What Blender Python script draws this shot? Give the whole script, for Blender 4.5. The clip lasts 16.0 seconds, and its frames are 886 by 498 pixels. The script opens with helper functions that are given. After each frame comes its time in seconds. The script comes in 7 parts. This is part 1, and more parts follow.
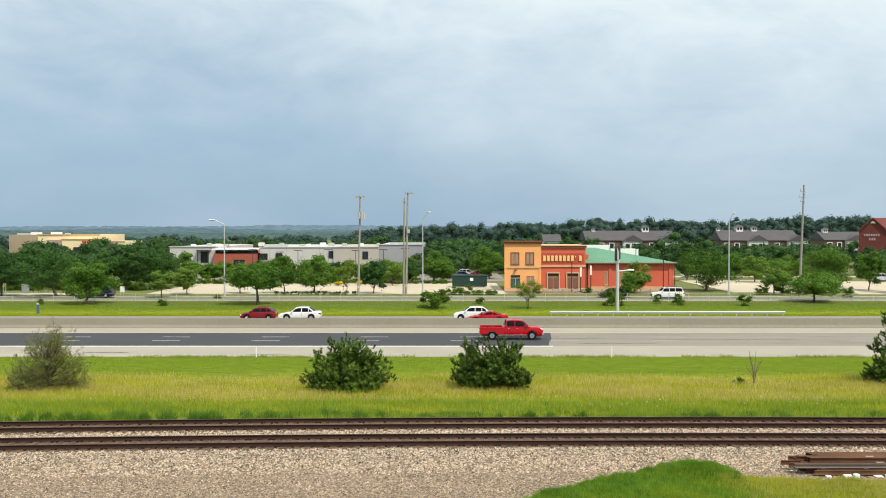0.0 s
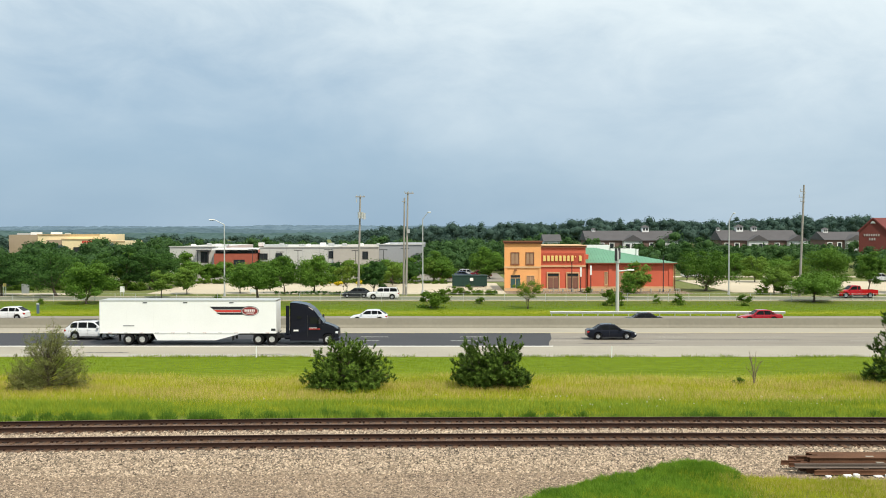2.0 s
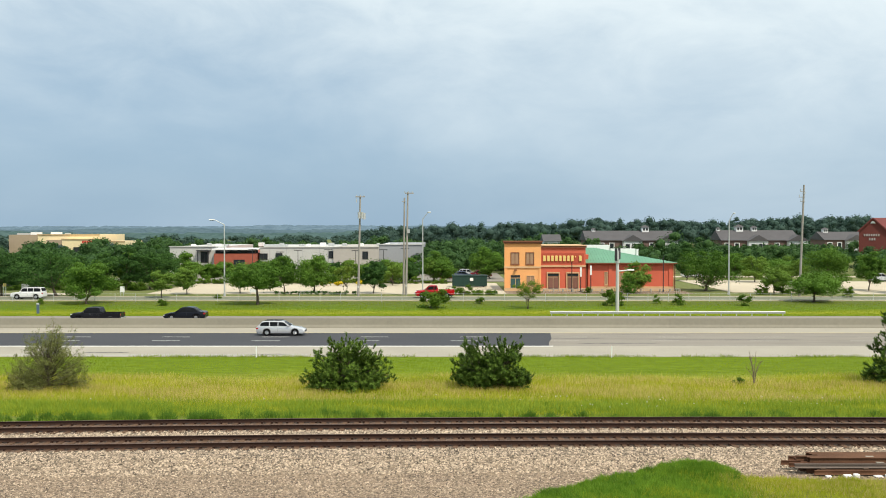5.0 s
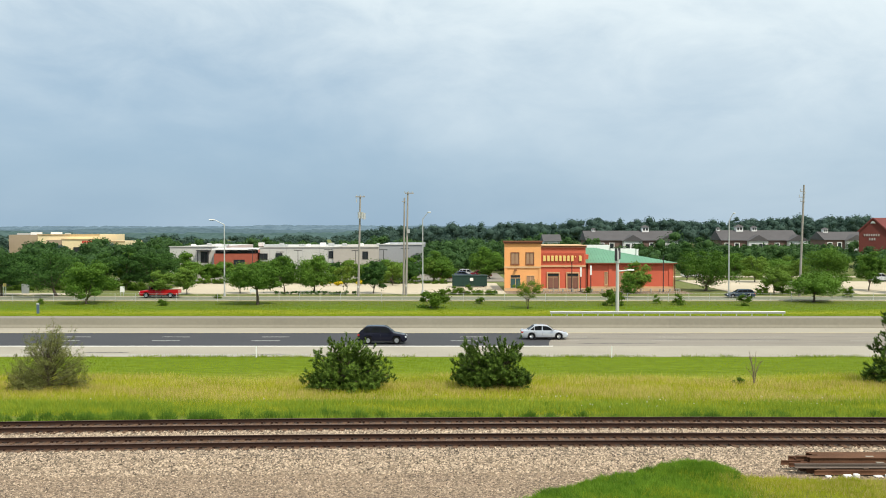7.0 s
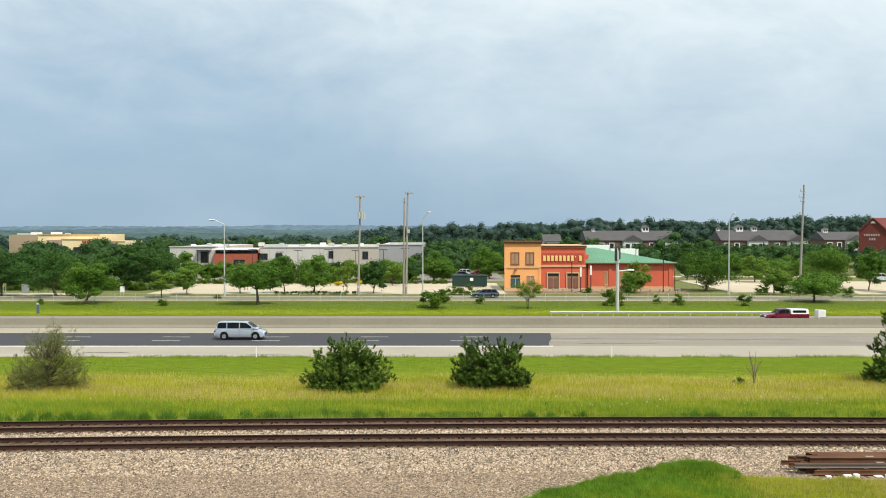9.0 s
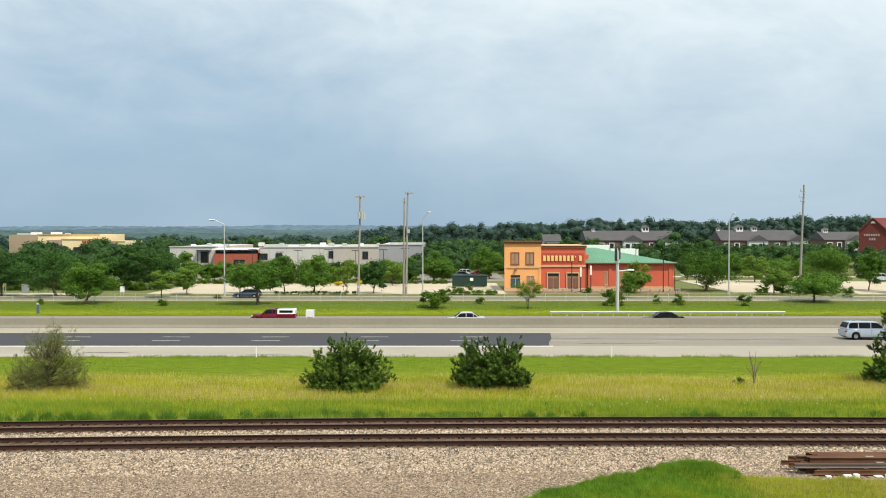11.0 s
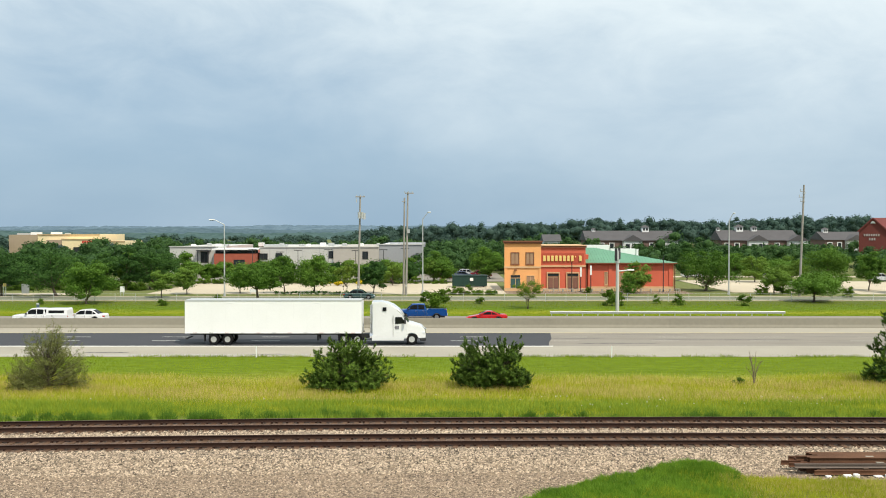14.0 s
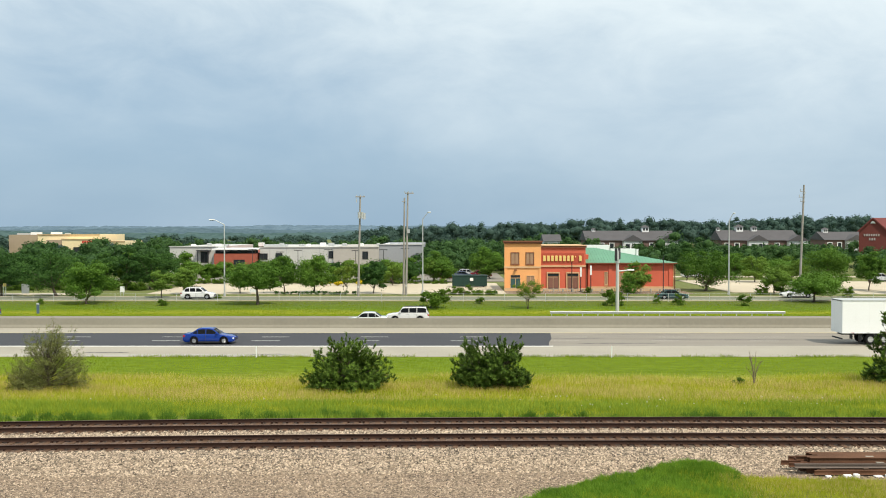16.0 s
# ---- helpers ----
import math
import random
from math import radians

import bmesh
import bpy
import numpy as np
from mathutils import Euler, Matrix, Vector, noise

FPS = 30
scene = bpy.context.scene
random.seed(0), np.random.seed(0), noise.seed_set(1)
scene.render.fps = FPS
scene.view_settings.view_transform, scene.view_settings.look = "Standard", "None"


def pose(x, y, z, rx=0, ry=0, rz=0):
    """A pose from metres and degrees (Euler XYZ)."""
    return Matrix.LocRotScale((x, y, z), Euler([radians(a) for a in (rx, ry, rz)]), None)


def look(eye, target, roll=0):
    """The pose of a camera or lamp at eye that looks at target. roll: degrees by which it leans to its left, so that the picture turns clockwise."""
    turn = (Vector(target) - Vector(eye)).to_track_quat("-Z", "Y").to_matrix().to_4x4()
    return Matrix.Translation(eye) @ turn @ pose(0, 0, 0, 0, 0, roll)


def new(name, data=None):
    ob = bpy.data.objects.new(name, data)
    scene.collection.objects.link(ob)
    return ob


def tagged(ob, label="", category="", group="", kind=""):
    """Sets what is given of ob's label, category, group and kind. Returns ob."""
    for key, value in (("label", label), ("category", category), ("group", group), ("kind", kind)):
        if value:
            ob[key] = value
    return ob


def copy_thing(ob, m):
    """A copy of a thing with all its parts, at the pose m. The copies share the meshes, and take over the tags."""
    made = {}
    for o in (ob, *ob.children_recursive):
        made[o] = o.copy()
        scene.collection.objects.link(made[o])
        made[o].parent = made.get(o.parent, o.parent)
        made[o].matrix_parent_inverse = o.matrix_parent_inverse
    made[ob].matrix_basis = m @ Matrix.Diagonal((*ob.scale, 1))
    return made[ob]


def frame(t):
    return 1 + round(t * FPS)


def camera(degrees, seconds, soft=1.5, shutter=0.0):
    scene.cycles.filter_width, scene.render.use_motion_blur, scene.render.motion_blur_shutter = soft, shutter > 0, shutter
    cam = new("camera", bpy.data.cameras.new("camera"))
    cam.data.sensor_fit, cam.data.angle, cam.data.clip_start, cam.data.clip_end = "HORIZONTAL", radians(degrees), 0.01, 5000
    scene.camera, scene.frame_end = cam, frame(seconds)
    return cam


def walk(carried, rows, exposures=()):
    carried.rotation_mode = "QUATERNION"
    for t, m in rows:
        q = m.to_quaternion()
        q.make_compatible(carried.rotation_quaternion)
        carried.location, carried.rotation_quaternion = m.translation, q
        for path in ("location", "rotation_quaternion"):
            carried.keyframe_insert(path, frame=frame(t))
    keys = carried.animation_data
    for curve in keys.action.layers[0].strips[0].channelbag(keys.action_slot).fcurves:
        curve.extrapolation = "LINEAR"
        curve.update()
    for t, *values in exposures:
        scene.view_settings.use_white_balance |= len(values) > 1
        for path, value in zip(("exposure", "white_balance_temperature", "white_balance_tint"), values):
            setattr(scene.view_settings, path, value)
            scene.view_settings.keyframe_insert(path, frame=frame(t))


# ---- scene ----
# Camera: high window or parapet over the railway, looking square across the motorway.
CAM_Z = 10.7
cam = camera(49.1, 16.0, soft=0.95)
VIEW = pose(0, 0, CAM_Z, 88.8, 0, 0)
walk(cam, [(0.0, VIEW), (16.0, VIEW)], exposures=[(0.0, 0.0), (16.0, 0.0)])

# ---- light ----
SUN_AZ, SUN_EL = 140.0, 56.0      # compass turn from +y clockwise, height, degrees
world = bpy.data.worlds.new("sky")
scene.world = world
world.use_nodes = True
wn, wl = world.node_tree.nodes, world.node_tree.links
wn.clear()


def wnode(kind, **values):
    n = wn.new(kind)
    for k, v in values.items():
        n.inputs[k].default_value = v
    return n


sky = wn.new("ShaderNodeTexSky")
sky.sky_type, sky.sun_disc = "NISHITA", False
sky.sun_elevation, sky.sun_rotation = radians(SUN_EL), radians(SUN_AZ)
sky.altitude, sky.air_density, sky.dust_density, sky.ozone_density = 200, 1.0, 2.0, 1.5
tc = wn.new("ShaderNodeTexCoord")
mp = wn.new("ShaderNodeMapping")
mp.inputs["Scale"].default_value = (1.0, 1.0, 2.2)
mp.inputs["Location"].default_value = (0.35, 0.1, 0.62)
wl.new(tc.outputs["Generated"], mp.inputs["Vector"])
cl = wnode("ShaderNodeTexNoise", Scale=2.6, Detail=8.0, Roughness=0.52, Distortion=0.25)
wl.new(mp.outputs[0], cl.inputs["Vector"])
sep = wn.new("ShaderNodeSeparateXYZ")
wl.new(tc.outputs["Generated"], sep.inputs[0])
hi = wn.new("ShaderNodeMapRange")
for k, v in (("From Min", 0.03), ("From Max", 0.27), ("To Min", 0.0), ("To Max", 1.0)):
    hi.inputs[k].default_value = v
wl.new(sep.outputs["Z"], hi.inputs["Value"])
lift = wn.new("ShaderNodeMath")
lift.operation = "MULTIPLY_ADD"
wl.new(hi.outputs[0], lift.inputs[0])
lift.inputs[1].default_value = 0.13
soft = wn.new("ShaderNodeMath")
soft.operation = "MULTIPLY_ADD"
wl.new(cl.outputs["Fac"], soft.inputs[0])
soft.inputs[1].default_value = 0.72
east = wn.new("ShaderNodeMath")
east.operation = "MULTIPLY"
wl.new(sep.outputs["X"], east.inputs[0])
east.inputs[1].default_value = 0.16
wl.new(east.outputs[0], soft.inputs[2])
puff = wnode("ShaderNodeTexNoise", Scale=8.5, Detail=8.0, Roughness=0.58, Distortion=0.4)
wl.new(mp.outputs[0], puff.inputs["Vector"])
up = wn.new("ShaderNodeMath")
up.operation = "MULTIPLY"
wl.new(puff.outputs["Fac"], up.inputs[0])
wl.new(hi.outputs[0], up.inputs[1])
add2 = wn.new("ShaderNodeMath")
add2.operation = "MULTIPLY_ADD"
wl.new(up.outputs[0], add2.inputs[0])
add2.inputs[1].default_value = 0.78
wl.new(soft.outputs[0], add2.inputs[2])
wl.new(add2.outputs[0], lift.inputs[2])
ramp = wn.new("ShaderNodeMapRange")
ramp.interpolation_type = "SMOOTHSTEP"
for k, v in (("From Min", 0.22), ("From Max", 1.0), ("To Min", 0.0), ("To Max", 1.0)):
    ramp.inputs[k].default_value = v
wl.new(lift.outputs[0], ramp.inputs["Value"])
haze = wn.new("ShaderNodeMix")
haze.data_type = "RGBA"
haze.inputs["Factor"].default_value = 0.88
haze.inputs["B"].default_value = (2.5, 3.66, 4.80, 1)
wl.new(sky.outputs[0], haze.inputs["A"])
mix = wn.new("ShaderNodeMix")
mix.data_type = "RGBA"
mix.inputs["B"].default_value = (6.15, 6.9, 7.2, 1)
wl.new(ramp.outputs[0], mix.inputs["Factor"])
wl.new(haze.outputs["Result"], mix.inputs["A"])
bg = wnode("ShaderNodeBackground", Strength=0.135)
wl.new(mix.outputs["Result"], bg.inputs["Color"])
wo = wn.new("ShaderNodeOutputWorld")
wl.new(bg.outputs[0], wo.inputs["Surface"])

sun = new("sun", bpy.data.lights.new("sun", "SUN"))
sun.data.energy, sun.data.angle, sun.data.color = 4.1, radians(0.8), (1.0, 0.92, 0.78)
az, el = radians(SUN_AZ), radians(SUN_EL)
SUN_DIR = Vector((math.sin(az) * math.cos(el), math.cos(az) * math.cos(el), math.sin(el)))
sun.matrix_world = look(SUN_DIR * 300, (0, 0, 0))

# ---- materials ----
MATS = {}


def material(name, base, rough=0.8, metal=0.0, vary=0.12, scale=1.0, fine=12.0, bump=0.0, tint=None, coat=0.0,
             island=0.0, piece=0.0, stretch=(1, 1, 1), emit=0.0, spec=0.5, through_light=0.0):
    """A node material: base colour broken up at two scales, with relief, per-piece change and wear."""
    if name in MATS:
        return MATS[name]
    m = bpy.data.materials.new(name)
    m.use_nodes = True
    n, l = m.node_tree.nodes, m.node_tree.links
    p = n["Principled BSDF"]
    p.inputs["Roughness"].default_value, p.inputs["Metallic"].default_value = rough, metal
    p.inputs["Coat Weight"].default_value = coat
    p.inputs["Specular IOR Level"].default_value = spec
    tco = n.new("ShaderNodeTexCoord")
    mpg = n.new("ShaderNodeMapping")
    mpg.inputs["Scale"].default_value = stretch
    geo = n.new("ShaderNodeNewGeometry")
    l.new(geo.outputs["Position"] if stretch != "object" else tco.outputs["Object"], mpg.inputs["Vector"])
    big, small = n.new("ShaderNodeTexNoise"), n.new("ShaderNodeTexNoise")
    for t, s in ((big, scale), (small, scale * fine)):
        t.inputs["Scale"].default_value, t.inputs["Detail"].default_value = s, 4
        l.new(mpg.outputs[0], t.inputs["Vector"])
    add = n.new("ShaderNodeMath")
    add.operation = "ADD"
    l.new(big.outputs["Fac"], add.inputs[0])
    l.new(small.outputs["Fac"], add.inputs[1])
    last = add.outputs[0]
    for amount, node, out in ((island, geo, "Random Per Island"), (piece, None, "Random")):
        if amount:
            src = node or n.new("ShaderNodeObjectInfo")
            ma = n.new("ShaderNodeMath")
            ma.operation = "MULTIPLY_ADD"
            ma.inputs[1].default_value = amount
            l.new(src.outputs[out], ma.inputs[0])
            l.new(last, ma.inputs[2])
            last = ma.outputs[0]
    r = n.new("ShaderNodeMapRange")
    extra = island + piece
    r.inputs["From Min"].default_value, r.inputs["From Max"].default_value = 0.65, 1.35 + extra
    l.new(last, r.inputs["Value"])
    mx = n.new("ShaderNodeMix")
    mx.data_type = "RGBA"
    lo = [c * (1 - vary) for c in base]
    hi_ = tint or [min(1, c * (1 + vary)) for c in base]
    mx.inputs["A"].default_value, mx.inputs["B"].default_value = (*lo, 1), (*hi_, 1)
    l.new(r.outputs[0], mx.inputs["Factor"])
    l.new(mx.outputs["Result"], p.inputs["Base Color"])
    if bump:
        b = n.new("ShaderNodeBump")
        b.inputs["Strength"].default_value = bump
        b.inputs["Distance"].default_value = 0.03
        l.new(small.outputs["Fac"], b.inputs["Height"])
        l.new(b.outputs[0], p.inputs["Normal"])
    if emit:
        p.inputs["Emission Color"].default_value = (*base, 1)
        p.inputs["Emission Strength"].default_value = emit
    if through_light:
        tr = n.new("ShaderNodeBsdfTranslucent")
        l.new(mx.outputs["Result"], tr.inputs["Color"])
        ms = n.new("ShaderNodeMixShader")
        ms.inputs[0].default_value = through_light
        l.new(p.outputs[0], ms.inputs[1])
        l.new(tr.outputs[0], ms.inputs[2])
        l.new(ms.outputs[0], n["Material Output"].inputs["Surface"])
    MATS[name] = m
    return m


def pebbles(name, dark, light, cell, bump=0.6):
    """Loose stone: cells of changing colour with relief."""
    m = bpy.data.materials.new(name)
    m.use_nodes = True
    n, l = m.node_tree.nodes, m.node_tree.links
    p = n["Principled BSDF"]
    p.inputs["Roughness"].default_value = 0.9
    geo = n.new("ShaderNodeNewGeometry")
    v, big = n.new("ShaderNodeTexVoronoi"), n.new("ShaderNodeTexNoise")
    v.inputs["Scale"].default_value, big.inputs["Scale"].default_value = 1 / cell, 0.5
    big.inputs["Detail"].default_value = 5
    l.new(geo.outputs["Position"], v.inputs["Vector"])
    l.new(geo.outputs["Position"], big.inputs["Vector"])
    s = n.new("ShaderNodeSeparateColor")
    l.new(v.outputs["Color"], s.inputs[0])
    ma = n.new("ShaderNodeMath")
    ma.operation = "MULTIPLY_ADD"
    l.new(big.outputs["Fac"], ma.inputs[0])
    ma.inputs[1].default_value = 0.4
    l.new(s.outputs[0], ma.inputs[2])
    r = n.new("ShaderNodeMapRange")
    r.inputs["From Min"].default_value, r.inputs["From Max"].default_value = 0.2, 1.2
    l.new(ma.outputs[0], r.inputs["Value"])
    mx = n.new("ShaderNodeMix")
    mx.data_type = "RGBA"
    mx.inputs["A"].default_value, mx.inputs["B"].default_value = (*dark, 1), (*light, 1)
    l.new(r.outputs[0], mx.inputs["Factor"])
    l.new(mx.outputs["Result"], p.inputs["Base Color"])
    b = n.new("ShaderNodeBump")
    b.inputs["Strength"].default_value, b.inputs["Distance"].default_value, b.invert = bump, 0.04, True
    l.new(v.outputs["Distance"], b.inputs["Height"])
    l.new(b.outputs[0], p.inputs["Normal"])
    MATS[name] = m
    return m


# ---- mesh helpers ----
def finish(name, bm, mat, parent=None, smooth=False):
    me = bpy.data.meshes.new(name)
    bmesh.ops.recalc_face_normals(bm, faces=bm.faces)
    bm.to_mesh(me)
    bm.free()
    for m in mat if isinstance(mat, (list, tuple)) else [mat]:
        me.materials.append(m)
    if smooth:
        me.shade_smooth()
    ob = new(name, me)
    if parent:
        ob.parent = parent
    return ob


def part(name, bm, mat, parent, label="", smooth=False):
    return tagged(finish(name, bm, mat, parent, smooth), label)


def thing(name, at, label, category, group="", kind="", turn=0):
    ob = new(name)
    ob.empty_display_size = 0.2
    ob.matrix_basis = pose(*at, 0, 0, turn)
    return tagged(ob, label, category, group, kind)


def mesh_from(name, verts, faces, mat, parent=None, smooth=False):
    me = bpy.data.meshes.new(name)
    me.from_pydata([tuple(v) for v in verts], [], [tuple(f) for f in faces])
    me.materials.append(mat)
    if smooth:
        me.shade_smooth()
    ob = new(name, me)
    if parent:
        ob.parent = parent
    return ob


def box(bm, x0, x1, y0, y1, z0, z1, bevel=0.0):
    vs = [bm.verts.new((x, y, z)) for x in (x0, x1) for y in (y0, y1) for z in (z0, z1)]
    fs = [bm.faces.new([vs[i] for i in f]) for f in
          ((0, 1, 3, 2), (4, 6, 7, 5), (0, 4, 5, 1), (2, 3, 7, 6), (0, 2, 6, 4), (1, 5, 7, 3))]
    if bevel:
        es = list({e for f in fs for e in f.edges})
        bmesh.ops.bevel(bm, geom=es, offset=bevel, segments=1, affect="EDGES")
    return bm


def boxm(*a, bevel=0.0):
    return box(bmesh.new(), *a, bevel=bevel)


def tube(bm, a, b, r0, r1=None, seg=8, caps=True):
    a, b = Vector(a), Vector(b)
    r1 = r0 if r1 is None else r1
    q = (b - a).to_track_quat("Z", "Y")
    rings = []
    for c, r in ((a, r0), (b, r1)):
        rings.append([bm.verts.new(c + q @ Vector((r * math.cos(2 * math.pi * i / seg), r * math.sin(2 * math.pi * i / seg), 0)))
                      for i in range(seg)])
    for i in range(seg):
        j = (i + 1) % seg
        bm.faces.new((rings[0][i], rings[0][j], rings[1][j], rings[1][i]))
    if caps:
        bm.faces.new(rings[0][::-1])
        bm.faces.new(rings[1])
    return bm


def tubem(a, b, r0, r1=None, seg=8):
    return tube(bmesh.new(), a, b, r0, r1, seg)


def prism(bm, outline, y0, y1):
    """An outline of (x, z) drawn from y0 to y1."""
    a = [bm.verts.new((x, y0, z)) for x, z in outline]
    b = [bm.verts.new((x, y1, z)) for x, z in outline]
    bm.faces.new(a)
    bm.faces.new(b[::-1])
    for i in range(len(a)):
        j = (i + 1) % len(a)
        bm.faces.new((a[i], b[i], b[j], a[j]))
    return bm


def prismx(bm, outline, x0, x1):
    """An outline of (y, z) drawn from x0 to x1."""
    a = [bm.verts.new((x0, y, z)) for y, z in outline]
    b = [bm.verts.new((x1, y, z)) for y, z in outline]
    bm.faces.new(a)
    bm.faces.new(b[::-1])
    for i in range(len(a)):
        j = (i + 1) % len(a)
        bm.faces.new((a[i], b[i], b[j], a[j]))
    return bm


def loft(bm, rings, close=True):
    """Rings of equal point counts joined along their length, ends closed."""
    vs = [[bm.verts.new(p) for p in r] for r in rings]
    k = len(vs[0])
    for a, b in zip(vs, vs[1:]):
        for i in range(k):
            j = (i + 1) % k
            bm.faces.new((a[i], a[j], b[j], b[i]))
    if close:
        bm.faces.new(vs[0][::-1])
        bm.faces.new(vs[-1])
    return bm

# ---- shared materials ----
ASPHALT = material("fresh asphalt", (0.040, 0.040, 0.046), 0.85, vary=0.18, scale=0.25, fine=60, bump=0.1)
OLD_ROAD = material("worn grey carriageway", (0.225, 0.20, 0.165), 0.9, vary=0.22, scale=0.5, fine=12, stretch=(0.06, 1, 1))
CONCRETE = material("road concrete", (0.335, 0.305, 0.245), 0.9, vary=0.12, scale=0.2, fine=25)
BARRIER = material("barrier concrete", (0.25, 0.23, 0.18), 0.9, vary=0.12, scale=0.15, fine=20, piece=0.35)
PAINT_W = material("white road paint", (0.66, 0.65, 0.60), 0.8, vary=0.15, scale=3)
PAINT_OLD = material("worn white road paint", (0.40, 0.385, 0.34), 0.85, vary=0.25, scale=2)
PAINT_Y = material("faded yellow line", (0.62, 0.48, 0.18), 0.8, vary=0.12, scale=3)
LOT = material("pale car park concrete", (0.50, 0.43, 0.315), 0.9, vary=0.10, scale=0.1, fine=20)
RUBBER = material("tyre rubber", (0.014, 0.014, 0.015), 0.9, spec=0.1, vary=0.1)
RIM = material("alloy rim", (0.42, 0.43, 0.45), 0.35, 0.8, vary=0.08)
GLASS = material("tinted car glass", (0.012, 0.014, 0.016), 0.1, vary=0.05, spec=0.3)
CHROME = material("chrome trim", (0.7, 0.7, 0.72), 0.2, 1.0, vary=0.04)
DARK = material("dark plastic trim", (0.025, 0.025, 0.027), 0.6, vary=0.1)
LAMP_W = material("headlamp glass", (0.75, 0.77, 0.8), 0.15, vary=0.05)
LAMP_R = material("red tail lamp", (0.35, 0.02, 0.02), 0.25, vary=0.05)
LAMP_A = material("amber marker", (0.7, 0.28, 0.03), 0.3, vary=0.05)
GALV = material("galvanised steel", (0.52, 0.53, 0.52), 0.45, 0.35, vary=0.08, scale=2)
WOODPOLE = material("weathered pole timber", (0.31, 0.285, 0.255), 0.9, vary=0.2, scale=2, stretch=(4, 4, 0.4))
BARK = material("tree bark", (0.11, 0.085, 0.06), 0.95, vary=0.3, scale=3, bump=0.4)


def grassland():
    """Open ground: vegetation belts that change with the distance from the railway, patchy at two scales."""
    m = bpy.data.materials.new("grassland")
    m.use_nodes = True
    n, l = m.node_tree.nodes, m.node_tree.links
    p = n["Principled BSDF"]
    p.inputs["Roughness"].default_value, p.inputs["Specular IOR Level"].default_value = 0.95, 0.1
    geo, sx = n.new("ShaderNodeNewGeometry"), n.new("ShaderNodeSeparateXYZ")
    l.new(geo.outputs["Position"], sx.inputs[0])
    mpg = n.new("ShaderNodeMapping")
    mpg.inputs["Scale"].default_value = (0.45, 1, 1)
    l.new(geo.outputs["Position"], mpg.inputs[0])
    big, small = n.new("ShaderNodeTexNoise"), n.new("ShaderNodeTexNoise")
    for t, s in ((big, 0.16), (small, 2.2)):
        t.inputs["Scale"].default_value, t.inputs["Detail"].default_value = s, 5
        l.new(mpg.outputs[0], t.inputs[0])
    ma = n.new("ShaderNodeMath")
    ma.operation = "MULTIPLY_ADD"
    l.new(big.outputs["Fac"], ma.inputs[0])
    ma.inputs[1].default_value = 9.0
    l.new(sx.outputs["Y"], ma.inputs[2])
    r = n.new("ShaderNodeMapRange")
    r.inputs["From Min"].default_value, r.inputs["From Max"].default_value = 34.5, 164.5
    l.new(ma.outputs[0], r.inputs[0])
    ramp = n.new("ShaderNodeValToRGB")
    stops = ((30, (0.16, 0.15, 0.05)), (50, (0.14, 0.17, 0.03)), (56, (0.17, 0.20, 0.03)), (62, (0.33, 0.27, 0.075)), (67, (0.27, 0.27, 0.04)),
             (71, (0.135, 0.19, 0.011)), (80, (0.13, 0.19, 0.011)), (122, (0.15, 0.21, 0.012)), (127, (0.24, 0.255, 0.018)), (131, (0.105, 0.17, 0.012)), (139, (0.11, 0.135, 0.035)), (157, (0.15, 0.17, 0.06)))
    els = ramp.color_ramp.elements
    while len(els) < len(stops):
        els.new(0.5)
    for e, (y, c) in zip(els, stops):
        e.position, e.color = (y - 30) / 130, (*c, 1)
    l.new(r.outputs[0], ramp.inputs[0])
    mr = n.new("ShaderNodeMapRange")
    mr.inputs["From Min"].default_value, mr.inputs["From Max"].default_value = 0.3, 0.7
    mr.inputs["To Min"].default_value, mr.inputs["To Max"].default_value = 0.72, 1.22
    l.new(small.outputs["Fac"], mr.inputs[0])
    mul = n.new("ShaderNodeMix")
    mul.data_type, mul.blend_type = "RGBA", "MULTIPLY"
    mul.inputs["Factor"].default_value = 1.0
    l.new(ramp.outputs[0], mul.inputs["A"])
    l.new(mr.outputs[0], mul.inputs["B"])
    l.new(mul.outputs["Result"], p.inputs["Base Color"])
    b = n.new("ShaderNodeBump")
    b.inputs["Strength"].default_value, b.inputs["Distance"].default_value = 0.6, 0.15
    l.new(small.outputs["Fac"], b.inputs["Height"])
    l.new(b.outputs[0], p.inputs["Normal"])
    return m


GRASSLAND = grassland()
# near-black cells paint the shade in gaps between the loose stones
BALLAST = pebbles("railway ballast", (0.018, 0.013, 0.010), (0.30, 0.23, 0.165), 0.10)
DUSTY = pebbles("dusty gravel", (0.08, 0.055, 0.037), (0.33, 0.24, 0.155), 0.08, 0.35)
STONE = material("ballast stone", (0.10, 0.070, 0.05), 0.9, vary=0.95, tint=(0.64, 0.505, 0.37), island=2.6, scale=2, spec=0.2)
STONE_P = material("dusty path stone", (0.15, 0.10, 0.07), 0.9, vary=0.8, tint=(0.48, 0.37, 0.27), island=2.2, scale=2, spec=0.2)
TIE = material("old timber tie", (0.125, 0.078, 0.052), 0.95, spec=0.1, vary=0.3, scale=1.5, piece=0.6, bump=0.4)
RAIL = material("rusted rail", (0.040, 0.021, 0.015), 0.85, spec=0.15, vary=0.2, scale=2)
RAIL_TOP = material("worn rail head", (0.10, 0.062, 0.046), 0.7, 0.0, vary=0.15, scale=2)

# ---- ground ----
XMAX = 4500.0


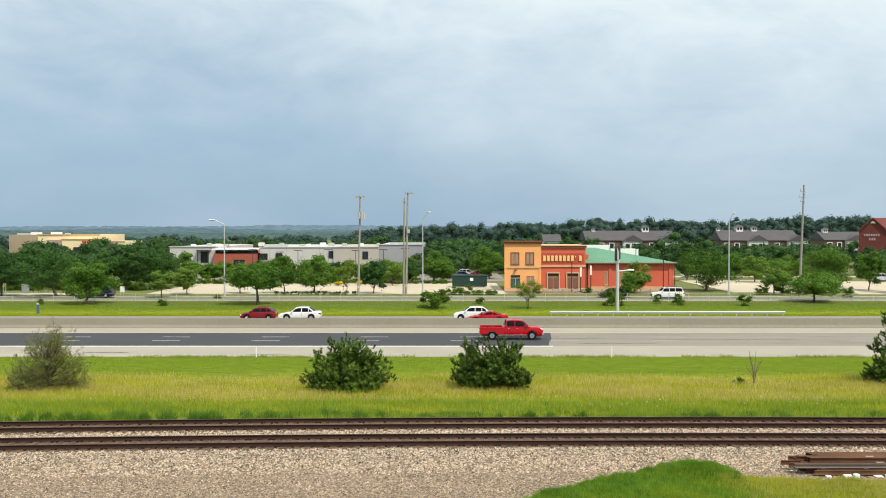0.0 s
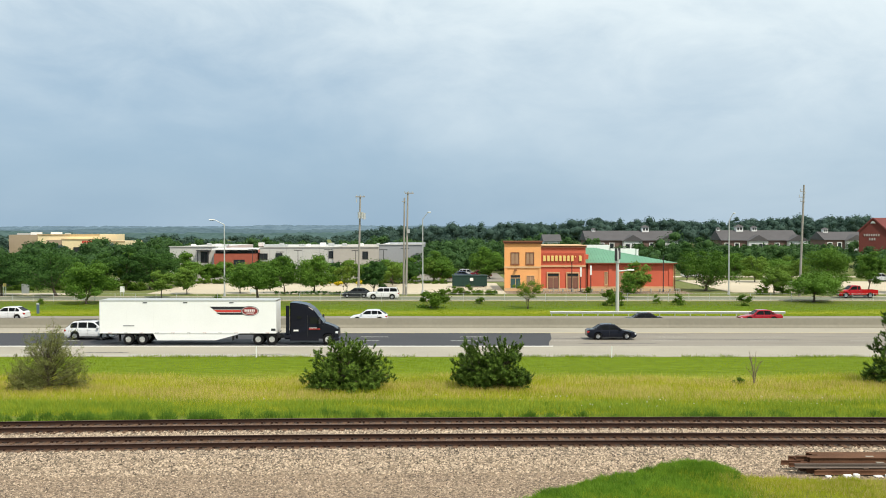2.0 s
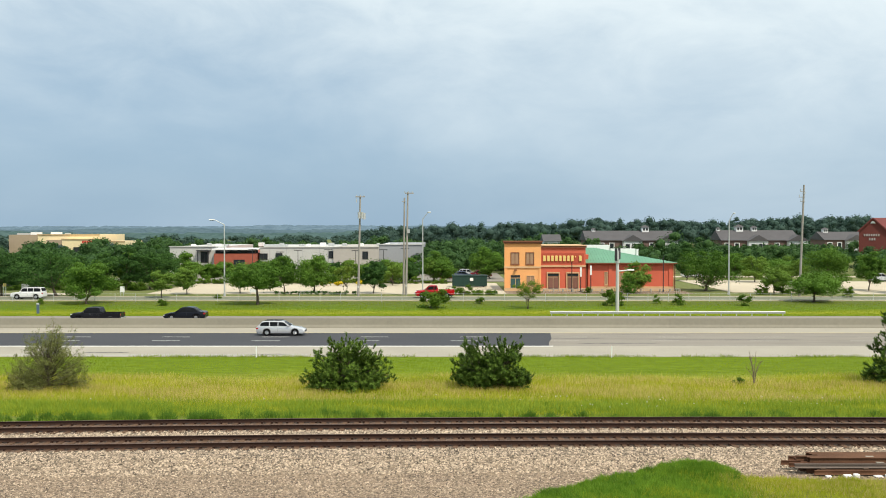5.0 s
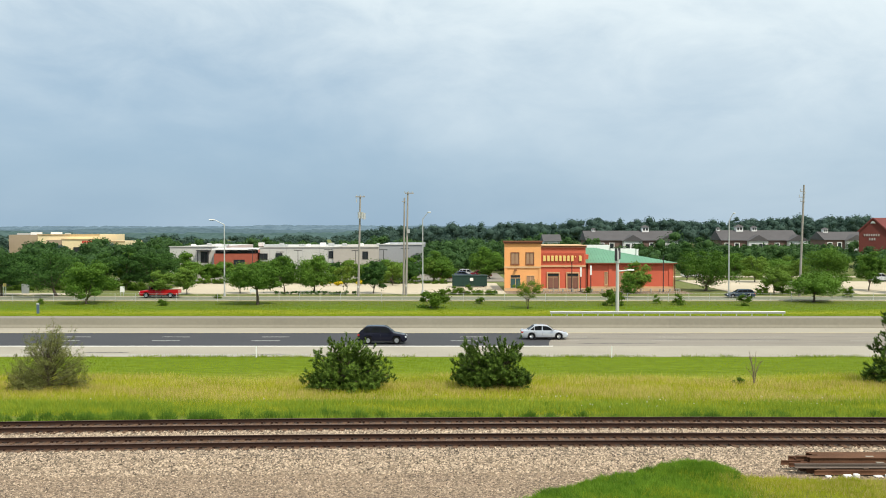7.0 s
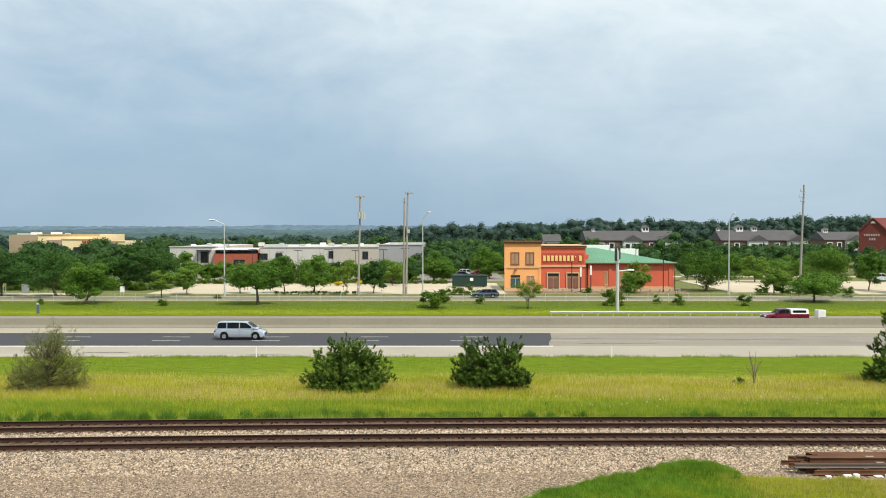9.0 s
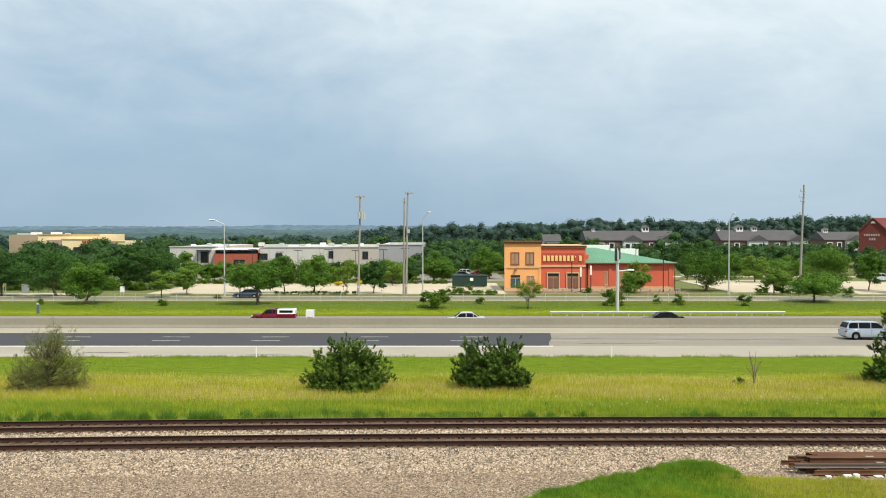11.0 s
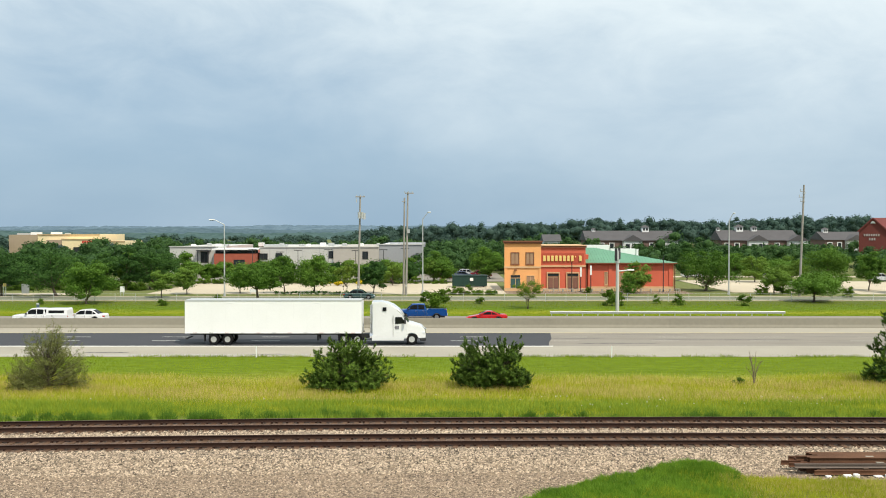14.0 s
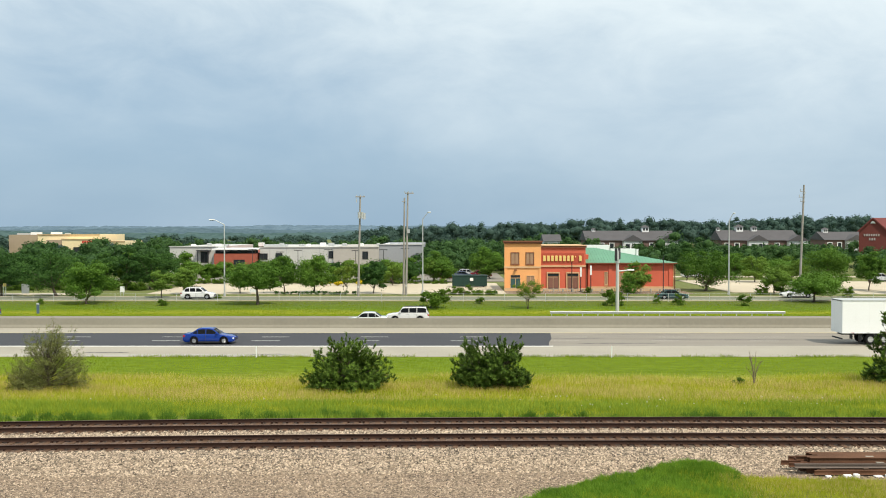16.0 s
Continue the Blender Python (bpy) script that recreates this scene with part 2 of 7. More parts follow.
def strip(name, ys, zs, mat, x0=-XMAX, x1=XMAX, parent=None, nx=2, wave=None):
    xs = np.linspace(x0, x1, nx)
    v = [(x, y + (wave(x) if wave else 0), z) for x in xs for y, z in zip(ys, zs)]
    k = len(ys)
    f = [(i * k + j, (i + 1) * k + j, (i + 1) * k + j + 1, i * k + j + 1) for i in range(nx - 1) for j in range(k - 1)]
    return mesh_from(name, v, f, mat, parent)


ground_y = (-3000, 10, 30, 36, 40, 49, 51, 56, 66, 78.5, 80.95, 119, 121, 126, 134, 143, 151, 156, 300, 4600)
ground_z = (0.3, 0.4, 0.75, 0.9, 0.92, 0.92, 0.85, 0.60, 0.32, 0.0, -0.03, -0.03, -0.25, -0.35, -0.05, 0.02, 0.02, -0.03, -0.03, -0.03)


def land(y):
    return float(np.interp(y, ground_y, ground_z))


tagged(strip("ground", ground_y, ground_z, GRASSLAND), "rough green grass verge and open land", "ground", kind="structure")


def bend(x):
    """The railway's gentle curve."""
    c = max(-40.0, min(40.0, x))
    return 0.026 * c - 0.0011 * c * c + (x - c) * (0.026 - 0.0022 * c)


# ballast bed, in section from the near path to the far foot
BED_Y = (33.0, 37.8, 40.6, 41.5, 44.5, 45.4, 48.1, 49.3)
BED_Z = (0.86, 0.96, 1.14, 1.205, 1.205, 1.205, 1.205, 0.90)
bed = strip("gravel_bed", BED_Y[2:], BED_Z[2:], BALLAST, -150, 150, nx=101, wave=bend)
tagged(bed, "pale pinkish crushed-stone railway ballast bed", "gravel", kind="structure")
near_bed = strip("gravel_path", (22, 33, 37.8, 40.62), (0.72, 0.90, 0.97, 1.135), DUSTY, -150, 150, nx=101, wave=bend)
tagged(near_bed, "dusty tan gravel beside the railway", "gravel", kind="structure")


def slab(name, y0, y1, z0, z1, mat, x0, x1, label, category="road"):
    ob = finish(name, boxm(x0, x1, y0, y1, z0, z1), mat)
    return tagged(ob, label, category, kind="structure")


ROADX = 1500
slab("pavement_shoulder", 80.9, 88.4, -0.3, 0.000, CONCRETE, -ROADX, ROADX, "pale concrete motorway shoulder", "pavement")
slab("road_near_old", 88.4, 99.4, -0.3, 0.000, OLD_ROAD, 9.0, ROADX, "worn grey motorway lanes")
bm = bmesh.new()
lo_, hi_ = ([bm.verts.new((x, y, z)) for x, y in ((-ROADX, 88.4), (9.7, 88.4), (9.95, 91.0), (10.55, 94.0), (11.0, 99.4), (-ROADX, 99.4))] for z in (0.003, 0.012))
bm.faces.new(hi_)
for i in range(6):
    bm.faces.new((lo_[i], lo_[(i + 1) % 6], hi_[(i + 1) % 6], hi_[i]))
tagged(finish("road_near_new", bm, ASPHALT), "freshly laid dark asphalt motorway lanes", "road", kind="structure")
slab("road_base", 88.4, 99.4, -0.3, -0.002, OLD_ROAD, -ROADX, 9.0, "road base under the new asphalt")
slab("pavement_median", 99.4, 104.4, -0.3, 0.000, CONCRETE, -ROADX, ROADX, "pale concrete inner shoulder along the barrier", "pavement")
slab("road_far", 105.0, 118.6, -0.3, 0.0, OLD_ROAD, -ROADX, ROADX, "worn grey far carriageway")
slab("road_frontage", 143.3, 151.2, -0.3, 0.06, material("worn frontage concrete", (0.155, 0.165, 0.110), 0.9, vary=0.15, scale=0.4, fine=15, stretch=(0.1, 1, 1)), -ROADX, ROADX, "worn pale concrete frontage road")


def line(y, w, x0, x1, mat, z, name="road_line", label="painted white road line"):
    ob = finish(name, boxm(x0, x1, y - w / 2, y + w / 2, z - 0.01, z + 0.004), mat)
    return tagged(ob, label, "road marking", kind="structure")


line(88.05, 0.5, -300, 10.0, PAINT_W, 0.014)
line(88.3, 0.14, 10.0, 300, PAINT_OLD, 0.002)
line(99.3, 0.16, -300, 300, PAINT_Y, 0.014, label="faded yellow road line")
line(81.9, 0.5, -300, -11.5, PAINT_OLD, 0.002, label="worn white strip along the road edge")
dash = boxm(0, 2.7, -0.08, 0.08, -0.01, 0.004)
dash_me = finish("lane_dash", dash, PAINT_W)
tagged(dash_me, "short white painted lane dash", "road marking", "lane dashes", "structure")
dash_me.matrix_basis = pose(-27.7 + 0.0, 95.6, 0.014)
worn = None
for lane, start, step in ((95.6, -27.7, 9.8), (92.3, -27.8, 9.52)):
    for i in range(-4, 13):
        if lane == 95.6 and i == 0:
            continue
        x = start + i * step
        d = copy_thing(dash_me, pose(x, lane, 0.014 if x < 7 else 0.002))
        if x > 7:
            worn = dash_me.data.copy() if worn is None else worn
            worn.materials[0] = PAINT_OLD
            d.data = worn

TAR = material("dark tar stain", (0.12, 0.11, 0.10), 0.9, vary=0.35, scale=0.6, stretch=(0.3, 1, 1))
for x0, x1, y0, y1 in ((13.2, 19.5, 89.9, 90.7), (11.0, 15.0, 94.2, 94.7), (20.5, 34.0, 92.9, 93.5), (-30.4, -27.8, 83.3, 84.0), (-16.0, -13.8, 82.2, 82.7), (15.5, 24, 97.4, 97.8)):
    rr = random.Random(int(x0 * 10))
    n = 14
    top = [((x0 + (x1 - x0) * i / n), y1 - (y1 - y0) * rr.uniform(0, 0.35)) for i in range(n + 1)]
    bot = [((x0 + (x1 - x0) * i / n), y0 + (y1 - y0) * rr.uniform(0, 0.35)) for i in range(n, -1, -1)]
    bm = bmesh.new()
    bm.faces.new([bm.verts.new((x, y, 0.004)) for x, y in [(x0 - 0.8, (y0 + y1) / 2)] + top + [(x1 + 0.8, (y0 + y1) / 2)] + bot])
    tagged(finish("road_stain", bm, TAR), "dark worn stain on the road", "road marking", kind="structure")

# median barrier in cast lengths
barrier = thing("median_barrier", (0, 104.4, 0), "long tan concrete median barrier with joints", "barrier", kind="structure")
prof = [(0, -0.02), (0.01, 0.07), (0.15, 0.33), (0.20, 1.02), (0.40, 1.02), (0.45, 0.33), (0.59, 0.07), (0.60, -0.02)]
seg_me = None
for i in range(-22, 23):
    if seg_me is None:
        ob = part("panel", prismx(bmesh.new(), prof, 0.002, 6.098), BARRIER, barrier)
        seg_me = ob.data
    else:
        ob = new("panel", seg_me)
        ob.parent = barrier
    ob.location = (i * 6.1, 0, 0)

# ---- railway ----
FOUL = pebbles("fouled brown ballast", (0.035, 0.022, 0.015), (0.19, 0.120, 0.080), 0.09)
for k, yc in enumerate((43.0, 46.75)):
    tagged(strip("gravel_between_rails_%d" % (k + 1), (yc - 1.05, yc + 1.05), (1.209, 1.209), FOUL, -150, 150, nx=101, wave=bend), "dark fouled ballast between the rails", "gravel", kind="structure")

def rail_mesh(name, off, parent, x0=-150, x1=150, n=60):
    prof = [(-0.075, 0), (0.075, 0), (0.075, 0.012), (0.012, 0.035), (0.012, 0.125), (0.036, 0.14), (0.036, 0.17), (-0.036, 0.17),
            (-0.036, 0.14), (-0.012, 0.125), (-0.012, 0.035), (-0.075, 0.012)]
    bm = bmesh.new()
    loft(bm, [[(x, off + bend(x) + a, 1.25 + b) for a, b in prof] for x in np.linspace(x0, x1, n)])
    ob = part(name, bm, [RAIL, RAIL_TOP], parent)
    for f in ob.data.polygons:
        if f.normal.z > 0.9 and f.center.z > 1.4:
            f.material_index = 1
    return ob


TIE_ME = None
PLATE = material("rusty tie plate", (0.085, 0.046, 0.03), 0.9, spec=0.1, vary=0.25, scale=6)
PLATE_ME, SPOT_ME = bpy.data.meshes.new("tie_plate"), bpy.data.meshes.new("rail_anchor")
# added dark blocks stand in for the shaded spots between ties and rails
for me, sides, mt in ((PLATE_ME, ((-0.10, 0.10, -0.19, 0.19, 0, 0.016),), PLATE),
                      (SPOT_ME, ((-0.03, 0.03, -0.10, -0.03, -0.05, 0.05), (-0.05, 0.05, -0.17, -0.09, -0.09, 0.045)), RAIL)):
    bm = bmesh.new()
    for q in sides:
        box(bm, *q)
    bmesh.ops.recalc_face_normals(bm, faces=bm.faces)
    bm.to_mesh(me)
    bm.free()
    me.materials.append(mt)
for yc in (43.0, 46.75):
    track = thing("railway_track", (0, 0, 0), "rusty steel railway track on weathered timber ties", "railway track", "railway tracks")
    for s in (-0.755, 0.755):
        rail_mesh("rail", yc + s, track)
    for i in range(-56, 57):
        x = i * 0.53 + random.uniform(-0.03, 0.03)
        if TIE_ME is None:
            b = boxm(-0.115, 0.115, -1.3, 1.3, -0.16, 0.0, bevel=0.012)
            o = part("tie", b, TIE, track)
            TIE_ME = o.data
        else:
            o = new("tie", TIE_ME)
            o.parent = track
        o.matrix_basis = pose(x, yc + bend(x) + random.uniform(-0.05, 0.05), 1.25 - random.uniform(0, 0.02), 0, 0, random.uniform(-1, 1))
        for s in (-0.755, 0.755):
            if abs(i) < 48:
                o = new("tie_plate", PLATE_ME)
                o.parent = track
                o.matrix_basis = pose(x, yc + s + bend(x), 1.236)
                if random.random() < 0.85:
                    o = new("rail_anchor", SPOT_ME)
                    o.parent = track
                    o.matrix_basis = pose(x + random.choice((-0.17, 0.17)), yc + s + bend(x), 1.25)

# ---- vehicles ----
def paint(name, c, metal=0.0):
    return material("car paint %.3f %.3f %.3f" % tuple(c), c, 0.12, metal, vary=0.05, scale=0.7, coat=0.12 if max(c) > 0.1 else 0.0, spec=0.32 if max(c) > 0.1 else 0.13)


WHEEL_CACHE = {}


def wheel(parent, x, y, r, width=0.22, rim=0.58, rim_mat=None, dual=False):
    """A tyre with a rim in it; the axle lies along y."""
    key = (round(r, 3), width, rim, rim_mat.name if rim_mat else "")
    if key not in WHEEL_CACHE:
        bm = bmesh.new()
        n = 22
        prof_ = [(rim * r, -width / 2 * 0.92), (r * 0.93, -width / 2), (r, -width / 2 * 0.7), (r, width / 2 * 0.7), (r * 0.93, width / 2), (rim * r, width / 2 * 0.92)]
        rings = [[bm.verts.new((q * math.cos(2 * math.pi * i / n), w, q * math.sin(2 * math.pi * i / n))) for q, w in prof_] for i in range(n)]
        for i in range(n):
            a, b = rings[i], rings[(i + 1) % n]
            for k in range(len(prof_) - 1):
                bm.faces.new((a[k], b[k], b[k + 1], a[k + 1]))
        tyre = bpy.data.meshes.new("tyre")
        bmesh.ops.recalc_face_normals(bm, faces=bm.faces)
        bm.to_mesh(tyre)
        bm.free()
        tyre.materials.append(RUBBER)
        bm = bmesh.new()
        rr = rim * r
        tube(bm, (0, -width * 0.30, 0), (0, width * 0.30, 0), rr * 0.97, seg=20)
        for s in (-1, 1):
            tube(bm, (0, s * width * 0.29, 0), (0, s * width * 0.44, 0), rr * 0.28, rr * 0.2, seg=10)
            for k in range(5):
                a = 2 * math.pi * k / 5
                c, d = math.cos(a), math.sin(a)
                tube(bm, (c * rr * 0.2, s * width * 0.36, d * rr * 0.2), (c * rr * 0.98, s * width * 0.42, d * rr * 0.98), rr * 0.13, rr * 0.17, seg=5)
            ring = 18
            for k in range(ring):
                a, b = 2 * math.pi * k / ring, 2 * math.pi * (k + 1) / ring
                tube(bm, (math.cos(a) * rr * 0.97, s * width * 0.43, math.sin(a) * rr * 0.97), (math.cos(b) * rr * 0.97, s * width * 0.43, math.sin(b) * rr * 0.97), rr * 0.06, seg=4, caps=False)
        rm = bpy.data.meshes.new("rim")
        bmesh.ops.recalc_face_normals(bm, faces=bm.faces)
        bm.to_mesh(rm)
        bm.free()
        rm.materials.append(rim_mat or RIM)
        WHEEL_CACHE[key] = (tyre, rm)
    tyre, rm = WHEEL_CACHE[key]
    hub = new("wheel", tyre)
    hub.parent = parent
    hub.location = (x, y, r)
    ob = new("rim", rm)
    ob.parent = hub
    tagged(ob, "bright metal wheel rim" if not rim_mat else "")
    hub["radius"] = r
    return hub


SPECS = {
    # length, width, height, clearance, belt, wheel radius, axles, top line of the body, cabin: cowl, roof front, roof rear, tail, side windows
    "sedan": dict(L=4.75, W=1.8, H=1.48, c=0.19, belt=0.91, r=0.33, ax=(1.42, -1.34), top=((2.37, 0.60), (2.1, 0.74), (0.95, 0.93), (-1.5, 0.99), (-2.2, 0.98), (-2.37, 0.85)),
                  cab=(1.10, 0.35, -1.0, -1.80), win=((0.70, -0.22), (-0.30, -1.02), (-1.08, -1.45))),
    "coupe": dict(L=4.6, W=1.78, H=1.33, c=0.17, belt=0.90, r=0.33, ax=(1.38, -1.3), top=((2.3, 0.55), (2.0, 0.70), (0.9, 0.90), (-1.4, 0.94), (-2.15, 0.94), (-2.3, 0.8)),
                  cab=(0.95, 0.1, -0.65, -1.65), win=((0.45, -0.5), (-0.58, -1.15))),
    "hatch": dict(L=4.2, W=1.75, H=1.5, c=0.19, belt=0.95, r=0.31, ax=(1.3, -1.25), top=((2.1, 0.62), (1.85, 0.78), (1.0, 0.95), (-1.8, 1.0), (-2.1, 0.85)),
                  cab=(1.1, 0.3, -1.2, -2.02), win=((0.6, -0.25), (-0.33, -1.0), (-1.07, -1.5))),
    "wagon": dict(L=4.85, W=1.8, H=1.47, c=0.19, belt=0.93, r=0.33, ax=(1.45, -1.35), top=((2.42, 0.58), (2.15, 0.73), (1.0, 0.92), (-2.1, 0.98), (-2.42, 0.85)),
                  cab=(1.1, 0.3, -1.8, -2.35), win=((0.68, -0.2), (-0.28, -1.05), (-1.13, -2.0))),
    "suv": dict(L=4.6, W=1.84, H=1.68, c=0.24, belt=1.05, r=0.36, ax=(1.36, -1.32), top=((2.3, 0.66), (2.1, 0.86), (1.1, 1.05), (-2.1, 1.10), (-2.3, 0.92)),
                cab=(1.12, 0.38, -1.5, -2.2), win=((0.74, -0.14), (-0.24, -1.0), (-1.1, -1.72))),
    "boxsuv": dict(L=4.85, W=1.88, H=1.80, c=0.28, belt=1.15, r=0.38, ax=(1.45, -1.4), top=((2.42, 0.85), (2.2, 1.0), (1.1, 1.13), (-2.2, 1.15), (-2.42, 1.0)),
                   cab=(1.15, 0.6, -2.05, -2.36), win=((0.85, -0.1), (-0.18, -1.0), (-1.08, -2.1))),
    "minivan": dict(L=4.85, W=1.92, H=1.75, c=0.2, belt=1.06, r=0.34, ax=(1.55, -1.45), top=((2.42, 0.68), (2.2, 0.82), (1.5, 1.02), (-2.2, 1.08), (-2.42, 0.9)),
                    cab=(1.75, 0.7, -2.0, -2.36), win=((1.15, 0.05), (-0.03, -1.15), (-1.23, -2.1))),
    "pickup": dict(L=6.1, W=2.0, H=1.92, c=0.34, belt=1.25, r=0.40, ax=(2.0, -1.85), top=((3.05, 0.98), (2.98, 1.16), (1.8, 1.25), (-0.62, 1.25), (-0.7, 1.22)),
                   cab=(1.75, 1.05, -0.42, -0.68), win=((1.28, 0.38), (0.30, -0.42))),
    "longcab": dict(L=5.6, W=1.9, H=1.78, c=0.30, belt=1.15, r=0.37, ax=(1.75, -1.7), top=((2.8, 0.8), (2.68, 1.0), (1.5, 1.13), (-0.42, 1.15), (-0.5, 1.12)),
                    cab=(1.5, 0.8, -0.3, -0.48), win=((1.05, 0.15), (0.07, -0.28))),
}


def car(name, kind, colour, label, category="car", scale=1.0, topper=False, metal=0.0, rails=False, cladding=None):
    s = SPECS[kind]
    L, W, H, c, belt, r = (s[k] for k in ("L", "W", "H", "c", "belt", "r"))
    pickup = kind in ("pickup", "longcab")
    root = thing(name, (0, 0, 0), label, category)
    body_mat = paint(name.replace("_", " "), colour, metal)
    h = L / 2
    tail = s["top"][-1][0] if pickup else -h
    ra = r + 0.07
    xs = set(np.linspace(tail, h, 24).round(3))
    for a in s["ax"]:
        xs |= {round(a + ra * q, 3) for q in (-1, -0.97, -0.8, -0.5, 0, 0.5, 0.8, 0.97, 1)}
    xs = sorted(x for x in xs if tail <= x <= h)
    tx, tz = zip(*sorted(s["top"]))
    rings = []
    for x in xs:
        e = abs(x) / h
        w = W / 2 * (1 - 0.09 * e ** 6)
        zt = float(np.interp(x, tx, tz))
        zb = c + (0.16 * max(0, (e - 0.93) / 0.07) if not pickup or x > 0 else 0)
        for a in s["ax"]:
            d = abs(x - a)
            if d < ra:
                zb = max(zb, r + math.sqrt(max(0, ra * ra - d * d)))
        zb = min(zb, zt - 0.06)
        q = zt - zb
        half = [(-0.93 * w, zb), (-w, zb + 0.15 * q), (-w, zb + 0.55 * q), (-0.965 * w, zb + 0.88 * q), (-0.86 * w, zt)]
        rings.append([(x, y, z) for y, z in half] + [(x, 0, zt + 0.025)] + [(x, -y, z) for y, z in half[::-1]])
    body = part("body", loft(bmesh.new(), rings), body_mat, root, smooth=True)
    body.data.set_sharp_from_angle(angle=radians(32))
    part("underbody", boxm(-h + 0.25, h - 0.25, -W * 0.40, W * 0.40, c - 0.02, min(0.62, belt - 0.3)), DARK, root)
    # cabin
    c0, r0, r1, c1 = s["cab"]
    lx = (c1, r1 - 0.02, r1 + 0.3, (r0 + r1) / 2, r0 - 0.2, r0, c0)
    base0 = float(np.interp(c0, tx, tz)) - 0.03
    lz = (belt - 0.02, H - 0.05, H - 0.01, H, H - 0.02, H - 0.06, base0)
    roof_z = lambda x: float(np.interp(x, lx, lz))
    wb, wr = W / 2 * 0.93, W / 2 * (0.80 if kind in ("boxsuv", "pickup", "minivan", "suv", "longcab") else 0.72)
    wide = lambda z: wb + (wr - wb) * max(0.0, (z - belt) / (H - belt))
    rings = []
    for x in sorted({*lx, *np.linspace(c1, c0, 14).round(3)}):
        z = max(roof_z(x), belt - 0.02)
        zl = min(belt - 0.02, z - 0.005)
        w0, w1 = wide(zl), wide(z - 0.05)
        rings.append([(x, -w0, zl), (x, -w1, max(zl, z - 0.05)), (x, -w1 * 0.86, z), (x, w1 * 0.86, z), (x, w1, max(zl, z - 0.05)), (x, w0, zl)])
    cabin = part("cabin", loft(bmesh.new(), rings), body_mat, root, smooth=True)
    cabin.data.set_sharp_from_angle(angle=radians(25))
    zlow = belt + 0.045
    for x1, x0 in s["win"]:
        for side in (-1, 1):
            pts = [(x, zlow) for x in (x0, x1)]
            for x in np.linspace(x1, x0, 7):
                pts.append((x, max(zlow + 0.01, roof_z(x) - 0.10)))
            bm = bmesh.new()
            f = bm.faces.new([bm.verts.new((x, side * (wide(z) + 0.012), z)) for x, z in pts])
            bmesh.ops.solidify(bm, geom=[f], thickness=0.02)
            part("side_window", bm, GLASS, root)
    for nm, (xa, za), (xb, zb_) in (("windscreen", (c0, base0), (r0, H - 0.06)), ("rear_window", (c1, belt), (r1, H - 0.05))):
        d = Vector((xb - xa, 0, zb_ - za))
        nrm = Vector((d.z, 0, -d.x)).normalized() * (1 if nm == "windscreen" else -1)
        if nrm.z < 0:
            nrm = -nrm
        bm = bmesh.new()
        pts = []
        for k, sg in ((0.12, -1), (0.12, 1), (0.93, 1), (0.93, -1)):
            p = Vector((xa, 0, za)) + d * k + nrm * 0.014
            pts.append(bm.verts.new((p.x, sg * (wide(p.z) - 0.07), p.z)))
        f = bm.faces.new(pts)
        bmesh.ops.solidify(bm, geom=[f], thickness=0.012)
        part(nm, bm, GLASS, root)
    if pickup:
        b0 = -h
        for sg in (-1, 1):
            part("rocker_strip", boxm(s["ax"][1] + ra + 0.1, s["ax"][0] - ra - 0.1, sg * W * 0.497 - 0.02, sg * W * 0.497 + 0.02, c + 0.10, c + 0.17), CHROME, root, "chrome rocker strip")
        bt = belt - 0.02
        bm = bmesh.new()
        a = s["ax"][1]
        out = [(tail + 0.0 - 0.03, c + 0.12), (tail - 0.03, bt), (b0, bt), (b0, c + 0.18)]
        arch = [(a + ra * math.cos(t), r + ra * math.sin(t)) for t in np.linspace(math.pi, 0, 9) if r + ra * math.sin(t) > c + 0.12]
        for y0, y1 in ((-W / 2, -W / 2 + 0.10), (W / 2 - 0.10, W / 2)):
            prism(bm, out + arch, y0, y1)
        box(bm, b0, b0 + 0.06, -W / 2 + 0.1, W / 2 - 0.1, c + 0.2, bt)
        box(bm, tail - 0.12, tail - 0.04, -W / 2 + 0.1, W / 2 - 0.1, c + 0.2, bt)
        part("bed", bm, body_mat, root)
        part("bed_floor", boxm(b0 + 0.06, tail - 0.04, -W / 2 + 0.1, W / 2 - 0.1, 0.55, 0.80), DARK, root)
        part("rear_bumper", boxm(b0 - 0.12, b0 - 0.005, -W / 2 + 0.05, W / 2 - 0.05, 0.5, 0.68, bevel=0.02), CHROME, root, "chrome bumper")
        part("front_bumper", boxm(h - 0.12, h + 0.1, -W / 2 + 0.04, W / 2 - 0.04, 0.48, 0.68, bevel=0.03), CHROME, root, "chrome bumper")
        if topper:
            bm = bmesh.new()
            top = H - 0.02
            rr = []
            for x, dz in ((b0 + 0.02, -0.12), (b0 + 0.16, 0), (tail - 0.1, 0), (tail - 0.02, -0.06)):
                rr.append([(x, -W * 0.47, bt), (x, -W * 0.42, top + dz - 0.08), (x, -W * 0.36, top + dz), (x, W * 0.36, top + dz), (x, W * 0.42, top + dz - 0.08), (x, W * 0.47, bt)])
            shell = part("topper", loft(bm, rr), paint("white topper", (0.75, 0.75, 0.74)), root, "white fibreglass bed cap")
            for sg in (-1, 1):
                part("topper_window", boxm(b0 + 0.35, tail - 0.3, sg * W * 0.45 - 0.03, sg * W * 0.45 + 0.03, bt + 0.16, bt + 0.46), GLASS, shell)
    zf = float(np.interp(h - 0.15, tx, tz))
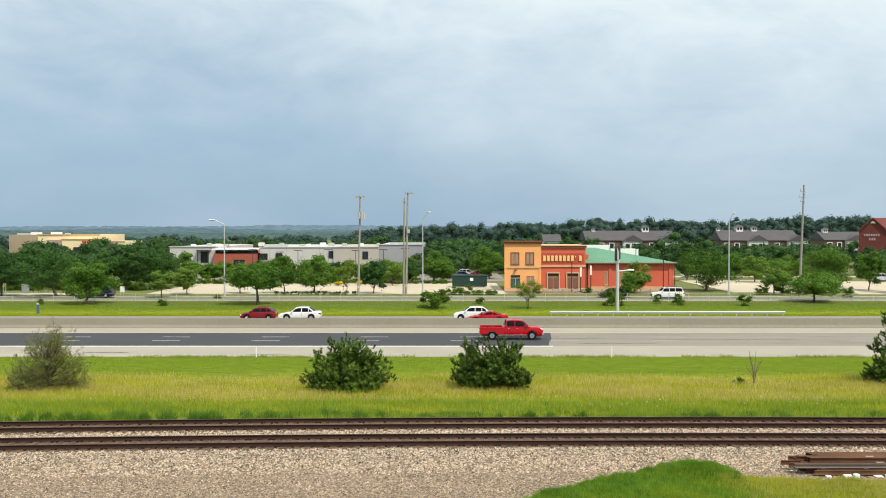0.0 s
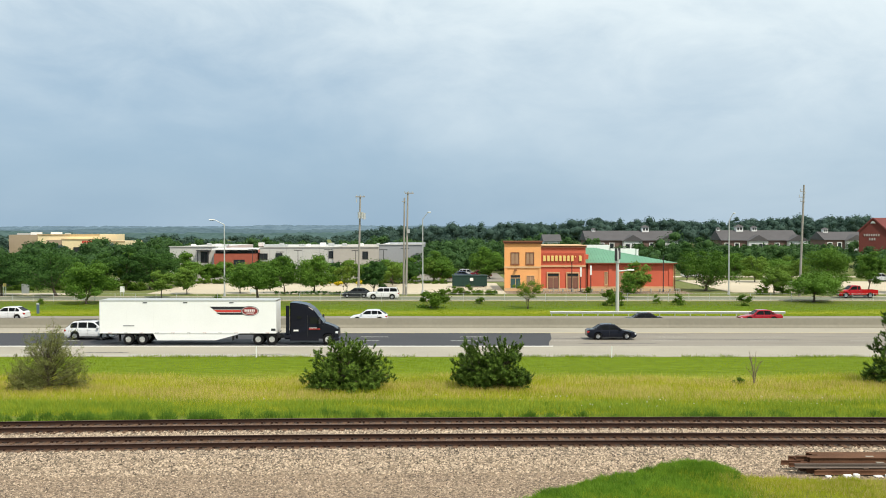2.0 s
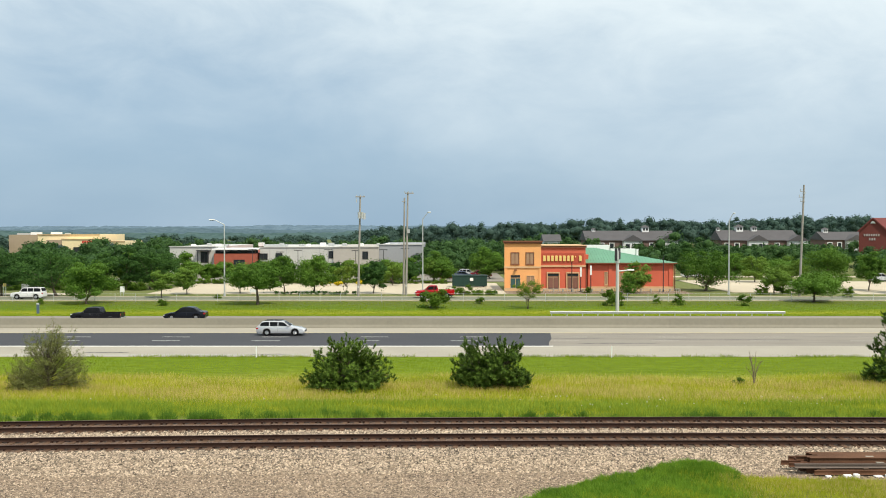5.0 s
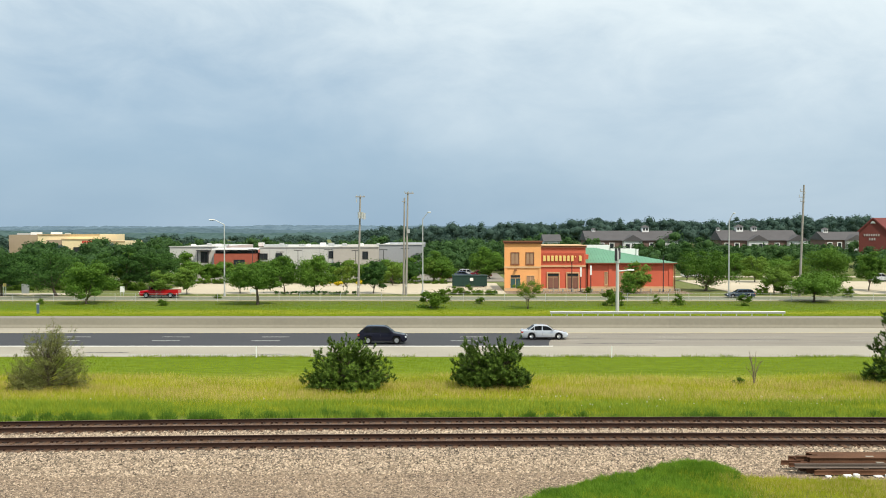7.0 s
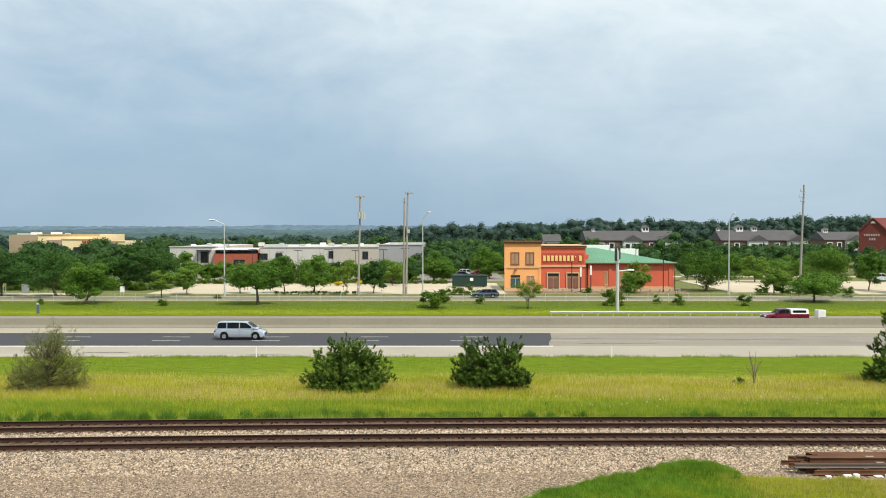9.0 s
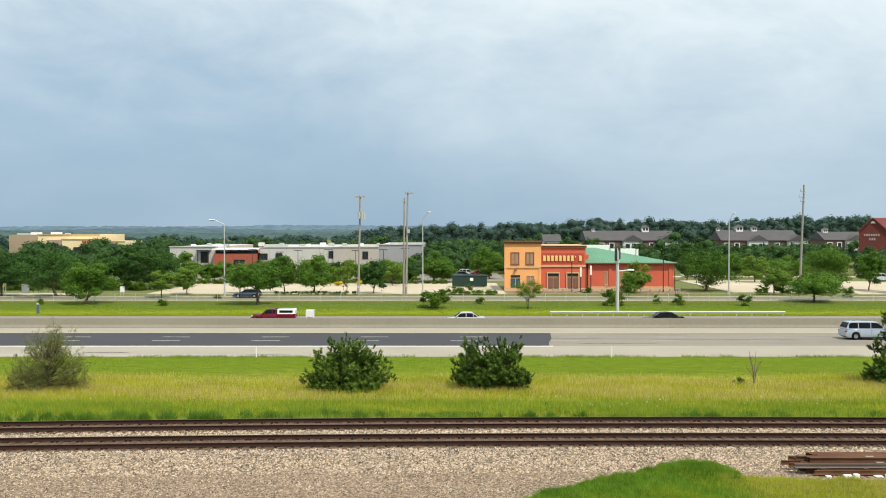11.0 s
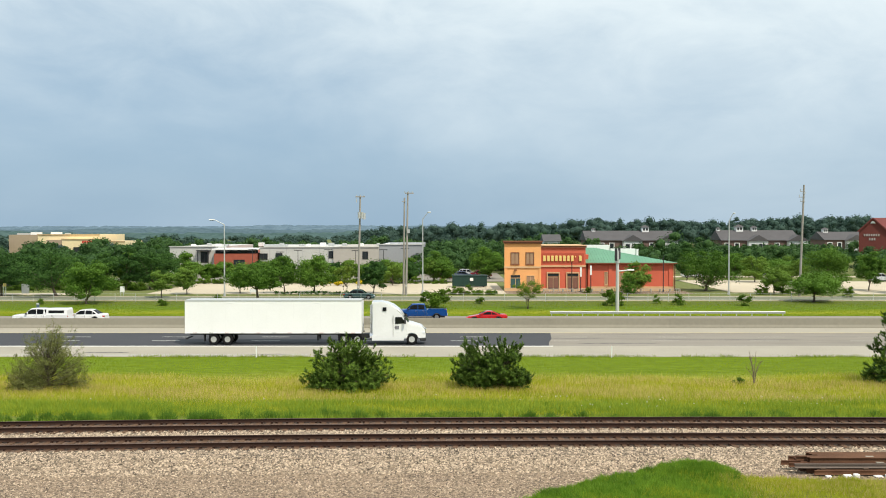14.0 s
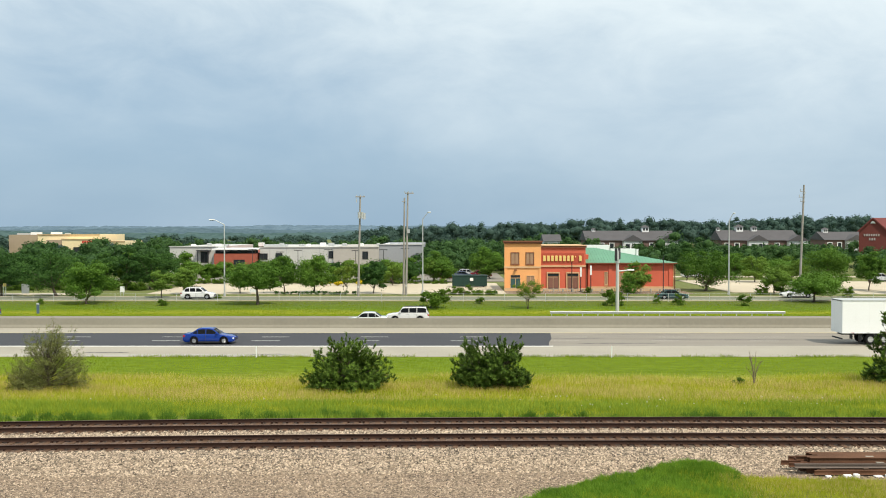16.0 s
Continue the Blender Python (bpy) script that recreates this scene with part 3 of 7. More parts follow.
    for sg in (-1, 1):
        part("headlight", boxm(h - 0.34, h - 0.03, sg * W * 0.40 - 0.11, sg * W * 0.40 + 0.11, zf - 0.20, zf - 0.06, bevel=0.02), LAMP_W, root)
        zt_ = (belt - 0.05) if pickup else float(np.interp(-h + 0.1, tx, tz))
        part("tail_light", boxm(-h - 0.012, -h + 0.26, sg * W * 0.415 - 0.09, sg * W * 0.415 + 0.09, zt_ - 0.26, zt_ - 0.08, bevel=0.02), LAMP_R, root)
        bm = boxm(c0 - 0.42, c0 - 0.22, sg * (W / 2 + 0.08) - 0.09, sg * (W / 2 + 0.08) + 0.09, belt + 0.02, belt + 0.17, bevel=0.03)
        part("wing_mirror", bm, body_mat if not pickup else DARK, root)
        for x1, x0 in s["win"][:2]:
            part("door_handle", boxm(x0 + 0.08, x0 + 0.26, sg * W / 2 * 0.985 - 0.025, sg * W / 2 * 0.985 + 0.025, belt - 0.16, belt - 0.12), CHROME if pickup else body_mat, root)
            part("door_seam", boxm(x0 - 0.045, x0 - 0.03, sg * W / 2 * 0.992 - 0.012, sg * W / 2 * 0.992 + 0.012, c + 0.14, belt - 0.07), DARK, root)
        part("sill", boxm(s["ax"][1] + ra, s["ax"][0] - ra, sg * W * 0.485 - 0.03, sg * W * 0.485 + 0.03, c - 0.02, c + 0.09), cladding or DARK, root)
        if rails:
            part("roof_rail", boxm(r1 + 0.2, r0 - 0.2, sg * wr * 0.85 - 0.02, sg * wr * 0.85 + 0.02, H + 0.0, H + 0.05), DARK, root)
    part("grille", boxm(h - 0.06, h + 0.015, -W * 0.26, W * 0.26, c + 0.22, zf - 0.12), DARK, root)
    for a in s["ax"]:
        for sg in (-1, 1):
            wheel(root, a, sg * (W / 2 - 0.125), r)
    root.scale = (scale, scale, scale)
    return root


HUB = material("pale truck wheel hub", (0.62, 0.62, 0.60), 0.4, 0.2, vary=0.06)


def semi(name, cab_colour, label, dark_skirt, aero):
    """A tractor with its box trailer; the nose is at x = 0 and it faces +x."""
    root = thing(name, (0, 0, 0), label, "semi truck")
    P = paint(name.replace("_", " "), cab_colour)
    TW = material("white trailer panel", (0.82, 0.83, 0.815), 0.5, vary=0.03, spec=0.3, scale=0.6)
    W = 2.5
    x1, x0 = -6.05, -22.3
    trailer = part("trailer", boxm(x0, x1, -1.29, 1.29, 1.12, 4.1, bevel=0.03), TW, root, "white box trailer")
    part("top_rail", boxm(x0, x1, -1.305, 1.305, 4.0, 4.115), GALV, trailer)
    part("bottom_rail", boxm(x0, x1, -1.305, 1.305, 1.06, 1.16), TW, trailer)
    for i in range(1, 13):
        x = x0 + i * (x1 - x0) / 13
        for sg in (-1, 1):
            part("panel_seam", boxm(x - 0.012, x + 0.012, sg * 1.292 - 0.004, sg * 1.292 + 0.004, 1.18, 3.98), material("seam shade", (0.79, 0.80, 0.785), 0.5), trailer)
    for i in range(11):
        x = x0 + 0.8 + i * 1.45
        part("marker", boxm(x, x + 0.34, -1.312, -1.304, 1.09, 1.125), DARK if i % 2 else LAMP_R, trailer)
    for x in (x0 + 4.0, x0 + 7.7, x1 - 4.3):
        part("top_marker", boxm(x, x + 0.4, -1.312, -1.300, 3.84, 3.93), DARK if dark_skirt else TW, trailer)
    part("underframe", boxm(x0 + 0.3, x1 - 0.2, -0.5, 0.5, 0.85, 1.1), DARK, root)
    for sg in (-1, 1):
        for x in (x0 + 2.65, x0 + 3.92):
            wheel(root, x, sg * 0.98, 0.50, 0.58, 0.54, HUB)
        for x in (-7.7, -6.45):
            wheel(root, x, sg * 0.95, 0.50, 0.58, 0.54, HUB)
        wheel(root, -1.28 if aero else -1.42, sg * 1.08, 0.50, 0.30, 0.56, HUB)
        part("mud_flap", boxm(x0 + 1.75, x0 + 1.79, sg * 0.95 - 0.3, sg * 0.95 + 0.3, 0.3, 1.05), DARK, root)
        part("landing_leg", boxm(-10.2, -10.0, sg * 0.75 - 0.06, sg * 0.75 + 0.06, 0.35, 1.1), DARK, root)
        if dark_skirt:
            bm = prism(bmesh.new(), [(-17.4, 1.08), (-17.0, 0.42), (-11.6, 0.42), (-9.6, 0.95), (-9.3, 1.08)], sg * 1.24 - 0.02, sg * 1.24 + 0.02)
            part("side_skirt", bm, TW, root)
    part("rear_guard", boxm(x0 + 0.03, x0 + 0.13, -1.1, 1.1, 0.48, 0.6), DARK, root)
    # tractor
    part("chassis", boxm(-8.3, -1.0, -0.45, 0.45, 0.55, 0.95), DARK, root)
    n0 = -0.36 if aero else -0.18     # nose
    ax = -1.28 if aero else -1.42     # front axle
    top = 1.9 if aero else 2.0        # hood at the cowl
    arch = [(ax + 0.6 * math.cos(t), 0.5 + 0.6 * math.sin(t)) for t in np.linspace(math.pi * 0.92, math.pi * 0.08, 9)]
    low = [(n0, 0.5), (n0 + 0.02, 0.95), (n0 - 0.10, 1.45), (n0 - 0.38, top - 0.32), (-1.6, top - 0.02), (-1.9, top), (-2.15, 0.55)]
    bm = bmesh.new()
    pts = low + arch
    for sg in (-1, 1):
        prism(bm, pts, sg * 0.75, sg * 1.18)
    box(bm, -2.1, n0 - 0.03, -0.75, 0.75, 0.95, 1.4)
    prism(bm, [(n0 - 0.12, 1.45), (n0 - 0.42, top - 0.25), (-1.6, top + 0.05), (-1.9, top + 0.05), (-1.9, 1.3), (n0 - 0.12, 1.3)], -0.76, 0.76)
    bmesh.ops.bevel(bm, geom=[e for e in bm.edges if abs(e.verts[0].co.y) > 1.1 and abs(e.verts[0].co.y - e.verts[1].co.y) < 0.01 and min(e.verts[0].co.z, e.verts[1].co.z) > 1.3], offset=0.08, segments=2, affect="EDGES")
    for v in bm.verts:      # the nose narrows towards the front
        v.co.y *= 1 - 0.24 * min(1.0, max(0.0, (v.co.x + 1.3) / (n0 + 1.3)))
    hood = part("hood", bm, P, root, smooth=True)
    hood.data.set_sharp_from_angle(angle=radians(38))
    cabz, rear = (3.86, -4.8) if aero else (3.95, -5.1)
    side = [(-1.75, 0.55), (-1.75, 2.0), (-2.2, 2.62), (-2.32, 2.85), (-2.65, 3.25), (-3.2, 3.65), (-3.75, cabz - 0.08), (-4.3, cabz), (rear, cabz), (rear, 0.55)]
    bm = bmesh.new()
    vs = [[bm.verts.new((x, y * (0.93 if z > 2.9 else 1.0), z)) for x, z in side] for y in (-1.23, 1.23)]
    bm.faces.new(vs[0])
    bm.faces.new(vs[1][::-1])
    for i in range(len(side)):
        j = (i + 1) % len(side)
        bm.faces.new((vs[0][i], vs[1][i], vs[1][j], vs[0][j]))
    bmesh.ops.bevel(bm, geom=[e for e in bm.edges if abs(e.verts[0].co.y - e.verts[1].co.y) < 0.2], offset=0.10, segments=2, affect="EDGES")
    part("cab", bm, P, root)
    part("windscreen", prism(bmesh.new(), [(-1.79, 2.05), (-1.75, 2.07), (-2.17, 2.62), (-2.22, 2.62)], -1.02, 1.02), GLASS, root)
    for sg in (-1, 1):
        y = sg * 1.232
        part("side_window", prism(bmesh.new(), [(-1.98, 1.98), (-2.34, 2.55), (-2.95, 2.55), (-2.95, 1.92)], y - 0.015, y + 0.015), GLASS, root)
        part("door_seam", boxm(-3.16, -3.13, y - 0.012, y + 0.012, 0.75, 2.7), DARK, root)
        part("bunk_window", boxm(-4.1, -3.75, sg * 1.19 - 0.05, sg * 1.19 + 0.05, 3.12 if not aero else 2.4, 3.45 if not aero else 2.65), GLASS, root)
        if aero:
            part("side_fairing", boxm(-5.15, -4.82, y - 0.05, y + 0.02, 1.0, cabz - 0.25), P, root)
        part("fuel_tank", tubem((-5.3, sg * 0.92, 0.78), (-3.2, sg * 0.92, 0.78), 0.31, seg=14), P if aero else CHROME, root)
        part("skirt", boxm(rear, -2.15, sg * 1.2 - 0.03, sg * 1.2 + 0.03, 0.38, 0.86, bevel=0.02), P, root)
        part("step", boxm(-3.2, -2.2, sg * 1.0 - 0.22, sg * 1.0 + 0.22, 0.42, 0.75), P, root)
        part("wing_mirror", boxm(-2.1, -1.95, sg * 1.5 - 0.1, sg * 1.5 + 0.1, 1.95, 2.6, bevel=0.03), DARK, root)
        part("mirror_arm", boxm(-2.15, -2.05, min(sg * 1.2, sg * 1.45), max(sg * 1.2, sg * 1.45), 2.2, 2.26), DARK, root)
        part("headlight", boxm(n0 - 0.42, n0 - 0.03, sg * 0.78 - 0.18, sg * 0.78 + 0.18, 1.0, 1.24, bevel=0.04), LAMP_W, root)
        part("drive_fender", boxm(-8.3, -5.9, sg * 0.95 - 0.28, sg * 0.95 + 0.28, 1.02, 1.06), DARK, root)
        part("door_handle", boxm(-3.0, -2.85, y - 0.03, y + 0.03, 1.6, 1.65), DARK, root)
    bm = boxm(n0 - 0.5, n0 + 0.06, -1.16, 1.16, 0.35, 0.62, bevel=0.05)
    for v in bm.verts:
        v.co.y *= 0.80 if v.co.x > n0 - 0.2 else 1.0
    part("front_bumper", bm, P if aero else DARK, root)
    part("grille", boxm(n0 - 0.1, n0 + 0.03, -0.55, 0.55, 0.65, 1.4), CHROME if not aero else DARK, root)
    part("coupling", tubem((-7.0, 0, 0.95), (-7.0, 0, 1.12), 0.5, seg=14), DARK, root)
    if aero:   # dark cab with stripes and an oval on the trailer
        red, blk, wht = material("livery red", (0.55, 0.05, 0.04), 0.4), material("livery black", (0.02, 0.02, 0.025), 0.4), material("livery white", (0.8, 0.8, 0.8), 0.4)
        y = -1.296
        for z0, z1, xa, xb, m in ((3.26, 3.52, -11.95, -8.45, blk), (3.00, 3.22, -11.6, -8.85, red), (2.78, 2.96, -11.35, -8.45, blk)):
            part("stripe", prism(bmesh.new(), [(xa - 0.2, z1), (xb, z1), (xb, z0), (xa + 0.15, z0)], y - 0.006, y + 0.004), m, trailer)
        for k, (rx, rz, m) in enumerate(((0.82, 0.46, blk), (0.76, 0.41, wht), (0.72, 0.375, material("livery dark red", (0.24, 0.03, 0.03), 0.4)))):
            part("oval_mark", prism(bmesh.new(), [(-8.45 + rx * math.cos(a), 3.12 + rz * math.sin(a)) for a in np.linspace(0, 2 * math.pi, 24, endpoint=False)], y - 0.014 - 0.006 * k, y + 0.004), m, trailer)
        for k in range(6):
            part("oval_bar", boxm(-8.93 + k * 0.165, -8.83 + k * 0.165, y - 0.036, y, 3.06, 3.27), wht, trailer)
        part("oval_bar", boxm(-8.8, -8.1, y - 0.036, y, 2.9, 2.97), wht, trailer)
        part("lettering_bar", boxm(x0 + 2.2, x0 + 3.2, y - 0.006, y + 0.004, 1.72, 1.79), blk, trailer)
        part("door_stripe", boxm(-3.05, -2.0, -1.262, -1.24, 1.42, 1.50), red, root)
        part("door_stripe", boxm(-3.0, -2.3, -1.262, -1.24, 1.53, 1.58), wht, root)
        part("lettering_bar", boxm(-4.45, -4.0, -1.262, -1.236, 1.25, 1.4), wht, root)
        part("exhaust_grille", boxm(-6.5, -6.1, -1.31, -1.296, 1.3, 1.5), DARK, trailer)
    else:
        part("door_mark", boxm(-2.95, -2.6, -1.262, -1.24, 1.45, 1.75), material("livery grey", (0.2, 0.2, 0.22), 0.5), root)
        for sg in (-1, 1):
            part("exhaust_stack", tubem((-5.25, sg * 0.5, 1.0), (-5.25, sg * 0.5, 3.6), 0.07), CHROME, root)
    return root


FLEET = {}


def fleet():
    def add(key, ob):
        FLEET[key] = ob

    add("red_pickup", car("pickup_truck", "pickup", (0.42, 0.004, 0.012), "bright red crew-cab pickup truck driving on the motorway", "pickup truck"))
    add("black_sedan", car("sedan", "sedan", (0.012, 0.014, 0.022), "glossy black sedan driving on the motorway"))
    add("black_truck", semi("semi_truck", (0.012, 0.013, 0.02), "black tractor hauling a white box trailer with red stripes", True, True))
    add("white_crossover", car("crossover", "suv", (0.72, 0.73, 0.74), "white crossover with dark windows beside the truck", scale=1.06, rails=True))
    add("silver_wagon", car("station_wagon", "wagon", (0.55, 0.56, 0.58), "silver station wagon on the motorway", rails=True, metal=0.3))
    add("silver_sedan", car("sedan", "sedan", (0.52, 0.55, 0.6), "silver-blue compact sedan on the motorway", scale=0.95, metal=0.3))
    add("black_suv", car("crossover", "suv", (0.012, 0.013, 0.024), "dark navy black compact crossover on the motorway", scale=0.99))
    add("silver_minivan", car("minivan", "minivan", (0.42, 0.48, 0.56), "light blue-grey minivan on dark asphalt", metal=0.3))
    add("white_truck", semi("semi_truck", (0.74, 0.75, 0.74), "white tractor hauling a plain white box trailer", False, False))
    add("blue_sedan", car("sedan", "sedan", (0.008, 0.038, 0.24), "bright blue sedan on dark asphalt"))
    far = "driving behind the median barrier"
    add("maroon_suv", car("hatchback", "hatch", (0.20, 0.010, 0.018), "dark red hatchback " + far))
    add("white_sedan", car("sedan", "sedan", (0.75, 0.75, 0.75), "white sedan " + far, scale=1.04))
    add("white_wagon", car("crossover", "hatch", (0.75, 0.75, 0.76), "white small crossover " + far, scale=1.05))
    add("red_coupe", car("coupe", "coupe", (0.42, 0.008, 0.014), "red low coupe " + far))
    add("white_hatch", car("hatchback", "hatch", (0.72, 0.74, 0.78), "white small hatchback " + far))
    add("grey_sedan", car("sedan", "sedan", (0.03, 0.03, 0.035), "dark grey low sedan " + far, scale=0.95))
    add("red_sedan", car("sedan", "sedan", (0.33, 0.015, 0.025), "red sedan " + far))
    add("black_pickup", car("pickup_truck", "pickup", (0.015, 0.015, 0.018), "black crew-cab pickup truck " + far, "pickup truck", scale=0.93))
    add("black_saloon", car("sedan", "sedan", (0.012, 0.014, 0.02), "black sedan " + far, scale=1.03))
    add("maroon_pickup", car("pickup_truck", "longcab", (0.15, 0.008, 0.024), "dark red pickup truck with a white bed cap", "pickup truck", scale=0.9, topper=True))
    add("silver_saloon", car("sedan", "sedan", (0.55, 0.56, 0.58), "silver sedan " + far, metal=0.3))
    add("black_coupe", car("sedan", "sedan", (0.012, 0.012, 0.014), "black low sedan " + far))
    add("white_saloon", car("sedan", "sedan", (0.76, 0.76, 0.76), "plain white sedan " + far, scale=1.03))
    add("white_pickup", car("pickup_truck", "pickup", (0.76, 0.76, 0.76), "white pickup truck with a white bed cap", "pickup truck", topper=True))
    add("blue_pickup", car("pickup_truck", "pickup", (0.006, 0.055, 0.22), "bright blue pickup truck " + far, "pickup truck"))
    add("red_convertible", car("coupe", "coupe", (0.45, 0.012, 0.014), "bright red coupe " + far, scale=1.02))
    add("pale_sedan", car("sedan", "sedan", (0.6, 0.62, 0.6), "pale silver sedan " + far))
    add("silver_suv", car("sport_utility", "boxsuv", (0.66, 0.66, 0.64), "pale silver sport utility vehicle " + far, rails=True))
    fr = "on the frontage road"
    add("white_suv", car("sport_utility", "boxsuv", (0.75, 0.75, 0.75), "white boxy sport utility vehicle " + fr, rails=True))
    add("grey_hatchback", car("hatchback", "hatch", (0.04, 0.045, 0.05), "dark grey hatchback " + fr))
    add("red_truck", car("pickup_truck", "longcab", (0.42, 0.008, 0.014), "red pickup truck " + fr, "pickup truck", scale=1.08))
    add("dark_wagon", car("station_wagon", "wagon", (0.05, 0.07, 0.10), "dark blue-grey estate car " + fr, scale=0.9))
    add("teal_sedan", car("sedan", "sedan", (0.05, 0.09, 0.09), "dark teal sedan " + fr))
    add("white_frontage_sedan", car("crossover", "suv", (0.76, 0.76, 0.76), "white crossover " + fr, scale=1.08, rails=True))
    add("navy_suv", car("sport_utility", "suv", (0.02, 0.025, 0.04), "dark navy sport utility vehicle " + fr))
    add("white_compact", car("sedan", "sedan", (0.74, 0.74, 0.74), "white four-door sedan " + fr, scale=1.04))
    add("lot_pickup", car("pickup_truck", "longcab", (0.72, 0.72, 0.72), "white pickup truck on the back drive", "pickup truck", scale=0.9))
    t = thing("utility_trailer", (0, 0, 0), "small white box trailer towed on two wheels", "trailer")
    part("box", boxm(-0.45, 0.45, -0.55, 0.55, 0.5, 1.45, bevel=0.04), paint("small trailer white", (0.76, 0.76, 0.75)), t)
    part("drawbar", boxm(0.45, 1.75, -0.05, 0.05, 0.42, 0.5), DARK, t)
    for sg in (-1, 1):
        wheel(t, -0.05, sg * 0.72, 0.28, 0.16)
        part("mudguard", boxm(-0.4, 0.3, sg * 0.72 - 0.1, sg * 0.72 + 0.1, 0.58, 0.62), DARK, t)
    add("trailer_box", t)


fleet()

# ---- buildings ----
STUCCO_O = material("orange stucco", (0.84, 0.40, 0.15), 0.9, vary=0.07, scale=0.5, fine=20, bump=0.15)
STUCCO_R = material("red stucco", (0.60, 0.125, 0.070), 0.9, vary=0.08, scale=0.5, fine=20, bump=0.15)
TRIM_T = material("tan trim", (0.62, 0.40, 0.22), 0.85, vary=0.08)
CORNICE = material("brown cornice", (0.20, 0.075, 0.04), 0.85, vary=0.12)
ROOF_G = material("green metal roof", (0.12, 0.29, 0.18), 0.5, 0.1, vary=0.10, scale=0.4)
WINDOWS = material("window glass", (0.03, 0.035, 0.04), 0.12, vary=0.1)
PANEL_T = material("brownish window panel", (0.36, 0.22, 0.13), 0.6, vary=0.12)
SIGN_Y = material("pale yellow sign", (0.82, 0.60, 0.20), 0.5, vary=0.06)
# darker wall red that paints the sign bars' shadow
SIGN_D = material("dark sign shadow board", (0.44, 0.075, 0.04), 0.8, vary=0.06)
WHITE = material("white trim paint", (0.78, 0.78, 0.76), 0.7, vary=0.06)
WALL_W = material("pale metal cladding", (0.50, 0.495, 0.465), 0.75, vary=0.06, scale=0.2)
WALL_B = material("beige panel wall", (0.42, 0.39, 0.345), 0.8, vary=0.06, scale=0.2)
WALL_G = material("grey panel wall", (0.30, 0.31, 0.325), 0.8, vary=0.06, scale=0.2)
BRICK_R = material("red brick", (0.33, 0.085, 0.05), 0.9, vary=0.15, scale=1.0, fine=15)
BRICK_D = material("dark red brick", (0.15, 0.036, 0.028), 0.9, vary=0.15, scale=1.0, fine=15)
TAN_W = material("yellow tan wall", (0.80, 0.65, 0.40), 0.9, vary=0.06, scale=0.1)
SHINGLE = material("grey roof shingle", (0.085, 0.08, 0.083), 0.9, vary=0.15, scale=0.4, fine=20)
SHINGLE_R = material("red roof shingle", (0.16, 0.04, 0.036), 0.9, vary=0.15, scale=0.4, fine=20)


def window(parent, x0, x1, z0, z1, y, glass=None, frame_mat=None, bars=1, fw=0.09, name="window", sill=True):
    """A window facing -y at the wall plane y: recessed pane, frame, glazing bars and sill."""
    w = part(name, boxm(x0, x1, y - 0.02, y + 0.06, z0, z1), glass or WINDOWS, parent)
    fm = frame_mat or TRIM_T
    bm = bmesh.new()
    box(bm, x0 - fw, x0, y - 0.09, y + 0.02, z0 - fw, z1 + fw)
    box(bm, x1, x1 + fw, y - 0.09, y + 0.02, z0 - fw, z1 + fw)
    box(bm, x0, x1, y - 0.09, y + 0.02, z1, z1 + fw)
    box(bm, x0, x1, y - 0.09, y + 0.02, z0 - fw, z0)
    for i in range(bars):
        x = x0 + (x1 - x0) * (i + 1) / (bars + 1)
        box(bm, x - 0.04, x + 0.04, y - 0.06, y - 0.02, z0, z1)
    part("frame", bm, fm, w)
    if sill:
        part("sill", boxm(x0 - 0.15, x1 + 0.15, y - 0.18, y - 0.09, z0 - fw - 0.08, z0 - fw), fm, w)
    return w


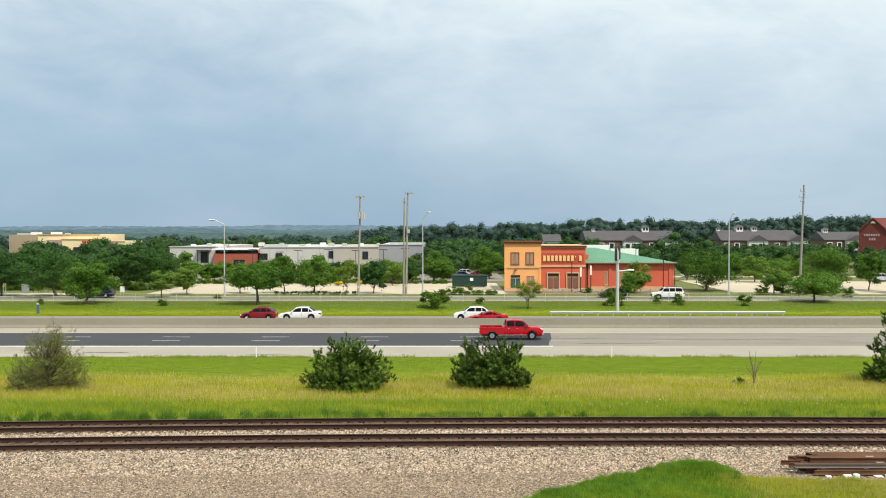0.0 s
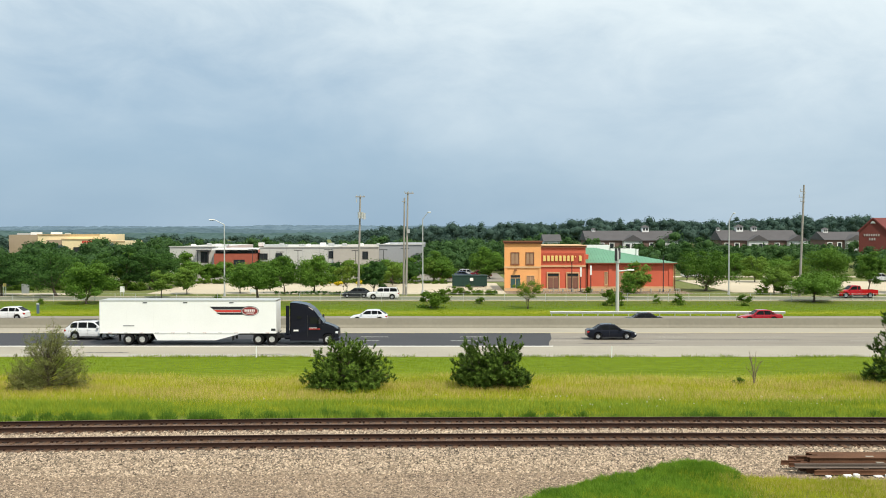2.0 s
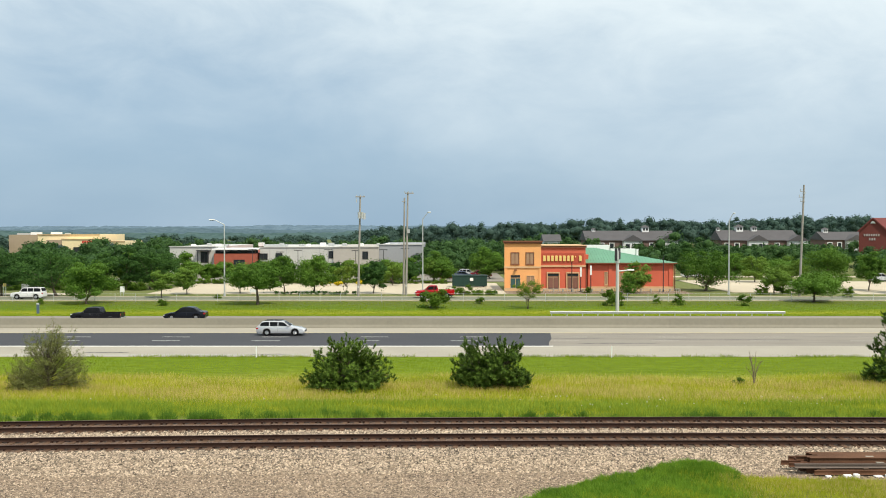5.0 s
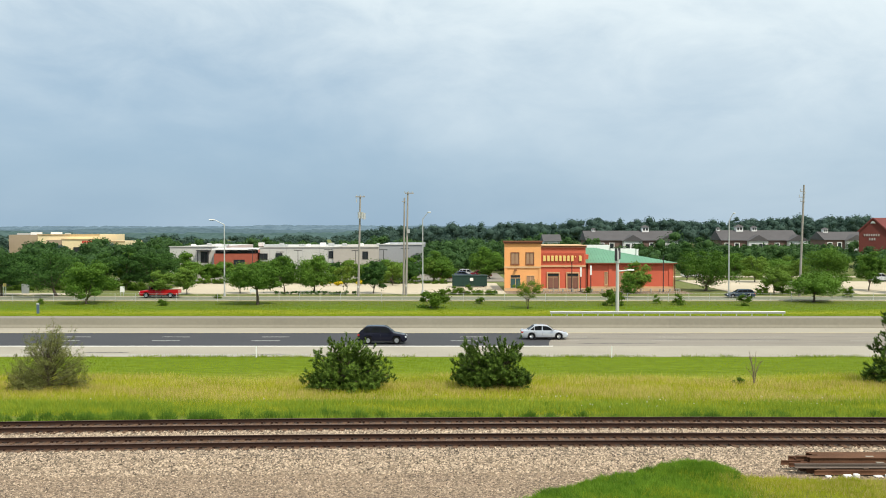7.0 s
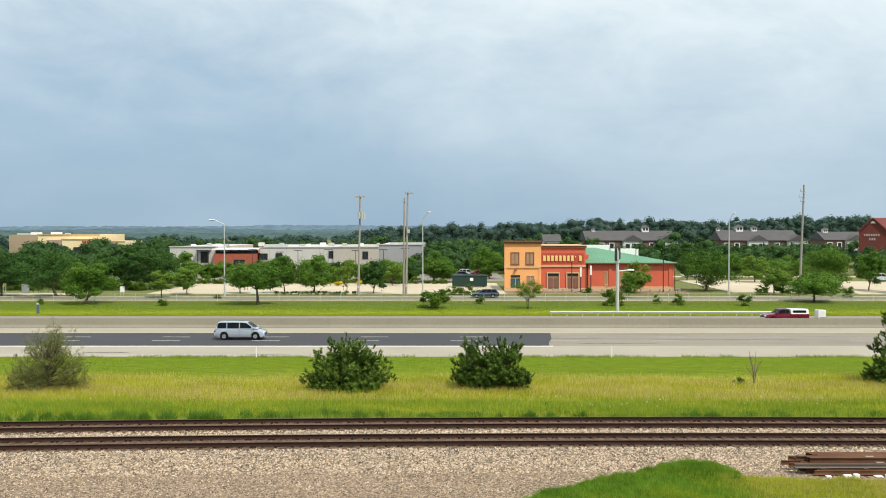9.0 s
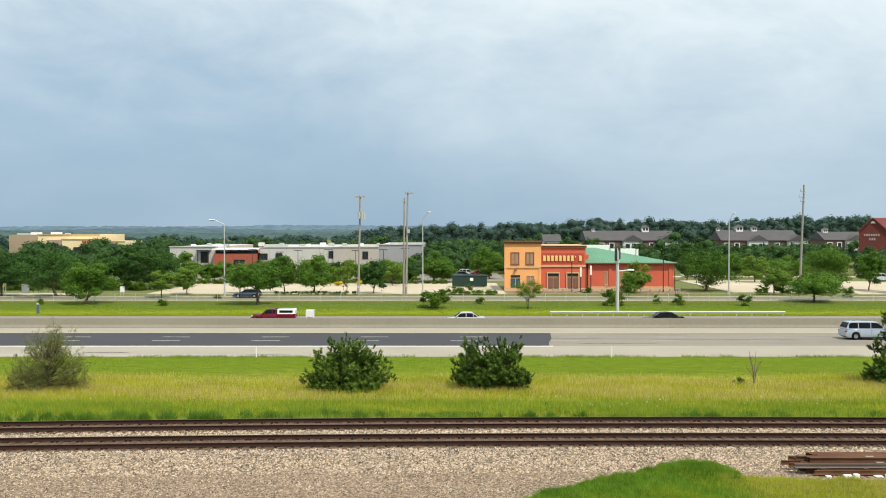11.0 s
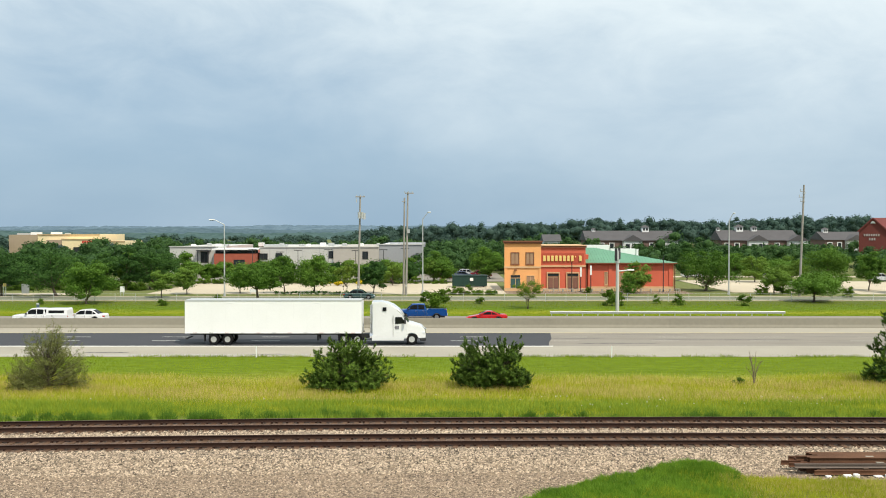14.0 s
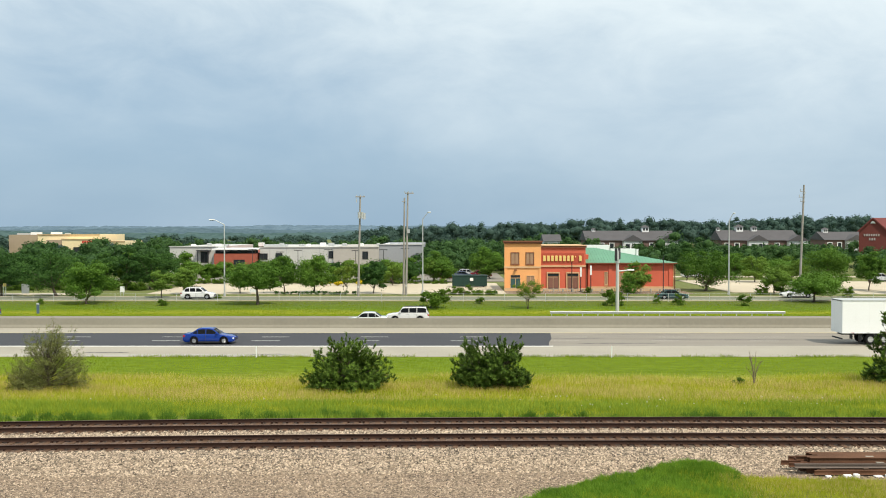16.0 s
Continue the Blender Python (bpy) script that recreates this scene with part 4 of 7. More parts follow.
def restaurant():
    R = thing("restaurant", (0, 0, 0), "orange and red stucco restaurant with a green metal roof", "restaurant building")
    y = 166.0
    part("wall", boxm(10.55, 16.8, y, y + 0.9, -0.1, 8.15), STUCCO_O, R, "orange stucco wall")
    part("rear_wall", boxm(11.9, 16.8, y + 0.9, y + 12, -0.1, 7.4), STUCCO_O, R)
    part("cornice", boxm(10.38, 16.95, y - 0.3, y + 1.1, 8.15, 8.42), CORNICE, R)
    part("cornice", boxm(10.28, 17.05, y - 0.45, y + 1.2, 8.42, 8.62), CORNICE, R)
    part("band", boxm(10.45, 16.8, y - 0.14, y, 3.95, 4.25), TRIM_T, R)
    part("plinth", boxm(10.5, 16.8, y - 0.08, y, -0.1, 0.55), TRIM_T, R)
    for x in (10.55, 16.45):
        part("pilaster", boxm(x, x + 0.35, y - 0.1, y, 0.55, 3.95), STUCCO_O, R)
    for x in (11.7, 14.25):
        window(R, x, x + 1.25, 4.7, 6.55, y, PANEL_T, CORNICE, 1, 0.11)
    w = window(R, 11.6, 13.2, 0.15, 2.2, y, material("teal door glass", (0.05, 0.10, 0.10), 0.2), TRIM_T, 1, name="door", sill=False)
    part("transom", boxm(11.6, 13.2, y - 0.05, y + 0.02, 2.32, 2.75), WINDOWS, R)
    window(R, 14.4, 15.6, 0.7, 2.6, y, PANEL_T, TRIM_T, 1)
    part("lamp", boxm(12.2, 12.6, y - 0.4, y, 3.55, 3.72), CORNICE, R)
    part("wall", boxm(16.8, 24.45, y + 0.25, y + 12, -0.1, 7.45), STUCCO_R, R, "red stucco wall")
    part("cornice", boxm(16.8, 24.6, y, y + 12.1, 7.45, 7.75), CORNICE, R)
    part("cornice", boxm(17.06, 24.7, y - 0.1, y + 12.1, 7.75, 7.86), TRIM_T, R)
    part("band", boxm(16.8, 24.5, y + 0.08, y + 0.25, 4.15, 4.42), TRIM_T, R)
    part("plinth", boxm(16.8, 24.5, y + 0.15, y + 0.25, -0.1, 0.5), TRIM_T, R)
    # added sheet, its darker red stands in for shadow round the bars
    part("signboard", boxm(16.95, 24.2, y + 0.19, y + 0.25, 4.7, 6.5), SIGN_D, R)
    # ten raised bars stand for the name
    xs = np.linspace(17.15, 23.3, 10)
    for i, x in enumerate(xs):
        wd = 0.16 if i == 8 else 0.44
        zz = (5.72, 6.05) if i == 8 else (5.12, 6.08)
        part("sign_bar", boxm(x, x + wd, y + 0.03, y + 0.19, zz[0], zz[1], bevel=0.05), SIGN_Y, R, "raised yellow sign bar")
    for x in (17.95, 21.3):
        d = part("door", boxm(x, x + 1.9, y + 0.2, y + 0.3, 0.05, 2.5), PANEL_T, R)
        bm = bmesh.new()
        box(bm, x - 0.16, x, y + 0.05, y + 0.25, 0, 3.05)
        box(bm, x + 1.9, x + 2.06, y + 0.05, y + 0.25, 0, 3.05)
        box(bm, x - 0.16, x + 2.06, y + 0.03, y + 0.25, 3.05, 3.25)
        part("frame", bm, TRIM_T, d)
        part("transom", boxm(x, x + 1.9, y + 0.17, y + 0.25, 2.55, 3.0), WINDOWS, d)
        for k in (0.12, 1.03):
            part("pane", boxm(x + k, x + k + 0.75, y + 0.15, y + 0.2, 0.35, 2.3), material("brown door panel", (0.22, 0.10, 0.07), 0.4), d)
    part("wall", boxm(24.45, 25.2, y + 2.0, y + 12, -0.1, 6.2), STUCCO_R, R)
    # green-roofed wing
    wy = y + 0.9
    part("wall", boxm(24.9, 39.7, wy, wy + 15, -0.1, 4.75), STUCCO_R, R, "red stucco wall")
    part("plinth", boxm(24.9, 39.8, wy - 0.1, wy, -0.1, 0.75), TRIM_T, R)
    part("fascia", boxm(24.5, 40.2, wy - 0.62, wy - 0.5, 4.66, 4.86), CORNICE, R)
    for x in (24.95, 28.5, 33.8, 38.9):
        part("pilaster", boxm(x, x + 0.6, wy - 0.12, wy, 0.75, 4.6), STUCCO_R, R)
    window(R, 27.9, 28.3, 1.1, 3.2, wy, PANEL_T, TRIM_T, 0)
    window(R, 30.4, 31.5, 1.1, 3.0, wy, PANEL_T, TRIM_T, 1)
    e0, e1, ez = wy - 0.6, wy + 15.6, 4.86
    c = [(24.5, e0, ez), (40.3, e0, ez), (40.3, e1, ez), (24.5, e1, ez), (24.5, wy + 7.2, 7.3), (27.2, wy + 7.2, 7.3)]
    bm = bmesh.new()
    v = [bm.verts.new(p) for p in c]
    for f in ((0, 1, 5, 4), (1, 2, 5), (2, 3, 4, 5), (3, 0, 4), (0, 3, 2, 1)):
        bm.faces.new([v[i] for i in f])
    roof = part("roof", bm, ROOF_G, R, "green standing-seam metal roof")
    # standing seams on the front slope
    for i in range(1, 32):
        x = 24.5 + i * 0.5
        k = 1.0 if x < 27.2 else (40.3 - x) / (40.3 - 27.2)
        a = Vector((x, e0, ez + 0.01))
        b = Vector((x, e0 + (wy + 7.2 - e0) * k, ez + 2.44 * k + 0.01))
        if k > 0.03:
            part("seam", tubem(a, b, 0.03, seg=4), ROOF_G, roof)
    part("vent_pipe", tubem((34.4, wy + 5, 5.6), (34.4, wy + 5, 7.1), 0.25), WHITE, R)
    part("rooftop_unit", boxm(26.2, 30.5, wy + 11, wy + 13, 4.8, 7.7), WHITE, R)
    part("rooftop_unit", boxm(31, 35.5, wy + 12, wy + 14, 4.8, 7.0), WHITE, R)
    for x in (24.7, 39.9):
        part("downpipe", tubem((x, wy - 0.1, 0), (x, wy - 0.1, 4.7), 0.09), CORNICE, R)


restaurant()


def patio():
    for x, top in ((21.7, 5.0), (23.2, 4.3), (24.9, 4.6), (37.1, 6.1)):
        p = thing("patio_post", (x, 163.2, 0), "slim dark metal lamp post before the restaurant", "lamp post", "patio lamp posts")
        part("shaft", tubem((0, 0, -0.05), (0, 0, top), 0.09, 0.07), DARK, p)
        part("base", tubem((0, 0, -0.02), (0, 0, 0.35), 0.16, 0.12), DARK, p)
        if x in (23.2, 24.9):
            part("banner", boxm(-0.16, 0.16, -0.14, -0.09, top - 1.7, top - 0.1), WHITE, p, "narrow white banner")
    f = thing("patio_fence", (0, 162.6, 0), "low grey patio fence with pale stone piers", "fence")
    me = None
    for i in range(15):
        if me is None:
            o = part("pier", boxm(-0.13, 0.13, -0.13, 0.13, -0.05, 0.6, bevel=0.03), CONCRETE, f)
            me = o.data
        else:
            o = new("pier", me)
            o.parent = f
        o.location = (16.9 + i * 1.63, 0, 0)
    part("rail", boxm(16.9, 39.8, -0.04, 0.04, 0.55, 0.62), GALV, f)
    for i in range(76):
        part("baluster", boxm(17.0 + i * 0.3 - 0.02, 17.0 + i * 0.3 + 0.02, -0.02, 0.02, 0.05, 0.56), GALV, f)


patio()


def box_store():
    S = thing("retail_store", (0, 0, 0), "long low pale retail store with rooftop units", "retail building")
    y = 235.0
    part("wall", boxm(-66.5, -54.8, y + 1, y + 45, -0.1, 6.25), WALL_W, S)
    part("wall", boxm(-54.8, -45.0, y - 3, y + 45, -0.1, 4.7), BRICK_R, S, "red brick entrance wall")
    part("clerestory", boxm(-54.8, -45.2, y - 1.5, y + 2, 4.75, 5.55), WINDOWS, S)
    part("canopy_roof", boxm(-55.2, -44.6, y - 3.4, y + 10, 5.6, 5.9), WHITE, S)
    part("wall", boxm(-44.4, -26.5, y, y + 45, -0.1, 6.15), WALL_W, S)
    part("wall", boxm(-26.5, -15.6, y - 0.6, y + 45, -0.1, 6.2), WALL_B, S, "beige panel wall")
    part("wall", boxm(-15.6, -5.0, y + 1.2, y + 45, -0.1, 6.75), WALL_G, S, "grey panel wall")
    for x0, x1, yy, z in ((-66.7, -54.7, y + 0.8, 6.25), (-44.5, -26.5, y - 0.2, 6.15), (-26.5, -15.5, y - 0.8, 6.2), (-15.6, -4.8, y + 1.0, 6.75)):
        part("parapet_cap", boxm(x0, x1, yy, yy + 0.6, z, z + 0.18), WALL_W, S)
    for x0, x1, z0, z1, yy in ((-58.9, -57.2, 2.5, 5.0, y + 1), (-27.6, -26.6, 3.6, 5.2, y), (-44.4, -42.6, 3.2, 4.6, y), (-40.5, -39.0, 3.2, 4.7, y), (-19.4, -18.2, 3.4, 5.1, y - 0.6), (-50, -47.5, 1, 3.2, y - 3)):
        window(S, x0, x1, z0, z1, yy, frame_mat=DARK, bars=1, sill=False)
    part("door_canopy", boxm(-59.8, -56.5, y - 0.3, y + 1.0, 5.25, 5.5), DARK, S)
    for x in (-59.4, -56.9):
        part("canopy_post", boxm(x - 0.12, x + 0.12, y - 0.25, y - 0.01, 0, 5.25), DARK, S)
    for i in range(4):
        part("cladding_joint", boxm(-42.0 + i * 4, -41.94 + i * 4, y - 0.03, y, 0, 6.1), WALL_G, S)
    rnd = random.Random(4)
    for x in (-64, -61.5, -58, -55, -47.5, -42, -36.5, -34.6, -31, -29.3, -25.5, -21.2, -16.5, -14.6, -12.3, -10.6, -6.3):
        w, h_ = rnd.uniform(0.35, 0.7), rnd.uniform(0.1, 0.55)
        yy = y + rnd.uniform(8, 20)
        part("rooftop_unit", boxm(x - w, x + w, yy, yy + 2.2, 6.1, 6.6 + h_, bevel=0.05), WHITE if rnd.random() < 0.35 else GALV, S)
    part("skylight", boxm(-45, -39.5, y + 9, y + 12, 6.1, 6.75), GALV, S)


box_store()


def tan_store():
    S = thing("tan_store", (0, 0, 0), "distant yellow-tan flat-roofed store", "retail building")
    y = 420.0
    coping = material("tan coping", (0.45, 0.32, 0.18), 0.9)
    brown = material("brown tan wall", (0.36, 0.28, 0.20), 0.9, vary=0.08, scale=0.1)
    part("wall", boxm(-178, -151, y + 6, y + 40, -0.1, 8.15), TAN_W, S)
    part("wall", boxm(-165, -147.8, y, y + 6, -0.1, 6.2), TAN_W, S)
    part("wall", boxm(-147.8, -139.5, y + 5, y + 30, -0.1, 5.2), TAN_W, S)
    part("wall", boxm(-192.5, -178, y + 10, y + 40, -0.1, 8.0), brown, S, "brown tan side wall")
    part("wall", boxm(-173, -165, y + 3, y + 6, -0.1, 5.8), brown, S)
    part("cornice", boxm(-178.3, -150.7, y + 5.7, y + 6, 7.85, 8.3), coping, S)
    part("cornice", boxm(-165.3, -147.5, y - 0.3, y, 5.95, 6.35), coping, S)
    part("cornice", boxm(-147.5, -139.2, y + 4.7, y + 5, 4.95, 5.3), coping, S)
    for x0, x1 in ((-184.5, -180.5), (-175.5, -171.5)):
        part("rooftop_unit", boxm(x0, x1, y + 14, y + 17, 8.0, 9.15), WHITE, S)
    for x0, x1 in ((-191.5, -186), (-170, -168)):
        part("rooftop_unit", boxm(x0, x1, y + 16, y + 18, 8.0, 8.7), GALV, S)
    for i in range(5):
        x = -156.3 + i * 1.0
        part("sign_bar", boxm(x, x + 0.75, y - 0.15, y, 4.4 + 0.2 * (i % 2), 5.5), material("red sign", (0.5, 0.045, 0.03), 0.5), S, "red sign bar")
    window(S, -160, -157, 0.2, 2.6, y, frame_mat=DARK, sill=False)


tan_store()


def gable(bm, x0, x1, y0, y1, ze, zr, over=0.5):
    """A gable roof with its ridge along x."""
    ym = (y0 + y1) / 2
    prismx(bm, [(y0 - over, ze), (ym, zr), (y1 + over, ze)], x0 - over, x1 + over)
    return bm


def cupola(parent, x, y, z, k=1.0):
    c = part("cupola", boxm(x - 1.0 * k, x + 1.0 * k, y - k, y + k, z - 0.8, z + 1.05 * k), WHITE, parent, "white louvred cupola")
    for q in (-0.72, 0.12):
        part("louvre", boxm(x + q * k, x + (q + 0.6) * k, y - k - 0.03, y - k, z + 0.05, z + 0.8 * k), DARK, c)
    bm = bmesh.new()
    e = 1.3 * k
    v = [bm.verts.new(p) for p in ((x - e, y - e, z + 1.05 * k), (x + e, y - e, z + 1.05 * k), (x + e, y + e, z + 1.05 * k), (x - e, y + e, z + 1.05 * k), (x, y, z + 1.75 * k))]
    for f in ((0, 1, 4), (1, 2, 4), (2, 3, 4), (3, 0, 4), (3, 2, 1, 0)):
        bm.faces.new([v[i] for i in f])
    part("cap", bm, SHINGLE, c)


def apartments():
    siding = material("white siding", (0.66, 0.66, 0.66), 0.8, vary=0.06, scale=0.3)
    brick = material("brown apartment brick", (0.16, 0.10, 0.085), 0.9, vary=0.12)
    for x0, x1, y, zr, cups, bays in ((49, 79, 330, 10.0, ((52.2, 0.6), (70.1, 1.15)), (61, 73)), (95.0, 121, 330, 10.2, ((102.7, 1.15), (107.9, 0.9), (95.5, 0.6)), (103.5, 117)), (136, 152, 345, 9.6, ((138.5, 0.9),), (143,))):
        A = thing("apartment_block", (0, 0, 0), "grey-roofed white and brick apartment block behind trees", "apartment building", "apartment blocks")
        part("wall", boxm(x0, x1, y, y + 14, -0.1, 6.7), brick, A)
        part("roof", gable(bmesh.new(), x0, x1, y, y + 14, 6.7, zr), SHINGLE, A, "grey shingle roof")
        for xb in bays:
            b = part("bay", boxm(xb, xb + 6.5, y - 2, y, -0.1, 6.5), siding, A, "white balcony bay")
            bm = bmesh.new()
            prism(bm, [(xb - 0.5, 6.5), (xb + 3.25, 8.6), (xb + 7.0, 6.5)], y - 2.4, y + 5)
            part("bay_roof", bm, SHINGLE, A)
            for zz in (0.6, 3.6):
                window(b, xb + 0.8, xb + 2.2, zz, zz + 1.9, y - 2, frame_mat=WHITE, bars=0, sill=False)
                window(b, xb + 3.4, xb + 5.6, zz - 0.3, zz + 2.0, y - 2, frame_mat=WHITE, bars=1, sill=False)
                part("balcony", boxm(xb + 3.0, xb + 6.3, y - 3.4, y - 2.1, zz - 0.6, zz - 0.4), WHITE, b)
                part("balcony_rail", boxm(xb + 3.0, xb + 6.3, y - 3.4, y - 3.34, zz - 0.4, zz + 0.5), WHITE, b)
        for i in range(int((x1 - x0) / 3.4)):
            xw = x0 + 1.0 + i * 3.4
            if all(not (xb - 2 < xw < xb + 7) for xb in bays):
                for zz in (0.8, 3.9):
                    window(A, xw, xw + 1.3, zz, zz + 1.8, y, frame_mat=WHITE, bars=0, fw=0.22)
        for xc, k in cups:
            cupola(A, xc, y + 7, zr, k)
    for x, y, h_ in ((36, 300, 8.3),):
        H = thing("house", (0, 0, 0), "small grey-roofed house among trees", "house")
        part("wall", boxm(x - 4.6, x + 0.2, y, y + 8, -0.1, 6.9), siding, H)
        part("roof", gable(bmesh.new(), x - 4.6, x + 0.2, y, y + 8, 6.9, 8.9), SHINGLE, H)
        window(H, x - 3, x - 1.5, 4.0, 6.0, y, frame_mat=WHITE, sill=False)


apartments()


def inn():
    N = thing("brick_inn", (111.5, 260, 0), "dark red brick inn with a steep red gable roof", "hotel building", turn=-24)
    y = 0.0
    bm = prism(bmesh.new(), [(0, -0.1), (0, 10.2), (3.4, 13.4), (6.9, 10.2), (6.9, -0.1)], y, y + 22)
    part("wall", bm, BRICK_D, N)
    part("wall", boxm(6.9, 38.5, y + 4, y + 18, -0.1, 10.2), BRICK_D, N)
    part("roof", gable(bmesh.new(), 3.9, 38.5, y + 4, y + 18, 10.2, 13.7), SHINGLE_R, N, "red shingle roof")
    bm = prism(bmesh.new(), [(-0.5, 9.95), (3.4, 13.75), (7.4, 9.95), (6.9, 9.9), (3.4, 13.38), (0, 9.9)], y - 0.4, y + 22.4)
    part("gable_roof", bm, SHINGLE_R, N, "red shingle roof with pale verge")
    part("gable_vent", prism(bmesh.new(), [(2.7, 12.1), (3.4, 12.9), (4.1, 12.1)], y - 0.06, y), WHITE, N)
    for z, x0, x1 in ((8.7, 1.2, 5.4), (7.6, 2.5, 4.1)):
        x = x0
        while x < x1 - 0.2:
            part("sign_bar", boxm(x, x + 0.34, y - 0.1, y, z, z + 0.62), material("pale sign bars", (0.42, 0.37, 0.35), 0.6), N)
            x += 0.58
    for i in range(8):
        for z in (1.0, 4.2, 7.4):
            window(N, 8.5 + i * 3.6, 10.1 + i * 3.6, z, z + 1.7, y + 4, frame_mat=WHITE, bars=0)


inn()

# ---- car parks and kerbs ----
def lot(name, x0, x1, y0, y1, label, mat=LOT, z=0.05):
    tagged(finish(name, boxm(x0, x1, y0, y1, -0.2, z), mat), label, "car park", kind="structure")


lot("pavement_car_park", -48.5, 10.4, 158.5, 190, "pale sunlit concrete car park")
lot("pavement_drive", -110, -57.5, 156.0, 160.5, "pale concrete drive under trees")
lot("pavement_side_lot", 48.5, 66.0, 162.5, 200, "pale sunlit concrete side lot")
lot("pavement_inn_lot", 68.0, 120, 158, 196, "pale concrete lot before the inn")
lot("pavement_store_lot", -70, 13, 196, 234, "worn grey store car park", OLD_ROAD)
lot("pavement_patio", 6.9, 41.2, 159, 166, "brown gravel bed before the restaurant", DUSTY, 0.03)
lot("pavement_back_drive", 50, 112, 213.4, 218.6, "pale narrow drive behind the side lot", LOT, 0.02)
for y, w in ((143.1, 0.22), (151.3, 0.1)):
    tagged(finish("kerb", boxm(-600, 600, y - w, y + w, -0.2, 0.16), LOT), "pale concrete road kerb", "kerb", kind="structure")

# parked vehicles and container
c = thing("dumpster", (0, 0, 0), "dark green steel roll-off container beside the restaurant", "dumpster")
GREEN = material("dark green steel", (0.012, 0.045, 0.035), 0.5, 0.2, vary=0.15)
part("body", boxm(1.7, 8.0, 176.5, 178.8, 0.25, 2.1, bevel=0.04), GREEN, c)
for i in range(8):
    part("rib", boxm(1.9 + i * 0.83, 2.02 + i * 0.83, 176.4, 176.5, 0.3, 2.05), GREEN, c)
part("rim", boxm(1.65, 8.05, 176.42, 178.9, 2.1, 2.22), GREEN, c)
for x in (2.2, 7.4):
    part("roller", tubem((x, 176.6, 0.17), (x, 178.7, 0.17), 0.12), DARK, c)
part("label_plate", boxm(4.9, 5.5, 176.36, 176.4, 1.2, 1.75), WHITE, c)
for nm, kd, col, x, y, turn, lb in (("sedan", "sedan", (0.18, 0.02, 0.03), 1.4, 205, 12, "maroon sedan parked behind the container"), ("sedan", "sedan", (0.08, 0.10, 0.16), 4.2, 210, 10, "dark blue sedan parked behind the container"),
                                    ("crossover", "suv", (0.45, 0.47, 0.5), 5.3, 216, 8, "silver crossover parked behind the container"), ("sedan", "sedan", (0.14, 0.02, 0.03), 8.4, 214, 5, "dark red sedan parked behind the container"),
                                    ("sedan", "sedan", (0.03, 0.03, 0.035), -8.3, 189, 60, "black parked sedan under trees"), ("crossover", "suv", (0.3, 0.32, 0.34), -9.6, 197.5, 80, "grey crossover parked under trees"),
                                    ("sedan", "sedan", (0.7, 0.7, 0.7), 55, 214, 0, "white parked sedan behind trees"), ("crossover", "suv", (0.5, 0.52, 0.54), 88.0, 195, 0, "silver parked crossover in the inn lot"),
                                    ("sedan", "sedan", (0.7, 0.7, 0.7), 93, 190, 20, "white parked sedan in the inn lot"), ("sport_utility", "boxsuv", (0.05, 0.06, 0.08), -79, 178, 0, "dark parked sport utility vehicle")):
    o = car(nm, kd, col, lb)
    o.matrix_basis = pose(x, y, 0.055 if y < 197 else 0.0, 0, 0, turn) if y < 197 else pose(x, y, -0.03 if x > 20 else 0.055, 0, 0, turn)


# ---- poles and roadside furniture ----
def street_lamp(x, y, h_, reach, rise=1.4):
    p = thing("street_lamp", (x, y, 0), "tall galvanised street lamp with a single arm", "street lamp", "street lamps")
    part("pole", tubem((0, 0, -0.1), (0, 0, h_), 0.13, 0.08, 10), GALV, p)
    part("base", tubem((0, 0, -0.1), (0, 0, 0.5), 0.24, 0.2, 10), GALV, p)
    part("arm", tubem((0, 0, h_ - 0.05), (reach, -0.3, h_ + rise), 0.06, 0.05), GALV, p)
    bm = boxm(min(reach, reach * 1.6), max(reach, reach * 1.6), -0.5, -0.15, h_ + rise - 0.08, h_ + rise + 0.10, bevel=0.05)
    head = part("lamp_head", bm, WHITE, p, "pale lamp head")
    part("lens", boxm(min(reach * 1.1, reach * 1.5), max(reach * 1.1, reach * 1.5), -0.45, -0.2, h_ + rise - 0.12, h_ + rise - 0.08), GLASS, head)


street_lamp(-34.5, 147.0 + 6.0, 11.4, -1.45, 0.7)
street_lamp(-3.35, 160.0, 12.3, 0.85, 1.1)
street_lamp(46.6, 158.0, 12.0, 0.55, 1.2)


